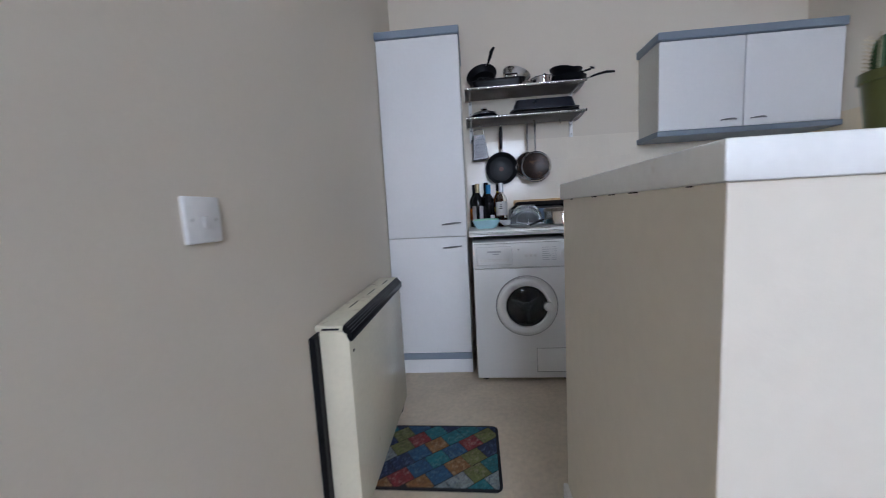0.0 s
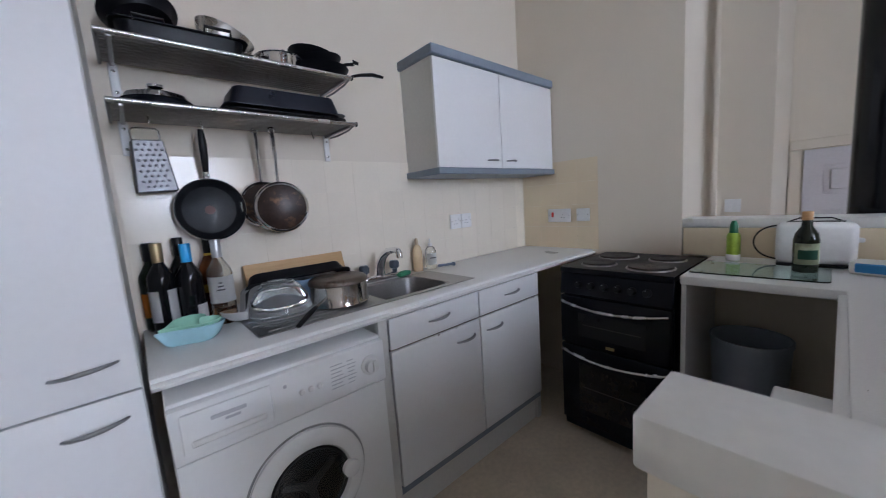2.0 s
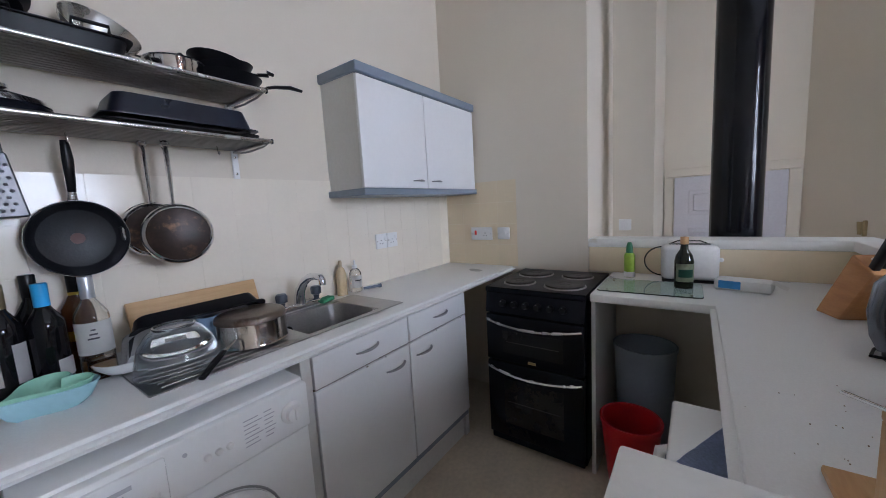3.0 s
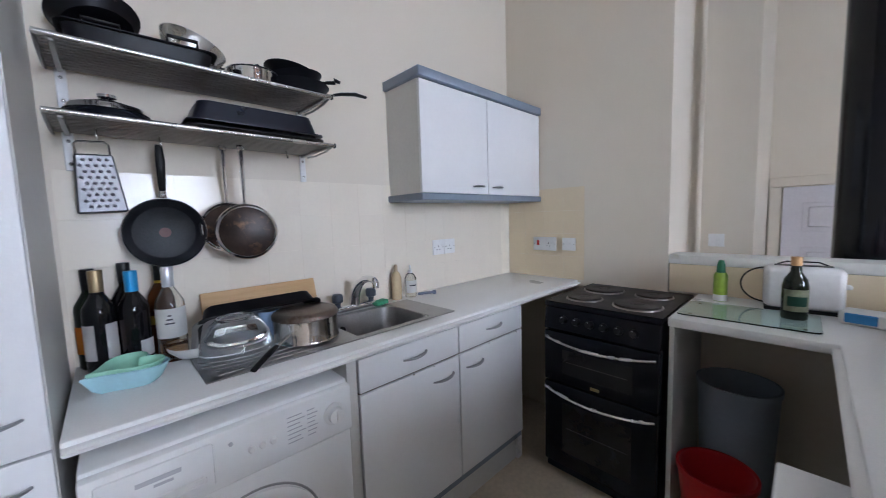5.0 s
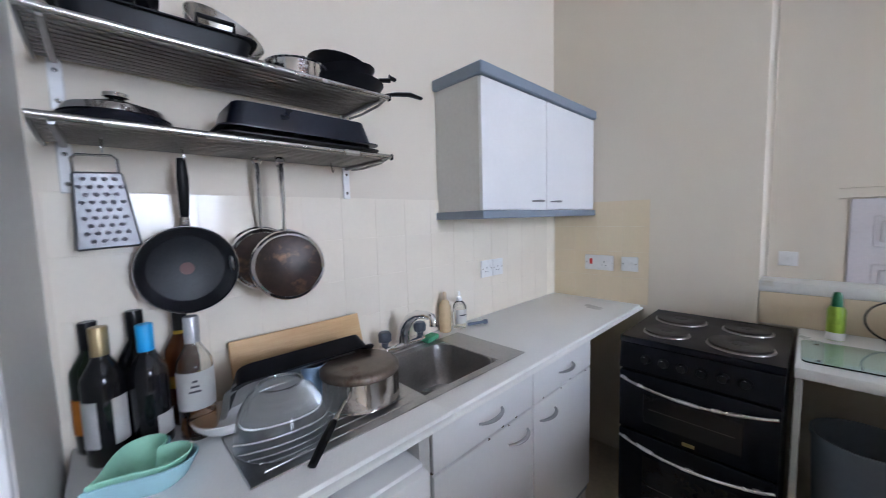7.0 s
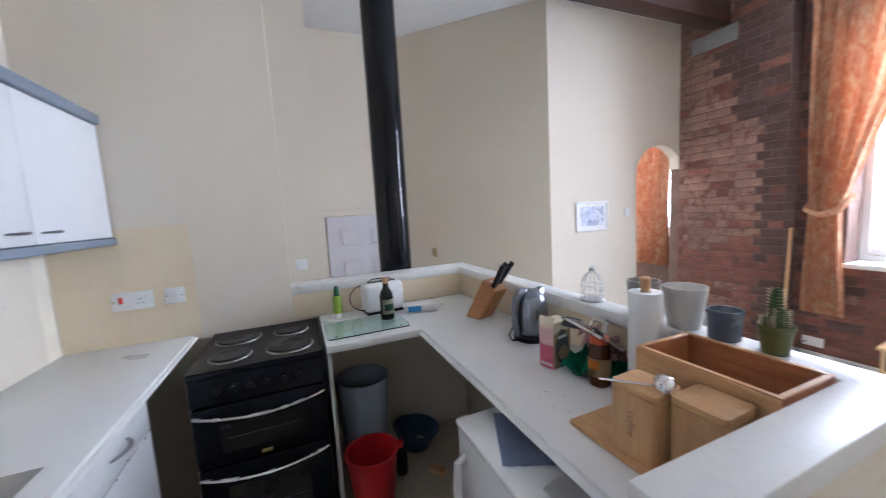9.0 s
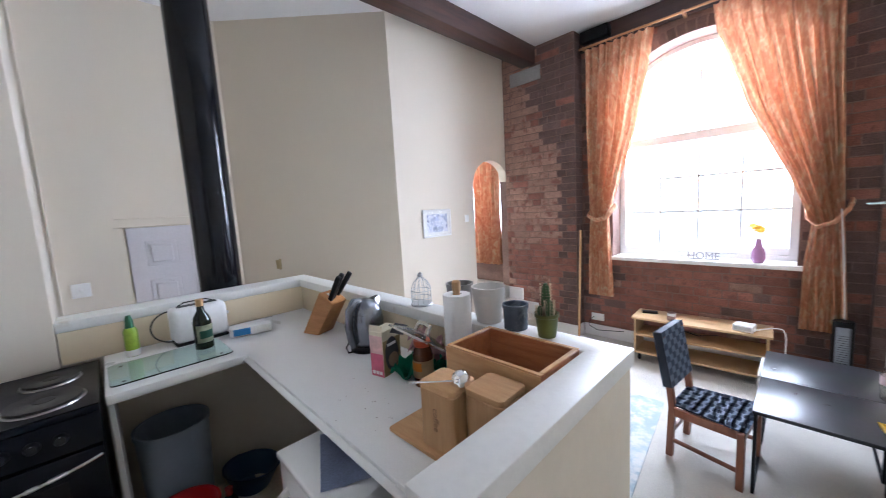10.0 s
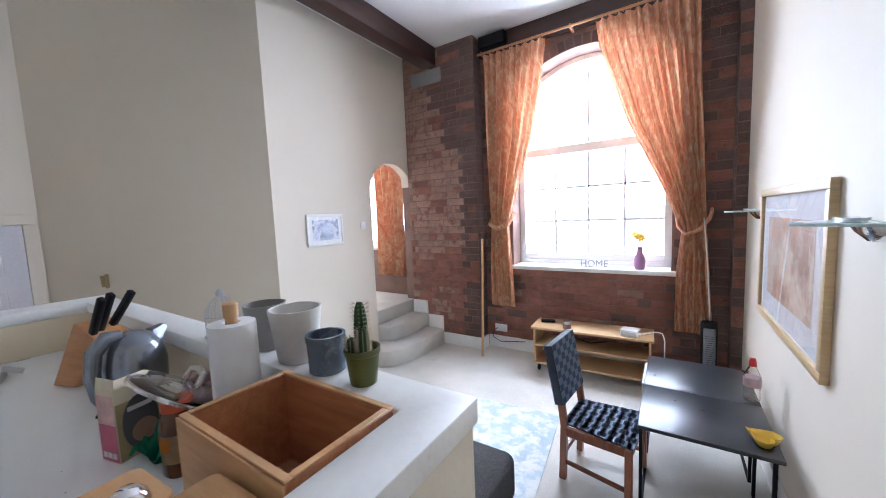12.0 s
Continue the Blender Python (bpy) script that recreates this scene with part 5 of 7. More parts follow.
part("cable", tube(curve_pts(lambda u: (-0.02 + 0.07 * u, 0.118 + 0.085 * math.sin(math.pi * u), 0.095 - 0.07 * math.cos(math.pi * u)), 22), 0.0035, 8), BLACKPL, ts)
ts.scale = (0.95, 0.92, 0.97)
ob = thing("oil_bottle", "dark green olive oil bottle with a printed label", "bottle", (2.425, 1.31, ZP))
part("glass", lathe([(0, 0), (0.034, 0), (0.037, 0.005), (0.037, 0.125), (0.032, 0.15), (0.016, 0.178), (0.014, 0.205), (0, 0.205)], 28), GREENG, ob)
part("label", arc_label(0.0376, 0.035, 0.115, 130, 260), mat("green_cream_label", (0.40, 0.43, 0.28), 0.6, var=0.3, scale=50), ob, "cream and green label")
part("label_band", arc_label(0.0382, 0.055, 0.09, 150, 240), mat("deep_green_print", (0.02, 0.10, 0.06), 0.5), ob)
part("cap", lathe([(0.0145, 0.20), (0.016, 0.202), (0.016, 0.232), (0, 0.234)], 18), PINEV, ob, "tan cap")
fs = thing("spray_can", "lime green spray can with a dark green cap", "spray can", (2.60, 1.552, ZP))
part("can", lathe([(0, 0), (0.024, 0), (0.026, 0.004), (0.026, 0.115), (0.02, 0.13), (0, 0.13)], 26), mat("lime_print", (0.30, 0.44, 0.04), 0.35, var=0.25, scale=35), fs)
part("white_band", lathe([(0.0262, 0.002), (0.0266, 0.003), (0.0266, 0.03), (0.0262, 0.031)], 26), PLAST, fs)
part("cap", lathe([(0.017, 0.125), (0.015, 0.165), (0.009, 0.185), (0, 0.186)], 18), mat("deep_green_plastic", (0.01, 0.13, 0.05), 0.35), fs, "dark green nozzle cap")
pk = thing("tissue_packet", "open white and blue packet lying on the worktop", "packet", (2.47, 1.10, ZP), rz=-14)
part("wrapper", box(-0.045, 0.045, -0.095, 0.095, 0, 0.048, 0.012, 2), CARD, pk)
part("blue_print", box(-0.0465, -0.03, 0.0, 0.08, 0.008, 0.042, 0.004), mat("sky_blue_print", (0.05, 0.27, 0.62), 0.45), pk, "blue printed side")
part("flap", moved(rumpled(0.07, 0.05, 0.006, 9, 6), pose(0.0, -0.115, 0.03, 25, 0, 0)), CARD, pk)
kb = thing("knife_block", "slanted wooden knife block with black-handled knives", "knife block", (2.20, 0.868, ZP), rz=199)
BEECH = wood("orange_beech", (0.42, 0.185, 0.065), (0.55, 0.27, 0.11), along=(2, 9, 9), rough=0.45, scale=5)
blk = part("block", moved(prism([(-0.05, 0.0), (0.055, 0.0), (0.165, 0.165), (0.085, 0.215)], -0.05, 0.05, axis="y", bev=0.004), pose(0, 0, 0)), BEECH, kb)
for k, (y, a, L) in enumerate(((-0.032, 4, 0.145), (-0.008, 2, 0.15), (0.032, -10, 0.14))):
    part("knife_handle", moved(box(-0.011, 0.011, -0.009, 0.009, 0.0, L, 0.004, 2), pose(0.135 - 0.008 * k, y, 0.175 + 0.004 * k, a, 33, 0)), BLACKPL, kb, "black knife handle")
for y in (-0.015, 0.012):
    part("knife_butt", moved(box(-0.008, 0.008, -0.005, 0.005, 0.0, 0.008, 0.002), pose(0.11, y, 0.198, 0, 33, 0)), CARD, kb)
KET = mat("silver_grey_kettle_paint", (0.25, 0.27, 0.31), 0.24, metal=0.75, var=0.06, scale=8)
kt = thing("kettle", "silver grey plastic jug kettle on its base", "kettle", (1.80, 0.825, ZP), rz=14)
kt.scale = (0.88, 0.88, 0.97)
part("base", lathe([(0, 0), (0.082, 0), (0.084, 0.016), (0.07, 0.022), (0, 0.022)], 36), BLACKPL, kt, "dark power base")
part("jug", lathe([(0.066, 0.022), (0.072, 0.03), (0.082, 0.08), (0.084, 0.13), (0.074, 0.18), (0.05, 0.212), (0.02, 0.224), (0, 0.226)], 40), KET, kt)
part("spout", loft([[(-0.035, -0.055, 0.17), (0.035, -0.055, 0.17), (0.02, -0.05, 0.215), (-0.02, -0.05, 0.215)], [(-0.012, -0.098, 0.212), (0.012, -0.098, 0.212), (0.010, -0.092, 0.222), (-0.010, -0.092, 0.222)]]), KET, kt)
pts = [(0, 0.035, 0.215), (0, 0.07, 0.220), (0, 0.102, 0.19), (0, 0.112, 0.13), (0, 0.104, 0.07), (0, 0.09, 0.035)]
part("handle", tube(pts, [0.016, 0.018, 0.017, 0.016, 0.015, 0.012], 12, flat=1.3), KET, kt, "broad grey handle")
part("gauge", box(0.074, 0.0865, -0.012, 0.012, 0.06, 0.16, 0.003), DARKGLASS, kt, "dark water gauge")
part("cable", tube([(-0.0, 0.08, 0.01), (0.03, 0.10, 0.006), (0.09, 0.06, 0.005), (0.14, -0.02, 0.012), (0.16, -0.09, 0.08)], 0.004, 8), BLACKPL, kt)
part("switch", box(-0.018, 0.018, -0.09, -0.078, 0.028, 0.036, 0.003), BLACKPL, kt)
cx = thing("drink_carton", "cream, pink and black printed drink sachet box, opened", "box", (1.548, 0.905, ZP), rz=14)
CREAMC = mat("cream_card", (0.72, 0.64, 0.48), 0.55, var=0.05, scale=14)
part("carton", box(-0.03, 0.03, -0.048, 0.048, 0, 0.165, 0.001), CREAMC, cx)
PINK = mat("pink_print", (0.58, 0.12, 0.20), 0.5, var=0.2, scale=20)
part("print_panel", box(-0.029, 0.029, 0.0482, 0.0488, 0.086, 0.15), mat("pale_pink_print", (0.66, 0.42, 0.40), 0.5, var=0.3, scale=30), cx, "pale pink printed upper panel")
part("print_panel", box(-0.029, 0.029, 0.0482, 0.049, 0.002, 0.085), PINK, cx, "pink printed lower panel")
for k in range(3):
    part("print_panel", box(-0.022 + 0.016 * k, -0.010 + 0.016 * k, 0.0492, 0.0498, 0.010, 0.022), CARD, cx)
part("print_panel", box(-0.0306, -0.0300, -0.047, 0.047, 0.002, 0.13), mat("kraft_gold_print", (0.40, 0.30, 0.15), 0.5, var=0.15, scale=25), cx, "brown printed panel")
part("print_panel", prism([(0.002 + 0.036 * math.cos(0.2618 * q), 0.075 + 0.062 * math.sin(0.2618 * q)) for q in range(24)], -0.0311, -0.0305, axis="x"), INKD, cx, "black printed panel")
part("print_panel", moved(lathe([(0, 0), (0.026, 0), (0.026, 0.0006), (0, 0.0006)], 24), pose(-0.0312, -0.004, 0.052, 0, -90)), mat("cocoa_print", (0.46, 0.30, 0.20), 0.5), cx)
part("print_panel", box(-0.0317, -0.0310, -0.022, 0.026, 0.106, 0.116), CARD, cx, "white unreadable lettering")
part("flap", moved(box(-0.03, 0.03, 0, 0.022, 0, 0.001), pose(0, 0.047, 0.1645, 100, 0, 0)), CREAMC, cx)
part("flap", moved(box(-0.02, 0.02, 0, 0.06, 0, 0.001), pose(-0.03, -0.01, 0.165, 0, 40, 90)), INKD, cx)
jr = thing("sauce_jar", "tall brown glass jar with orange lid and label", "jar", (1.372, 0.878, ZP))
jr.scale = (0.92, 0.92, 0.9)
part("glass", lathe([(0, 0), (0.034, 0), (0.037, 0.006), (0.037, 0.115), (0.03, 0.14), (0.026, 0.15), (0, 0.15)], 30), AMBERG, jr)
part("lid", lathe([(0.028, 0.148), (0.031, 0.149), (0.031, 0.168), (0.029, 0.171), (0, 0.171)], 28), mat("orange_lid", (0.50, 0.07, 0.015), 0.35), jr, "orange screw lid")
part("label", arc_label(0.0376, 0.035, 0.10, 20, 300), mat("tan_label", (0.55, 0.38, 0.20), 0.6, var=0.15, scale=40), jr, "tan label")
part("label_patch", arc_label(0.0382, 0.062, 0.094, 60, 130), ORANGEP, jr)
solid("tea_towel", rumpled(0.20, 0.15, 0.06, 11, 18, 0.004), mat("emerald_green_cloth", (0.01, 0.26, 0.14), 0.85, var=0.12, scale=20), "crumpled emerald green cloth on the worktop", "cloth", (1.42, 0.83, ZP - 0.005), rz=20)
solid("oven_glove", rumpled(0.17, 0.13, 0.08, 21, 16, 0.008), mat("dusty_pink_cloth", (0.55, 0.33, 0.34), 0.9, var=0.15, scale=25), "crumpled dusty pink oven glove", "cloth", (1.46, 0.80, ZP + 0.055), rz=-30, rx=28)
gl = thing("pan_lid", "glass pan lid with a steel rim leaning on the half wall", "lid", (1.435, 0.842, 1.025), rx=34, ry=-6)
gd = part("dome", lathe([(0, 0.028), (0.06, 0.022), (0.11, 0.004), (0.112, 0.0), (0.108, 0.0), (0.058, 0.019), (0, 0.025)], 40), GLASS, gl)
part("rim", lathe([(0.108, -0.003), (0.114, -0.002), (0.114, 0.004), (0.108, 0.005)], 40), STEEL, gl, "steel rim")
part("handle", tube([(-0.03, 0, 0.024), (-0.028, 0, 0.052), (0, 0, 0.058), (0.028, 0, 0.052), (0.03, 0, 0.024)], 0.006, 8, flat=1.6), STEEL, gl, "steel loop handle")
kr = thing("kitchen_roll", "white kitchen roll on a wooden holder", "kitchen roll", (1.274, 0.802, ZP))
kr.scale = (0.95, 0.95, 1.14)
part("paper", lathe([(0.018, 0.018), (0.045, 0.018), (0.047, 0.022), (0.047, 0.264), (0.046, 0.268), (0.018, 0.268), (0.018, 0.018)], 40), mat("soft_white_paper", (0.80, 0.80, 0.80), 0.95, var=0.02, scale=10, grain=0.02, gscale=90, bump=0.05), kr)
part("pole", lathe([(0.012, 0.02), (0.012, 0.275), (0.015, 0.28), (0.015, 0.302), (0.01, 0.306), (0, 0.306)], 18), PINEV, kr, "wooden pole")
part("base", lathe([(0, 0), (0.050, 0), (0.050, 0.014), (0.047, 0.018), (0, 0.018)], 32), PINEV, kr)

# open wooden box
bx = thing("wooden_box", "open pale wooden box against the half wall", "box", (1.046, 0.838, ZP))
BW, BD, BH = 0.296, 0.194, 0.195
part("bottom", box(-BW / 2, BW / 2, -BD / 2, BD / 2, 0.003, 0.012), WARM, bx)
for x in (-BW / 2, BW / 2 - 0.012):
    part("side_board", box(x, x + 0.012, -BD / 2, BD / 2, 0, BH, 0.0015), WARM, bx)
for y in (-BD / 2, BD / 2 - 0.012):
    part("side_board", box(-BW / 2 + 0.0122, BW / 2 - 0.0122, y, y + 0.012, 0, BH, 0.0015), WARM, bx)
for y in (-BD / 2, BD / 2 - 0.012):
    part("edge_strip", box(-BW / 2, BW / 2, y, y + 0.012, BH + 0.0003, BH + 0.003, 0.001), PINE, bx, "pale bare top edge")
for x in (-BW / 2, BW / 2 - 0.012):
    part("edge_strip", box(x, x + 0.012, -BD / 2 + 0.0122, BD / 2 - 0.0122, BH + 0.0003, BH + 0.003, 0.001), PINE, bx, "pale bare top edge")
part("face_board", box(-BW / 2 - 0.001, BW / 2 + 0.001, BD / 2 + 0.0003, BD / 2 + 0.004, 0.0, BH, 0.001), PINE, bx, "pale outer face")

# board with two wooden canisters
BRAND = mat("branded_brown", (0.27, 0.15, 0.075), 0.6)
solid("serving_board", box(-0.177, 0.177, -0.082, 0.082, 0, 0.014, 0.004, 2), PINE, "pale wooden serving board on the worktop", "board", (1.075, 1.026, ZP), rz=1)


def canister(loc, rz, w, d, h, label, word=""):
    c = thing("wooden_canister", label, "canister", loc, rz, group="wooden canisters")
    part("body", prism(rrect(w, d, 0.012), 0, h - 0.016, axis="z", bev=0.002), PINEV, c)
    part("lid", prism(rrect(w + 0.002, d + 0.002, 0.014), h - 0.0155, h, axis="z", bev=0.003, seg=2), PINE, c, "pale wooden lid")
    if word:
        letters(word, 0.024, 0.0003, BRAND, c, pose(0.0, d / 2 + 0.0004, h * 0.48, 90, 0, 180) @ pose(0, 0, 0, 0, 0, -90), "lettering")
    return c


canister((1.085, 1.046, ZP + 0.0142), 4, 0.105, 0.092, 0.160, "square wooden canister branded coffee", "coffee")
canister((0.977, 1.000, ZP + 0.0142), 2, 0.104, 0.10, 0.160, "plain square wooden canister with a rounded lid")
sn = thing("scoop", "steel measuring scoop lying on a canister lid", "scoop", (1.045, 1.040, ZP + 0.1745), rz=42)
part("cup", lathe([(0.021, 0.0), (0.0225, 0.001), (0.0225, 0.010), (0.019, 0.021), (0.011, 0.029), (0, 0.032), (0, 0.030), (0.010, 0.027), (0.0175, 0.020), (0.021, 0.010), (0.021, 0.0)], 28), CHROME, sn, "upturned round cup")
part("handle", tube([(0.020, 0, 0.006), (0.05, 0, 0.005), (0.125, 0, 0.004)], [0.004, 0.0035, 0.005], 8, flat=0.4), CHROME, sn)
rnd = random.Random(8)
bm0 = None
for k in range(28):
    x, y, s = 1.3 + rnd.gauss(0, 0.16), 1.06 + rnd.gauss(0, 0.07), rnd.uniform(0.0006, 0.0014)
    if 0.93 < x < 2.1 and 0.75 < y < 1.19:
        bm0 = box(x - s, x + s, y - s * 0.7, y + s * 0.7, ZP, ZP + s, bm=bm0)
solid("crumbs", bm0, mat("brown_crumbs", (0.16, 0.09, 0.05), 0.9), "brown crumbs scattered on the worktop", "crumbs", kind="stuff")

# ---- pots on the ledge ----
ZL = 1.0834


def pot(loc, r0, r1, h, material, label, rim=0.0):
    w = 0.004
    prof = [(0, 0.003), (r0 - w, 0.003), (r1 - w, h), (r1 + rim, h), (r1 + rim, h - 0.012 if rim else h - 0.001), (r1, h - 0.013 if rim else h - 0.002), (r0, 0.002), (r0 - 0.003, 0), (0, 0)]
    return solid("plant_pot", lathe(prof, 40), material, label, "pot", loc, group="pots on the ledge")


pot((1.385, 0.668, ZL), 0.040, 0.051, 0.115, mat("taupe_grey_glaze", (0.27, 0.25, 0.23), 0.35), "tall taupe grey plant pot on the ledge")
pot((1.243, 0.678, ZL), 0.043, 0.058, 0.122, mat("chalk_white_glaze", (0.66, 0.64, 0.60), 0.4, var=0.05, scale=9), "tall chalk white plant pot on the ledge")
pot((1.130, 0.686, ZL), 0.037, 0.039, 0.080, mat("slate_blue_glaze", (0.11, 0.14, 0.18), 0.25, var=0.3, scale=12, stain=(0.24, 0.28, 0.32, 18), stain_at=0.6), "slate blue glazed pot on the ledge", 0.002)
ca = thing("cactus", "small spiny green cactus in an olive green pot", "cactus", (1.020, 0.688, ZL))
ca.scale = (0.86, 0.86, 0.94)
OLIVE = mat("olive_green_glaze", (0.105, 0.115, 0.032), 0.3, var=0.1, scale=10)
part("pot", lathe([(0, 0.003), (0.027, 0.003), (0.036, 0.074), (0.041, 0.075), (0.041, 0.064), (0.038, 0.062), (0.030, 0.0), (0, 0)], 36), OLIVE, ca, "olive green pot")
part("soil", lathe([(0, 0.066), (0.036, 0.062)], 24), mat("dry_soil", (0.06, 0.04, 0.03), 0.95, grain=0.4, gscale=120), ca)
CACT = mat("cactus_green", (0.035, 0.085, 0.025), 0.6, var=0.25, scale=30)
SPINE = mat("pale_spines", (0.62, 0.52, 0.36), 0.7)


def cactus_stem(x, y, z0, r, h):
    loops = []
    for j in range(9):
        s = j / 8
        rr = r * (0.8 + 0.3 * math.sin(math.pi * min(1, s * 1.15))) * (1 if s < 0.9 else 0.55)
        loops.append([(x + rr * (1 + 0.16 * math.cos(9 * a)) * math.cos(a), y + rr * (1 + 0.16 * math.cos(9 * a)) * math.sin(a), z0 + h * s) for a in [2 * math.pi * k / 54 for k in range(54)]])
    part("stem", loft(loops), CACT, ca)
    bs = None
    for j in range(12):
        for k in range(9):
            a, z = 2 * math.pi * k / 9, z0 + h * (j + 0.5) / 12
            bs = tube([(x + r * 1.18 * math.cos(a), y + r * 1.18 * math.sin(a), z), (x + (r * 1.18 + 0.0065) * math.cos(a + 0.2), y + (r * 1.18 + 0.0065) * math.sin(a + 0.2), z + 0.003)], 0.0010, 3, bm=bs)
    part("spines", bs, SPINE, ca, "pale spines")["kind"] = "stuff"


cactus_stem(0.004, -0.004, 0.062, 0.0125, 0.105)
cactus_stem(-0.016, 0.008, 0.062, 0.011, 0.055)
cactus_stem(0.016, 0.016, 0.062, 0.009, 0.034)
cg = thing("bird_cage", "small white wire bird cage ornament on the ledge", "ornament", (1.60, 0.675, ZL))
WIRE = mat("pale_wire", (0.50, 0.51, 0.52), 0.35, metal=0.3)
part("base", lathe([(0, 0), (0.044, 0), (0.046, 0.004), (0.042, 0.009), (0, 0.009)], 32), WIRE, cg)
for k in range(12):
    a = 2 * math.pi * k / 12
    pts = [(r * math.cos(a), r * math.sin(a), z) for r, z in ((0.041, 0.008), (0.041, 0.06), (0.039, 0.075), (0.03, 0.095), (0.012, 0.113), (0.002, 0.118))]
    part("wire", tube(pts, 0.0012, 5), WIRE, cg)
for z in (0.032, 0.062):
    part("hoop", tube([(0.0415 * math.cos(a), 0.0415 * math.sin(a), z) for a in [2 * math.pi * k / 32 for k in range(33)]], 0.0013, 5), WIRE, cg)
part("finial", lathe([(0, 0.114), (0.010, 0.118), (0.012, 0.126), (0.006, 0.134), (0, 0.138)], 18), WIRE, cg)


# ---- living room ----
ZF = LIVING
LINTEL = wood("dark_timber_lintel", (0.035, 0.018, 0.015), (0.070, 0.034, 0.028), along=(1, 9, 9), rough=0.6, scale=2)
solid("lintel", box(0.101, 2.378, YW + 0.001, YW + 0.05, 3.15, CEILING - 0.001, 0.006), LINTEL, "dark timber lintel above the window", "lintel", kind="structure")
sb = thing("speaker", "small black box speaker above the curtain rail", "speaker", (2.17, -2.50, 3.20), rz=0)
part("cabinet", box(-0.15, 0.15, -0.065, 0.05, 0, 0.115, 0.008, 2), BLACKPL, sb)
part("grille", box(-0.135, 0.135, 0.0505, 0.056, 0.012, 0.103, 0.003), BLACKMAT, sb, "black cloth grille")

# curtains
CURT = bpy.data.materials.new("orange_brocade")
CURT.use_nodes = True
n, lk = CURT.node_tree.nodes, CURT.node_tree.links
geo = n.new("ShaderNodeNewGeometry")
mp = n.new("ShaderNodeMapping")
mp.inputs["Scale"].default_value = (1.7, 0.3, 0.5)
lk.new(geo.outputs["Position"], mp.inputs["Vector"])
a1 = n.new("ShaderNodeTexNoise")
a1.inputs["Scale"].default_value, a1.inputs["Detail"].default_value, a1.inputs["Distortion"].default_value = 22, 6, 1.2
lk.new(mp.outputs[0], a1.inputs["Vector"])
rp = n.new("ShaderNodeValToRGB")
rp.color_ramp.elements[0].position, rp.color_ramp.elements[0].color = 0.34, (0.50, 0.21, 0.11, 1)
rp.color_ramp.elements[1].position, rp.color_ramp.elements[1].color = 0.70, (0.66, 0.50, 0.31, 1)
e = rp.color_ramp.elements.new(0.5)
e.color = (0.60, 0.29, 0.155, 1)
lk.new(a1.outputs["Fac"], rp.inputs["Fac"])
bs = n["Principled BSDF"]
lk.new(rp.outputs["Color"], bs.inputs["Base Color"])
bs.inputs["Roughness"].default_value = 0.8
tl = n.new("ShaderNodeBsdfTranslucent")
lk.new(rp.outputs["Color"], tl.inputs["Color"])
ms = n.new("ShaderNodeMixShader")
ms.inputs["Fac"].default_value = 0.12
lk.new(bs.outputs[0], ms.inputs[1])
lk.new(tl.outputs[0], ms.inputs[2])
lk.new(ms.outputs[0], n["Material Output"].inputs["Surface"])


def curtain(name, label, rows, y, folds, seed):
    """rows: (height, x at the outer edge, x at the inner edge, fold depth), from top to bottom."""
    t = thing(name, label, "curtain", (0, y, 0), group="window curtains")
    nu, nv = folds * 10, 60
    rnd = random.Random(seed)
    ph = [rnd.uniform(-0.5, 0.5) for _ in range(folds + 2)]
    b = bmesh.new()
    grid = []
    z_top, z_bot = rows[0][0], rows[-1][0]
    for j in range(nv + 1):
        z = z_top + (z_bot - z_top) * j / nv
        for r0, r1 in zip(rows, rows[1:]):
            if r0[0] >= z >= r1[0]:
                s = (r0[0] - z) / (r0[0] - r1[0])
                x0, x1, dp = [r0[k] + (r1[k] - r0[k]) * s for k in (1, 2, 3)]
                break
        line = []
        for i in range(nu + 1):
            u = i / nu
            wob = ph[int(u * folds)]
            a = 2 * math.pi * folds * u + wob * math.sin(2 * math.pi * u)
            line.append(b.verts.new((x0 + (x1 - x0) * u + 0.006 * math.sin(a * 0.5 + z * 3), 1.4 * dp * (math.sin(a) + 0.25 * math.sin(2.3 * a + 4 * z * (0.3 + wob))), z + 0.01 * math.sin(a) * (j == nv))))
        grid.append(line)
    for j in range(nv):
        for i in range(nu):
            b.faces.new((grid[j][i], grid[j][i + 1], grid[j + 1][i + 1], grid[j + 1][i]))
    part("cloth", b, CURT, t)
    return t


c = curtain("curtain", "orange brocade curtain tied back beside the window", [(3.125, 2.28, 1.60, 0.018), (2.9, 2.27, 1.63, 0.022), (2.2, 2.26, 1.76, 0.026), (1.6, 2.25, 1.93, 0.024), (1.27, 2.24, 2.03, 0.016), (0.9, 2.25, 2.01, 0.016), (0.36, 2.25, 1.98, 0.018)], -2.50, 9, 3)
part("tieback", tube([(2.26, -0.05, 1.33), (2.25, 0.03, 1.29), (2.15, 0.045, 1.24), (2.05, 0.03, 1.27), (2.0, -0.01, 1.36), (1.98, -0.06, 1.40)], 0.014, 8, flat=2.2), CURT, c, "orange cloth tieback")
c = curtain("curtain", "wide orange brocade curtain tied back beside the window", [(3.125, 0.35, 1.135, 0.020), (2.9, 0.34, 1.11, 0.024), (2.2, 0.32, 0.88, 0.030), (1.6, 0.30, 0.60, 0.030), (1.2, 0.28, 0.45, 0.018), (0.85, 0.25, 0.49, 0.016), (0.30, 0.21, 0.50, 0.018)], -2.50, 11, 4)
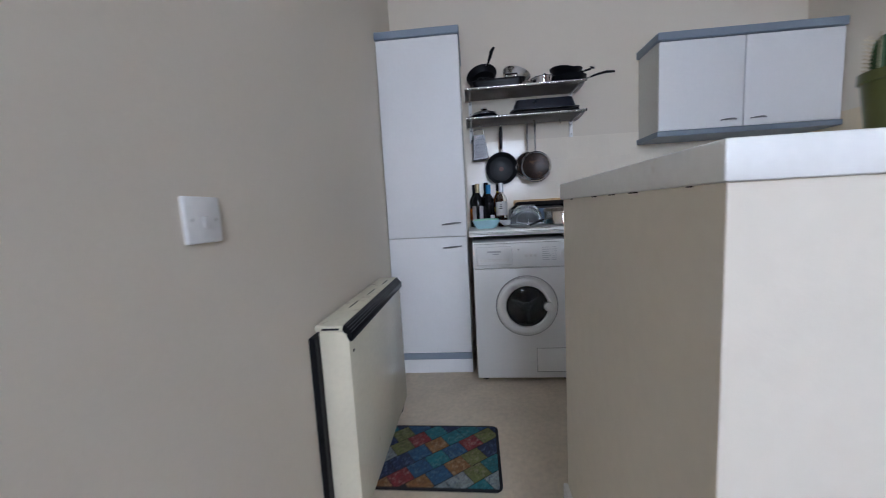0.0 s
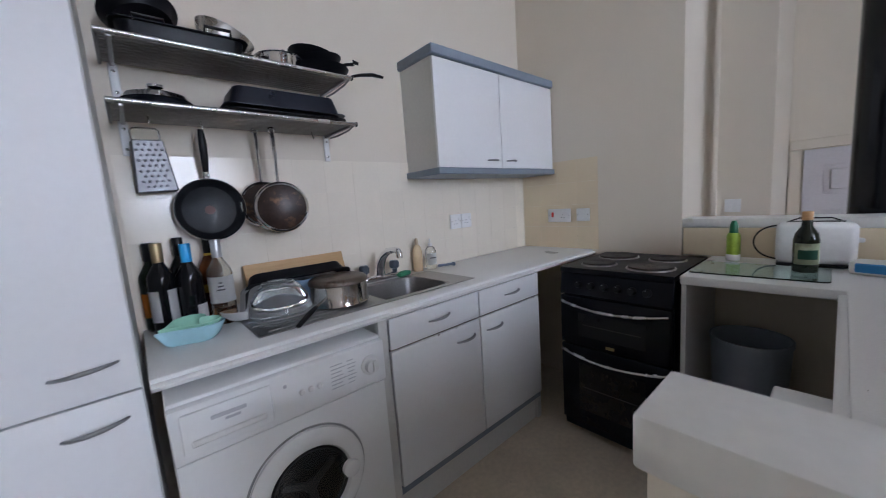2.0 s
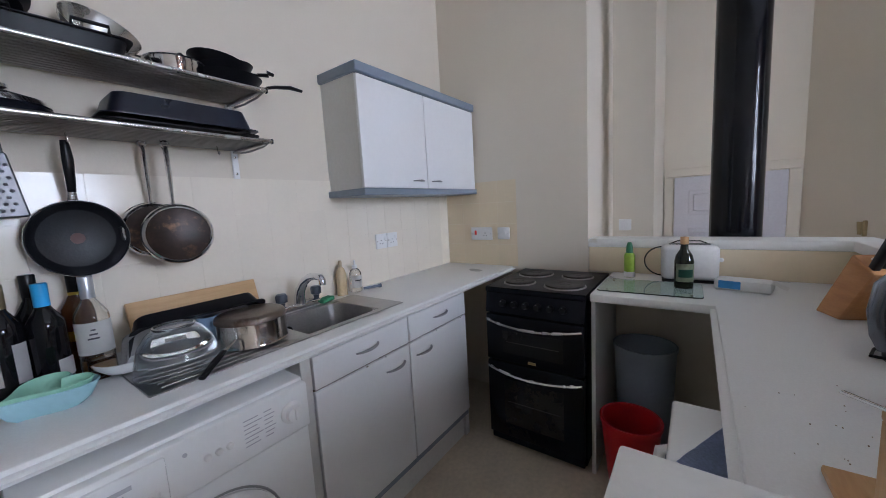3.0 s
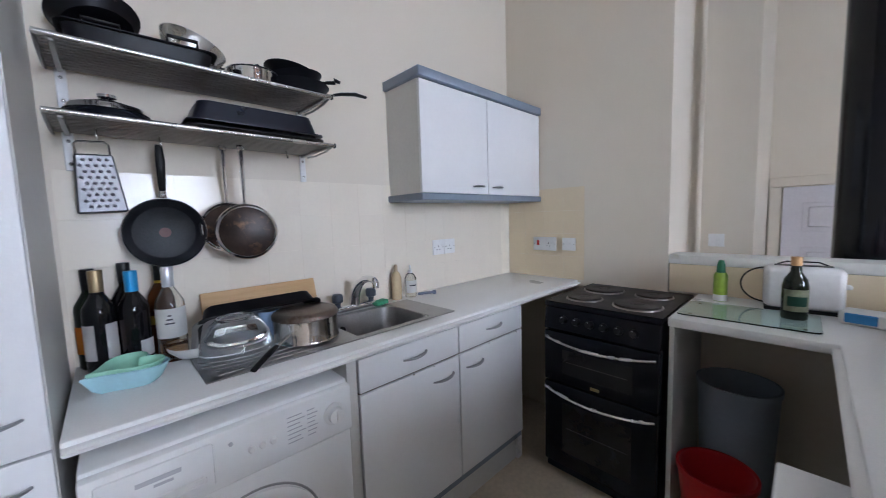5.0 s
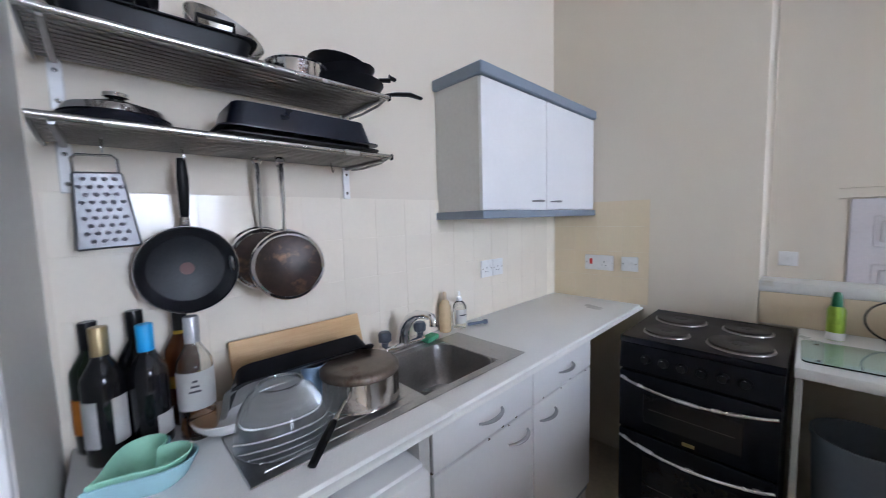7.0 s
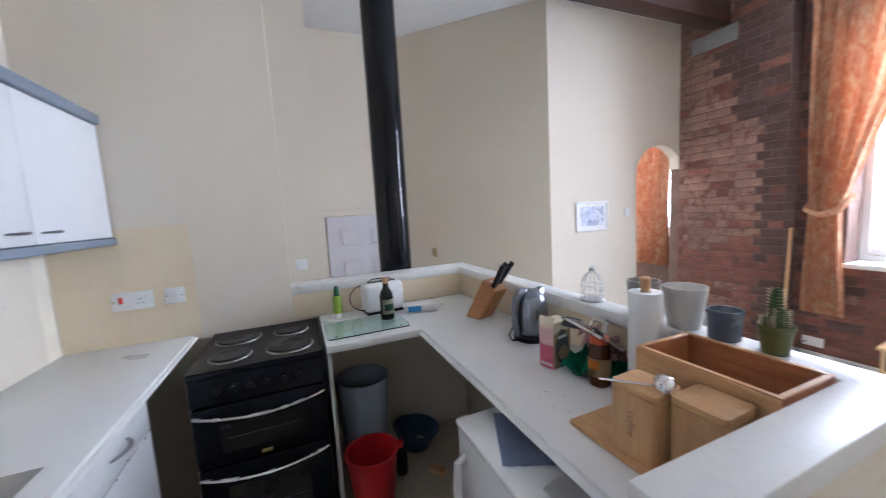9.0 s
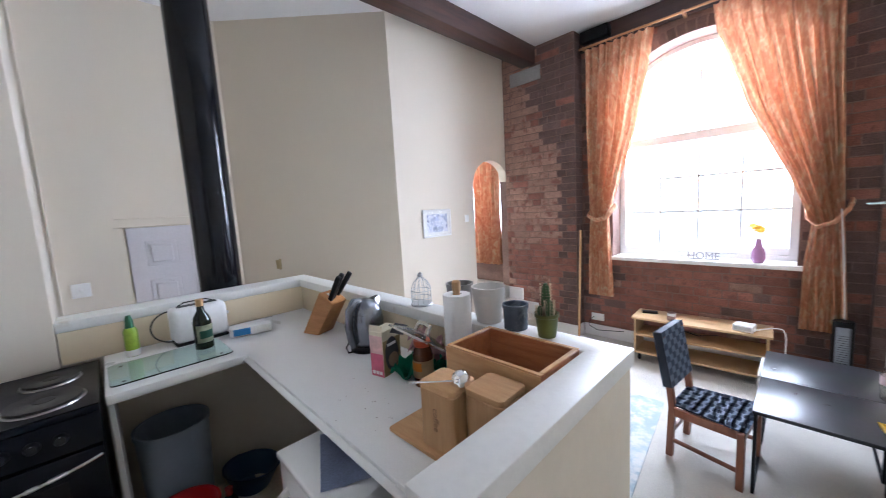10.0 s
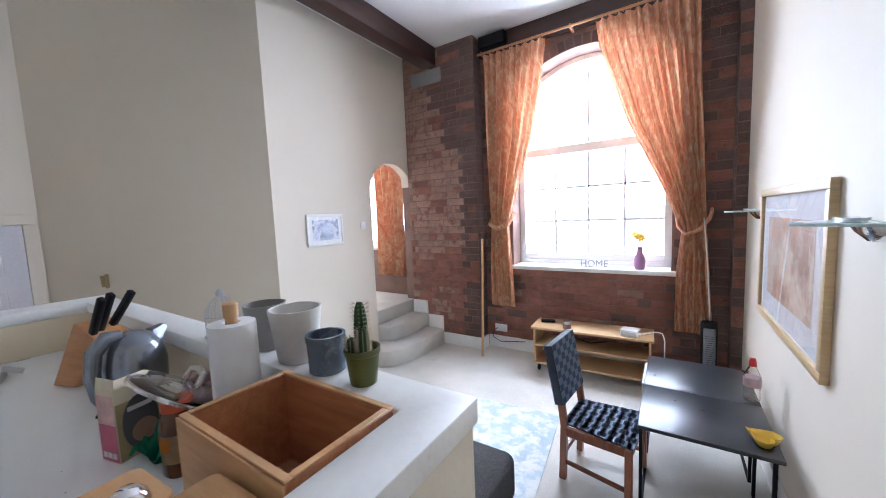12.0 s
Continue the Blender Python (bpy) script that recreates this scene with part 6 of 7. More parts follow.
part("tieback", tube([(0.24, -0.06, 1.36), (0.26, 0.03, 1.30), (0.33, 0.05, 1.20), (0.42, 0.035, 1.16), (0.47, -0.01, 1.22), (0.48, -0.06, 1.30)], 0.014, 8, flat=2.2), CURT, c, "orange cloth tieback")
c = curtain("curtain", "orange brocade curtain at the stair window", [(2.9, 3.52, 4.02, 0.05), (1.5, 3.53, 4.0, 0.055), (0.62, 3.54, 3.98, 0.06)], -2.50, 7, 6)
rd = thing("curtain_rod", "wooden curtain pole with small rings", "curtain pole", (0, -2.50, 3.155))
RODW = wood("orange_pine_pole", (0.36, 0.16, 0.06), (0.46, 0.22, 0.09), rough=0.4)
part("pole", tube([(0.16, 0, 0), (2.35, 0, 0)], 0.012, 12), RODW, rd)
for x in (1.36, 2.30):
    part("bracket", box(x - 0.012, x + 0.012, -0.12, 0.018, -0.022, 0.016, 0.004), RODW, rd)
for k in range(12):
    x = 1.63 + 0.053 * k
    part("ring", tube([(x, 0.018 * math.cos(a), 0.018 * math.sin(a) - 0.004) for a in [2 * math.pi * q / 14 for q in range(15)]], 0.0022, 5), RODW, rd)
for k in range(14):
    x = 0.33 + 0.058 * k
    part("ring", tube([(x, 0.018 * math.cos(a), 0.018 * math.sin(a) - 0.004) for a in [2 * math.pi * q / 14 for q in range(15)]], 0.0022, 5), RODW, rd)
solid("rail_cord", tube([(0.30, -2.44, 1.3), (0.27, -2.43, 0.9), (0.25, -2.435, 0.55), (0.24, -2.44, 0.30)], 0.005, 8), CARD, "pale curtain cord hanging beside the curtain", "cord")

# sill ornaments
vs = thing("flower_vase", "purple glass vase with yellow flowers on the window sill", "vase", (0.775, -2.66, WSILL + 0.0065))
vs.scale = (1.15, 1.15, 1.25)
part("vase", lathe([(0, 0.002), (0.036, 0.002), (0.043, 0.03), (0.042, 0.075), (0.022, 0.13), (0.018, 0.16), (0.024, 0.172), (0.022, 0.172), (0.015, 0.16), (0.019, 0.13), (0.038, 0.072), (0.034, 0.008), (0, 0.008)], 32), mat("purple_glass", (0.40, 0.20, 0.36), 0.12, var=0.15, scale=9), vs)
STEMG = mat("stem_green", (0.08, 0.20, 0.04), 0.6)
PETAL = mat("yellow_petal", (0.80, 0.50, 0.02), 0.6, var=0.15, scale=30)
for k, (dx, dy, h) in enumerate(((0.0, 0.01, 0.245), (0.04, 0.0, 0.262), (-0.02, -0.01, 0.225))):
    part("stem", tube([(0, 0, 0.05), (dx * 0.3, dy, 0.17), (dx, dy, h)], 0.0025, 6), STEMG, vs)
    fb = None
    for q in range(12):
        a = 2 * math.pi * q / 12
        pet = loft([[(0.0, -0.003, 0), (0.0, 0.003, 0), (0.0, 0.003, 0.001), (0.0, -0.003, 0.001)], [(0.02, -0.009, 0.006), (0.02, 0.009, 0.006), (0.02, 0.009, 0.0075), (0.02, -0.009, 0.0075)], [(0.038, -0.003, 0.004), (0.038, 0.003, 0.004), (0.038, 0.003, 0.005), (0.038, -0.003, 0.005)]])
        fb = merge(fb, moved(pet, pose(dx, dy, h, 0, 0, 30 * q) @ pose(0, 0, 0, 0, -15 + 20 * (q % 2), 0)))
    part("flower", moved(fb, pose(dx, dy, h) @ pose(0, 0, 0, -50 + 20 * k, 15 * k, 0) @ pose(-dx, -dy, -h)), PETAL, vs, "yellow flower head")
hm = thing("home_sign", "small grey standing letters spelling home on the sill", "ornament", (1.19, -2.70, WSILL + 0.0065))
letters("HOME", 0.095, 0.008, mat("grey_wood_letters", (0.30, 0.30, 0.31), 0.6), hm, pose(0, 0, 0.033, 90, 0, 180))
part("stand", box(-0.13, 0.13, -0.012, 0.012, 0, 0.006, 0.001), mat("grey_stand", (0.35, 0.35, 0.36), 0.6), hm)

# low bench for a television
BIRCH = wood("pale_birch_veneer", (0.56, 0.36, 0.17), (0.66, 0.45, 0.24), along=(1, 8, 8), rough=0.4, scale=4)
tv = thing("media_bench", "low pale birch media bench on castors with two shelves", "bench", (1.17, -2.38, ZF), rz=3)
part("top", box(-0.53, 0.53, -0.17, 0.18, 0.428, 0.45, 0.003, 2), BIRCH, tv)
part("middle_shelf", box(-0.492, 0.492, -0.165, 0.165, 0.255, 0.273, 0.002), BIRCH, tv)
part("bottom_shelf", box(-0.51, 0.51, -0.17, 0.175, 0.075, 0.095, 0.002), BIRCH, tv)
for x in (-0.51, 0.492):
    part("side_panel", box(x, x + 0.018, -0.16, 0.16, 0.0955, 0.427, 0.002), BIRCH, tv)
part("upright", box(0.22, 0.236, -0.15, 0.10, 0.2735, 0.427, 0.001), BIRCH, tv)
for x in (-0.46, 0.46):
    for y in (-0.13, 0.14):
        w = part("castor", moved(lathe([(0, -0.012), (0.028, -0.012), (0.033, -0.006), (0.033, 0.006), (0.028, 0.012), (0, 0.012)], 20), pose(x, y, 0.0335, 0, 90)), BLACKPL, tv, "small grey castor")
        part("fork", box(x - 0.016, x + 0.016, y - 0.012, y + 0.012, 0.05, 0.0745, 0.003), STEEL, w)
TVZ = ZF + 0.4505
solid("phone", box(-0.07, 0.07, -0.035, 0.035, 0, 0.018, 0.006, 2), BLACKPL, "small black remote on the bench", "remote", (1.58, -2.40, TVZ), rz=20)
cd = thing("candle_jar", "small pinkish grey candle jar on the bench", "candle", (1.36, -2.27, TVZ))
part("jar", lathe([(0, 0), (0.034, 0), (0.036, 0.004), (0.036, 0.075), (0.033, 0.077), (0.032, 0.06), (0, 0.06)], 28), mat("dusty_rose_jar", (0.33, 0.22, 0.20), 0.5), cd)
part("band", lathe([(0.0362, 0.045), (0.0366, 0.045), (0.0366, 0.07), (0.0362, 0.07)], 28), CARD, cd)
rt = thing("router", "white internet router box on the bench", "router", (0.82, -2.31, TVZ), rz=-8)
part("case", box(-0.07, 0.07, -0.06, 0.06, 0, 0.058, 0.006, 2), PLAST, rt)
part("front_strip", box(-0.06, 0.06, 0.0602, 0.062, 0.014, 0.044, 0.001), mat("pale_grey_plastic", (0.5, 0.5, 0.5), 0.4), rt)
part("cable", tube(curve_pts(lambda u: (-0.07 - 0.20 * math.sin(0.5 * math.pi * min(1.0, 1.7 * u)), 0.03, 0.02 + 0.055 * math.sin(math.pi * min(1.0, 1.5 * u)) - 0.32 * max(0.0, u - 0.42)), 26), 0.005, 8), PLAST, rt, "white cable looping down")
solid("cable", tube([(1.0, -2.31, ZF + 0.36), (1.15, -2.29, ZF + 0.33), (1.35, -2.33, ZF + 0.36), (1.45, -2.38, ZF + 0.42)], 0.004, 6), BLACKPL, "thin dark cable on the bench shelf", "cable")

# wooden pole leaning on the pier
solid("wooden_pole", tube([(0, 0, 0.0), (0.037, -0.16, 1.31)], [0.013, 0.012], 10), PINEV, "thin wooden pole leaning against the brick pier", "pole", (2.28, -2.256, ZF))
th = thing("tower_heater", "slim black and silver tower fan heater by the wall", "heater", (0.25, -2.40, ZF))
part("base", lathe([(0, 0), (0.10, 0), (0.10, 0.012), (0.06, 0.022), (0, 0.022)], 30), BLACKPL, th)
part("body", prism(rrect(0.12, 0.11, 0.054, 8), 0.022, 0.62, axis="z", bev=0.006), BLACKPL, th)
part("front", prism([(-0.045, 0.052), (0.045, 0.052), (0.03, 0.066), (-0.03, 0.066)], 0.05, 0.58, axis="z", bev=0.004), mat("dark_silver_grille", (0.20, 0.215, 0.24), 0.35, metal=0.6), th, "silver front grille")
for k in range(24):
    part("slot", box(-0.028, 0.028, 0.0655, 0.0668, 0.10 + 0.018 * k, 0.103 + 0.018 * k), BLACKPL, th)
wall_plate("wall_socket", "white wall socket on the brick beside the pole", (2.20, YW + 0.012, 0.06), 180, 0.15, 0.088, [("rocker", 0.05, 0.01), ("rocker", -0.05, 0.01)])
solid("socket_cable", tube([(2.24, YW + 0.03, 0.06), (2.29, YW + 0.03, 0.02), (2.30, YW + 0.03, -0.06), (2.2, YW + 0.035, -0.10), (1.9, YW + 0.035, -0.06)], 0.004, 6), BLACKPL, "thin dark cable along the skirting", "cable")

# rug and dark upholstered seat
RUG = mat("pale_blue_grey_rug", (0.42, 0.50, 0.54), 0.95, var=0.12, scale=5, grain=0.2, gscale=200, bump=0.3, bscale=260, stain=(0.66, 0.66, 0.63, 11), stain_at=0.50)
solid("rug", prism([(1.10, -0.30), (1.22, -1.48), (2.62, -1.33), (2.5, -0.15)], ZF + 0.001, ZF + 0.011, axis="z", bev=0.002), RUG, "pale blue and cream faded pattern rug", "rug")
ot = thing("footstool", "dark grey woven upholstered footstool on the rug", "footstool", (1.58, -0.12, ZF + 0.011))
TWEED = mat("charcoal_tweed", (0.060, 0.055, 0.055), 0.95, var=0.2, scale=30, grain=0.55, gscale=170, bump=0.6, bscale=200)
part("seat", prism(rrect(0.80, 0.72, 0.06), 0.10, 0.325, axis="z", bev=0.03, seg=3), TWEED, ot)
part("base", prism(rrect(0.76, 0.68, 0.05), 0.04, 0.10, axis="z"), TWEED, ot)
for x in (-0.33, 0.33):
    for y in (-0.28, 0.28):
        part("foot", moved(lathe([(0, 0), (0.018, 0), (0.024, 0.041), (0, 0.041)], 14), pose(x, y, 0)), BLACKPL, ot)

# chair with a woven seat
CHW = wood("reddish_brown_wood", (0.17, 0.055, 0.025), (0.25, 0.09, 0.042), along=(8, 8, 1), rough=0.4, scale=5)
STRAP1 = mat("navy_strap", (0.055, 0.075, 0.125), 0.7, var=0.1, scale=30, grain=0.25, gscale=300)
STRAPD = mat("black_navy_strap", (0.018, 0.023, 0.038), 0.7, var=0.1, scale=30, grain=0.25, gscale=300)
STRAP2 = mat("slate_strap", (0.20, 0.24, 0.32), 0.7, var=0.1, scale=30, grain=0.25, gscale=300)
ch = thing("dining_chair", "reddish wooden chair with a woven navy strap seat and back", "chair", (0.84, -0.985, ZF), rz=-6)


def strap(p0, p1, width, waves, up, phase, normal, side):
    """One strap weaving over and under."""
    p0, p1, normal, side = Vector(p0), Vector(p1), Vector(normal), Vector(side)
    nn = waves * 4
    b = bmesh.new()
    vs = []
    for k in range(nn + 1):
        s = k / nn
        c0 = p0 + (p1 - p0) * s + normal * (up * (1 if math.sin(math.pi * (s * waves + phase)) >= 0 else -1) * min(1, 3 * abs(math.sin(math.pi * (s * waves + phase)))))
        vs.append([b.verts.new(c0 - side * width / 2), b.verts.new(c0 + side * width / 2)])
    for a, c2 in zip(vs, vs[1:]):
        b.faces.new((a[0], a[1], c2[1], c2[0]))
    bmesh.ops.solidify(b, geom=b.faces[:], thickness=0.002)
    return b


def flat(ob):
    """Crisp facets on a thin strap."""
    ob.data.polygons.foreach_set("use_smooth", [False] * len(ob.data.polygons))


SZ = 0.352
for y, yb in ((0.195, 0.155), (-0.215, -0.155)):
    part("front_leg", box(-0.19, -0.155, y - 0.017, y + 0.017, 0, SZ - 0.01, 0.004), CHW, ch)
    bl = loft([[(0.175 + dx + s, yb + dy, z) for dx, dy in ((-0.018, -0.016), (0.018, -0.016), (0.018, 0.016), (-0.018, 0.016))] for s, z in ((0.012, 0.0), (0.0, 0.33), (0.018, 0.47), (0.075, 0.785))])
    part("back_leg", bl, CHW, ch)
    part("side_rail", box(-0.155, 0.16, (y + yb) / 2 - 0.013, (y + yb) / 2 + 0.013, SZ - 0.065, SZ - 0.012, 0.003), CHW, ch)
    part("stretcher", tube([(-0.17, y, 0.11), (0.175, yb, 0.11)], 0.013, 8), CHW, ch)
part("front_rail", box(-0.185, -0.16, -0.20, 0.18, SZ - 0.065, SZ - 0.012, 0.003), CHW, ch)
part("cross_stretcher", box(0.17, 0.19, -0.14, 0.14, 0.15, 0.18, 0.003), CHW, ch)
for k in range(8):
    x = -0.17 + 0.047 * k
    w0 = 0.205 - 0.05 * k / 7
    flat(part("strap", strap((x, -w0 - 0.01, SZ), (x, w0 - 0.01, SZ), 0.0465, 8, 0.0007, k % 2, (0, 0, 1), (1, 0, 0)), STRAP1, ch, "navy woven strap"))
for k in range(8):
    f = (k + 0.5) / 8 - 0.5
    flat(part("strap", strap((-0.195, f * 0.41 - 0.01, SZ + 0.0005), (0.185, f * 0.31 - 0.003, SZ + 0.0005), 0.050, 8, 0.0007, (k + 1) % 2, (0, 0, 1), (0, 1, 0)), STRAP2, ch, "slate woven strap"))
part("seat_pad", prism([(-0.19, -0.212), (0.18, -0.162), (0.18, 0.152), (-0.19, 0.19)], SZ - 0.013, SZ - 0.007, axis="z"), STRAP1, ch)
bk = Vector((0.077, 0, 0.365)).normalized()
bnorm = Vector((-bk.z, 0, bk.x))
BZ0, BZ1 = 0.455, 0.80
for off in (0.0262, -0.0262):
    o = bnorm * off
    for k in range(7):
        y = -0.150 + 0.050 * k
        flat(part("strap", strap(Vector((0.196, y, BZ0)) + o, Vector((0.262, y, BZ1)) + o, 0.0495, 9, 0.0007, k % 2, bnorm, (0, 1, 0)), STRAP1, ch, "navy woven strap"))
    for k in range(9):
        u = (k + 0.5) / 9
        x, z = 0.196 + 0.066 * u, BZ0 + (BZ1 - BZ0) * u
        flat(part("strap", strap(Vector((x, -0.178, z)) + o, Vector((x, 0.178, z)) + o, 0.0385, 7, 0.0007, (k + 1) % 2, bnorm, bk), STRAP2, ch, "slate woven strap"))
part("back_pad", moved(box(-0.0245, 0.0245, -0.177, 0.177, 0, 0.351, 0.008, 2), pose(0.196, 0, BZ0, 0, 10.8)), STRAPD, ch, "dark strapping wrapped round the back frame")

# black folding table by the wall
tb = thing("folding_table", "black table with thin metal hoop legs by the wall", "table", (0.375, -1.275, ZF))
BLKTOP = mat("black_wood_grain_top", (0.022, 0.023, 0.026), 0.28, var=0.12, scale=6, grain=0.15, gscale=70, bump=0.004, rvar=0.03, spec=0.6)
part("tabletop", box(-0.275, 0.275, -0.50, 0.004, 0.470, 0.490, 0.003, 2), BLKTOP, tb)
part("tabletop", box(-0.275, 0.275, 0.006, 0.50, 0.470, 0.490, 0.003, 2), BLKTOP, tb)
part("edge_leaf", box(0.278, 0.292, -0.40, -0.05, 0.37, 0.468, 0.002), CARD, tb, "pale folded leaf edge")
for x in (-0.245, 0.262):
    for y0, y1 in ((0.48, 0.06), (-0.06, -0.48)):
        pts = [(x, y0, 0.469), (x, y0, 0.006), (x, y1, 0.006), (x, y1, 0.469)]
        lg = None
        for p, q in zip(pts, pts[1:]):
            lg = merge(lg, box(min(p[0], q[0]) - 0.008, max(p[0], q[0]) + 0.008, min(p[1], q[1]) - 0.008, max(p[1], q[1]) + 0.008, max(0.0, min(p[2], q[2]) - 0.006), max(p[2], q[2]), 0.002))
        part("hoop_leg", lg, BLACKMAT, tb, "square black metal hoop leg")
TZ = ZF + 0.4905
wbt = thing("water_bottle", "clear plastic water bottle with a red cap, half full", "bottle", (0.135, -1.33, TZ))
part("bottle", lathe([(0, 0.003), (0.032, 0.0), (0.038, 0.012), (0.036, 0.06), (0.039, 0.075), (0.036, 0.10), (0.038, 0.14), (0.022, 0.18), (0.014, 0.195), (0.014, 0.205), (0.013, 0.205), (0.013, 0.195), (0.0208, 0.179), (0.0368, 0.1395), (0.0348, 0.10), (0.0378, 0.075), (0.0348, 0.06), (0.0368, 0.013), (0.031, 0.0022), (0, 0.0045)], 30), ROSE, wbt)
part("label", arc_label(0.0395, 0.085, 0.135, 0, 359, 30), mat("pale_pink_label", (0.75, 0.60, 0.62), 0.5), wbt, "pale pink label, unreadable")
part("cap", lathe([(0.0145, 0.196), (0.018, 0.198), (0.016, 0.222), (0.012, 0.24), (0, 0.242)], 18), RED, wbt, "red cap")
heart_bowl((0.155, -0.885, TZ), 55, 1.05, 0.04, mat("mustard_yellow_glaze", (0.62, 0.43, 0.06), 0.3), "small mustard yellow heart-shaped dish on the table")

# pictures
DULLGLASS = clear("coated_picture_glass", ior=1.15)


def picture(name, label, loc, rz, w, h, fr, frame_mat, mat_mat, art, art_in, depth=0.03):
    """Framed picture that faces local -y; its foot is at z 0."""
    t = thing(name, label, "picture", loc, rz)
    for x0, x1, z0, z1 in ((0, w, 0, fr), (0, w, h - fr, h), (0, fr, fr, h - fr), (w - fr, w, fr, h - fr)):
        b = box(x0, x1, -depth, 0, z0, z1, 0.005, 2)
        part("frame_rail", b, frame_mat, t)
    part("mount", box(fr, w - fr, -0.012, -0.004, fr, h - fr), mat_mat, t, "pale card mount")
    part("print", box(art_in, w - art_in, -0.0135, -0.0125, art_in * 0.9, h - art_in * 0.9), art, t, "faded print")
    g = part("glass", box(fr, w - fr, -0.0185, -0.0165, fr, h - fr), DULLGLASS, t)
    g.visible_shadow = False
    return t


GOLD = wood("pale_gold_frame", (0.46, 0.31, 0.15), (0.60, 0.44, 0.25), along=(1, 1, 12), rough=0.35, scale=4)
MOUNT = mat("pale_mount", (0.70, 0.67, 0.66), 0.8, var=0.02)
ART = mat("brown_abstract_print", (0.36, 0.19, 0.11), 0.6, var=0.5, scale=2.2, stain=(0.62, 0.47, 0.34, 3.2), stain_at=0.5)
picture("framed_picture", "large gold-framed abstract brown print behind glass", (XL, -1.83, 0.711), 90, 1.17, 0.77, 0.042, GOLD, MOUNT, ART, 0.18)
ART2 = mat("blue_grey_photo", (0.38, 0.42, 0.55), 0.6, var=0.5, scale=16, stain=(0.70, 0.70, 0.76, 22), stain_at=0.5)
picture("framed_picture", "small white-framed pale blue picture on the white wall", (XW, -0.885, 1.165), -90, 0.425, 0.305, 0.022, GLOSSW, CARD, ART2, 0.06, 0.02)
wall_plate("light_switch", "white light switch beside the arch", (XW, -1.60, 1.34), -90, 0.07, 0.087, [("rocker", 0, 0)])

# wall lights: glass wings on chrome brackets
FROST = mat("frosted_green_glass", (0.55, 0.66, 0.64), 0.15, var=0.05, scale=8)


def wall_light(loc):
    t = thing("wall_light", "glass wing wall light on a chrome bracket", "wall light", loc, group="glass wall lights")
    o = [(0.0, -0.17), (0.05, -0.165), (0.13, -0.11), (0.185, -0.02), (0.20, 0.03), (0.17, 0.09), (0.09, 0.14), (0.0, 0.16)]
    part("glass_wing", prism(o, 0.0, 0.010, axis="z", bev=0.003), FROST, t, "greenish glass wing")
    part("bracket", lathe([(0.0, -0.05), (0.025, -0.048), (0.05, -0.02), (0.06, -0.001), (0, -0.001)], 24, squash=1.5), CHROME, t, "chrome bracket")
    part("lamp_cup", moved(lathe([(0.03, 0.010), (0.036, 0.022), (0.032, 0.022), (0.02, 0.012)], 24, squash=2.0), pose(0.06, 0, 0)), CHROME, t)
    return t


wall_light((XL, -0.36, 1.325))
wall_light((XL, -1.98, 1.345))
bt = thing("brass_door_stop", "small brass wall fitting on the angled wall", "wall fitting", (4.225, 0.305, 0.95), rz=134)
part("plate", box(-0.03, 0.03, -0.012, 0.002, 0, 0.11, 0.004), GOLDFOIL, bt)
part("shade", moved(lathe([(0.02, 0), (0.026, 0.09), (0.022, 0.09), (0.017, 0)], 20), pose(0, -0.03, 0.01)), GOLDFOIL, bt)


# ---- tiles, one by one ----
def tile_mesh(w, h, material):
    return mesh_of("tile", box(-w / 2, w / 2, -0.0012, 0.0, -h / 2, h / 2, 0.0004), material)


bed_n = bpy.data.objects["tile_bed_north"]
bed_e = bpy.data.objects["tile_bed_east"]
tm = tile_mesh(0.1388, 0.1449, TILE)
for j in range(4):
    for i in range(16):
        x = 0.5325 + 0.07 + 0.14 * i - 0.021
        if x + 0.07 > XR:
            continue
        t = new("tile", tm)
        t.parent = bed_n
        t.location = (x, YB - 0.0062, 0.8985 + 0.0731 + 0.1461 * j)
te = tile_mesh(0.1362, 0.1422, TILE2)
for j in range(4):
    for i in range(4):
        t = new("tile", te)
        t.parent = bed_e
        t.matrix_basis = pose(XR - 0.0062, YB - 0.0125 - 0.069 - 0.1372 * i, 0.8985 + 0.0718 + 0.1436 * j, 0, 0, 90) @ pose(0, 0, 0, 0, 0, 180)

# ---- bricks, one by one ----
STONE = mat("grey_concrete", (0.30, 0.29, 0.27), 0.9, var=0.15, scale=6, grain=0.2, gscale=80, bump=0.4, bscale=60)
solid("padstone", box(2.80, 3.24, YP - 0.05, YP + 0.014, 2.97, 3.135, 0.006), STONE, "grey concrete padstone under the beam", "padstone", kind="structure")
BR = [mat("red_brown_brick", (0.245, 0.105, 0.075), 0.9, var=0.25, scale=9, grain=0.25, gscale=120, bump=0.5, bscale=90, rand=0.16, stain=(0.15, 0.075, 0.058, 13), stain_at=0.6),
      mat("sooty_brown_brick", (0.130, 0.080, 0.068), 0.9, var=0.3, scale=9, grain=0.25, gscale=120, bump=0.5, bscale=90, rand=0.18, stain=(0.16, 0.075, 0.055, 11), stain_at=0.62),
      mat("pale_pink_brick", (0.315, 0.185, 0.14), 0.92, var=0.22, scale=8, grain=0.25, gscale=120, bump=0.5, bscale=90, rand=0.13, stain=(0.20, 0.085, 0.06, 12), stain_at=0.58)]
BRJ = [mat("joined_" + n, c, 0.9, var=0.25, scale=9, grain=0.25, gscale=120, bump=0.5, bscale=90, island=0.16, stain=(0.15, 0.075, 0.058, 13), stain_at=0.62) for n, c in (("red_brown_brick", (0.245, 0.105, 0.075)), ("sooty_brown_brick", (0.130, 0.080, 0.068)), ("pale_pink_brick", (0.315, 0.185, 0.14)))]


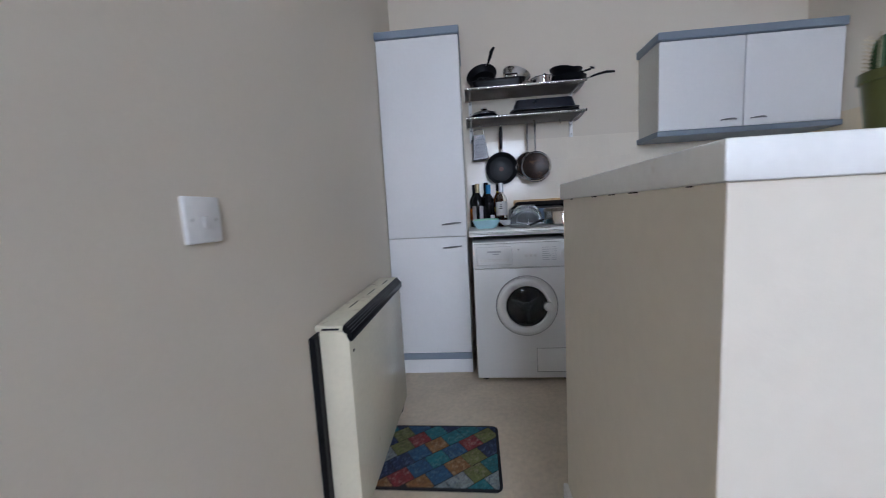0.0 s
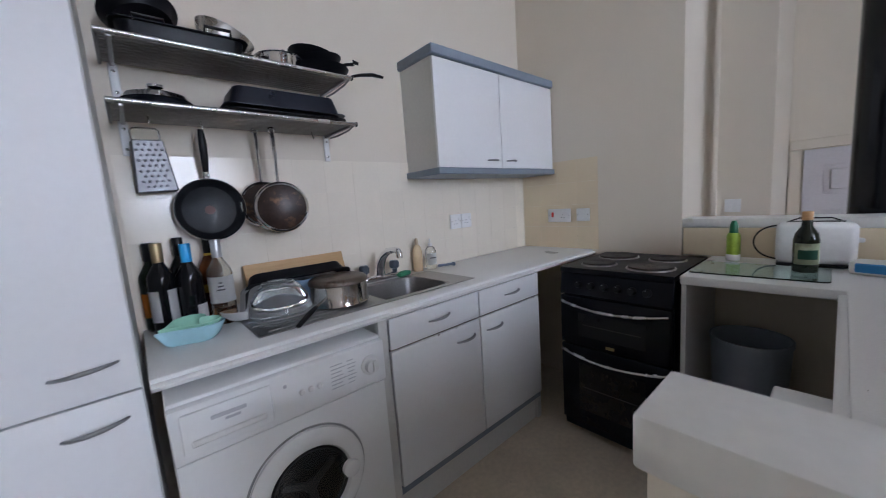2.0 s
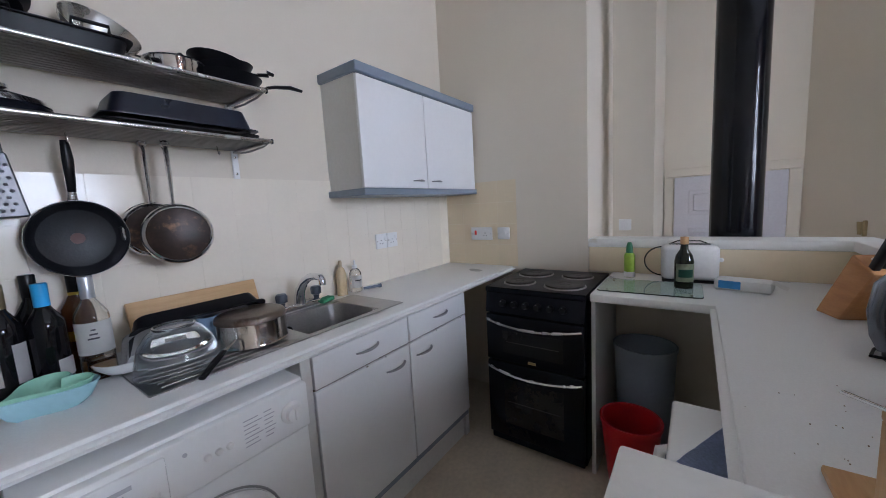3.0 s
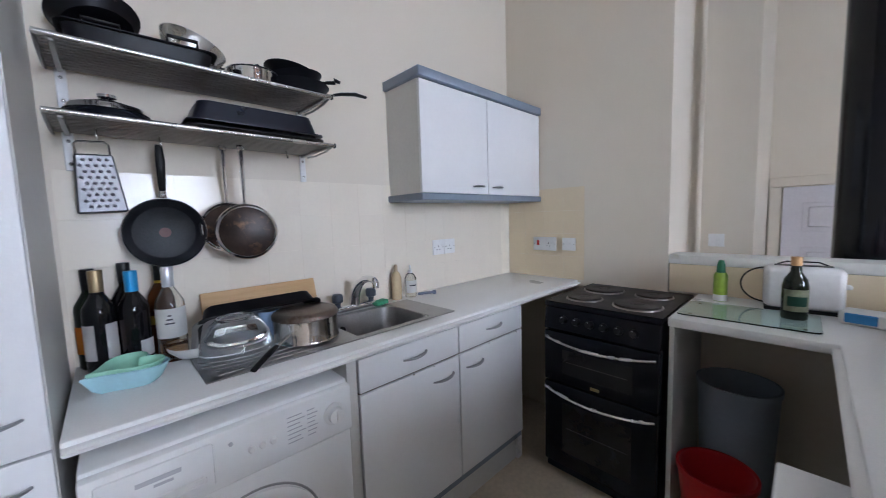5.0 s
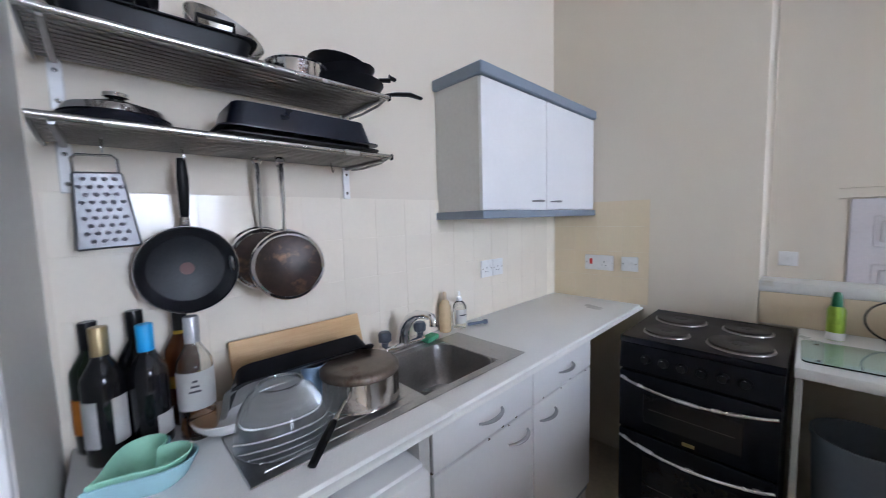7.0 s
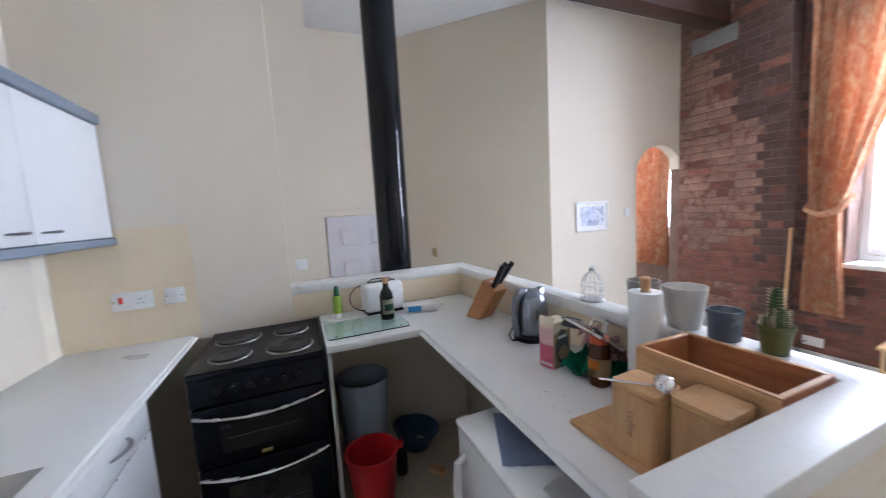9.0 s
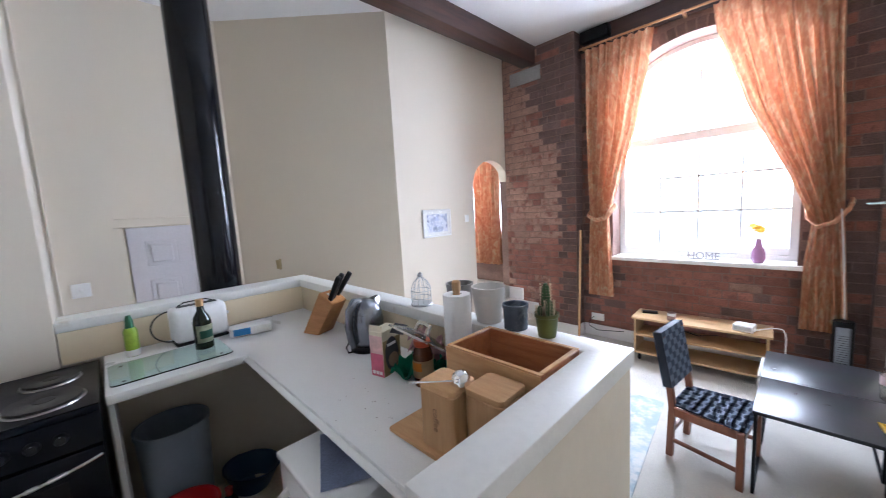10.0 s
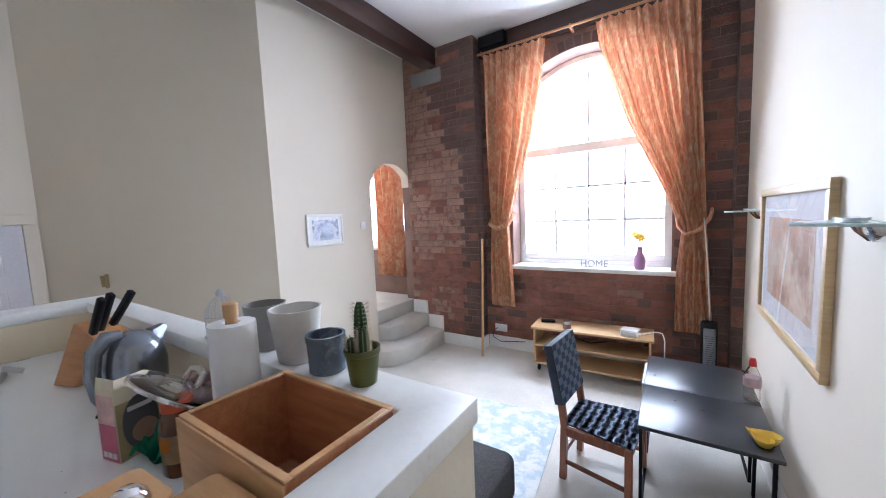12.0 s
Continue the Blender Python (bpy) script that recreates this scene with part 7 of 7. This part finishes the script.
def brick_bm(w, h=0.073, worn=0):
    b = box(-w / 2, w / 2, -0.012, 0.004, -h / 2, h / 2, 0.003)
    r = random.Random(worn)
    for v in b.verts:
        if v.co.y > 0:
            v.co += Vector((r.uniform(-0.002, 0.002), r.uniform(-0.003, 0.002), r.uniform(-0.002, 0.002)))
    return b


BRICKS = {(k, m): mesh_of("brick", brick_bm((0.222, 0.106)[k % 2], worn=k), BR[m]) for k in range(4) for m in range(3)}
rnd = random.Random(21)
spots = []


def free(x, z, w):
    """Clear of the window opening?"""
    if x + w / 2 < WX0 - 0.005 or x - w / 2 > WX1 + 0.005 or z + 0.037 < WSILL - 0.03:
        return True
    hw, cxm = (WX1 - WX0) / 2, (WX0 + WX1) / 2
    rise = WTOP - WSPR
    R = (hw * hw + rise * rise) / (2 * rise)
    zc = WTOP - R
    near = max(0.0, abs(x - cxm) - w / 2)
    if near >= hw:
        return True
    return z - 0.04 > zc + math.sqrt(max(0.0, R * R - near * near)) + 0.115


def lay(x0, x1, z0, z1, y, parent, test, kind_of):
    c = 0
    z = z0 + 0.041
    while z < z1:
        x = x0 + (0.0 if c % 2 else -0.056)
        head = c % 4 == 3
        while x < x1:
            w = 0.106 if head else 0.222
            a, b = max(x, x0), min(x + w, x1)
            if b - a > 0.03 and test((a + b) / 2, z, b - a):
                spots.append(((a + b) / 2, y, z, b - a, 1 if head else 0, kind_of((a + b) / 2, z), parent))
            x += w + 0.009
        z += 0.0822
        c += 1


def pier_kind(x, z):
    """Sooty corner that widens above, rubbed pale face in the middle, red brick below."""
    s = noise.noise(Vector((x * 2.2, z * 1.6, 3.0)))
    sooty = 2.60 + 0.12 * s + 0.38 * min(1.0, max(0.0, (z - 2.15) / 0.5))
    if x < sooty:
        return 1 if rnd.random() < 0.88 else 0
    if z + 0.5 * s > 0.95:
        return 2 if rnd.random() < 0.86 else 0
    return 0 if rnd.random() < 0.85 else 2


def wall_kind(x, z):
    s = noise.noise(Vector((x * 1.7, z * 1.9, 9.0)))
    if x < 0.5 or x > 2.1:
        return 1 if rnd.random() < 0.6 else 0
    return 0 if s < 0.25 or rnd.random() < 0.5 else (2 if rnd.random() < 0.4 else 1)


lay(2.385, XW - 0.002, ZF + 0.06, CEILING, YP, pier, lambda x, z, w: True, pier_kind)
lay(0.105, 2.375, ZF + 0.06, 3.15, YW, brick_wall, free, wall_kind)
lay(XL + 0.004, 0.098, ZF, CEILING, YP - 0.06, pier2, lambda x, z, w: True, lambda x, z: 0 if rnd.random() < 0.5 else 1)
lay(XW + 0.12, 3.6, 0.4, 2.9, YW, bpy.data.objects["wall_stair_window"], lambda x, z, w: x < 3.53, lambda x, z: 1)
single = [s for s in spots if s[6] in (pier, brick_wall) and 0.0 < s[2] < (2.6 if s[6] == pier else 1.25)][:300]
chosen = set(id(s) for s in single)
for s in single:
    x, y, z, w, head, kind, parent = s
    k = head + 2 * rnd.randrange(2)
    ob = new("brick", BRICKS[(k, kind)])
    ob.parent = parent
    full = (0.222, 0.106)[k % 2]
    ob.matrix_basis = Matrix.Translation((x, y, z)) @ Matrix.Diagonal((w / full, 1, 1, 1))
rest = {}
for s in spots:
    if id(s) not in chosen:
        rest.setdefault(s[6].name, []).append(s)
for parent, ss in rest.items():
    vs, fs, mi = [], [], []
    for x, y, z, w, head, kind, _ in ss:
        o = len(vs)
        j = [rnd.uniform(-0.002, 0.002) for _ in range(8)]
        d, e = y + 0.004 + j[0], 0.003
        back = [(x - w / 2, y - 0.01, z - 0.0365), (x + w / 2, y - 0.01, z - 0.0365), (x + w / 2, y - 0.01, z + 0.0365), (x - w / 2, y - 0.01, z + 0.0365)]
        mid = [(p[0], d - e, p[2]) for p in back]
        face = [(x - w / 2 + e, d, z - 0.0365 + e + j[1]), (x + w / 2 - e, d, z - 0.0365 + e + j[2]), (x + w / 2 - e, d, z + 0.0365 - e + j[3]), (x - w / 2 + e, d, z + 0.0365 - e + j[4])]
        vs += back + mid + face
        for a in (0, 4):
            for q in range(4):
                fs.append((o + a + q, o + a + (q + 1) % 4, o + a + 4 + (q + 1) % 4, o + a + 4 + q))
                mi.append(kind)
        fs.append((o + 8, o + 9, o + 10, o + 11))
        mi.append(kind)
    me = bpy.data.meshes.new("bricks")
    me.from_pydata(vs, [], fs)
    for m in BRJ:
        me.materials.append(m)
    me.polygons.foreach_set("material_index", mi)
    bm = bmesh.new()
    bm.from_mesh(me)
    bmesh.ops.recalc_face_normals(bm, faces=bm.faces[:])
    bm.to_mesh(me)
    bm.free()
    ob = new("bricks", me)
    ob.parent = bpy.data.objects[parent]
    ob["kind"] = "stuff"
# brick returns of the two piers
def brick_return(x, out, y0, y1, parent):
    """Courses on a narrow face that looks along x."""
    b, z, c = None, ZF + 0.10, 0
    while z < CEILING - 0.04:
        cut = y0 + (y1 - y0) * (0.42 if c % 2 else 1.0)
        for a, e in ((y0, cut), (cut + 0.008, y1)):
            if e - a > 0.03:
                d = out * (0.004 + rnd.uniform(-0.0015, 0.0015))
                b = box(min(x, x + d), max(x, x + d), a, e, z - 0.0365, z + 0.0365, 0.0015, bm=b)
        z += 0.0822
        c += 1
    ob = part("bricks", b, BRJ[1], parent)
    ob["kind"] = "stuff"


brick_return(2.38, -1, YW + 0.008, YP - 0.006, pier)
brick_return(0.10, 1, YW + 0.008, YP - 0.066, pier2)
# brick arch over the window
hw, cxm, rise = (WX1 - WX0) / 2, (WX0 + WX1) / 2, WTOP - WSPR
R = (hw * hw + rise * rise) / (2 * rise)
a0 = math.asin(hw / R)
am = mesh_of("arch_brick", moved(brick_bm(0.066, 0.104, 5), pose(0, 0, 0)), BR[1])
na = 22
for k in range(na):
    a = -a0 + 2 * a0 * (k + 0.5) / na
    ob = new("arch_brick", am)
    ob.parent = brick_wall
    ob.matrix_basis = pose(cxm + (R + 0.055) * math.sin(a), YW, WTOP - R + (R + 0.055) * math.cos(a), 0, math.degrees(a), 0)
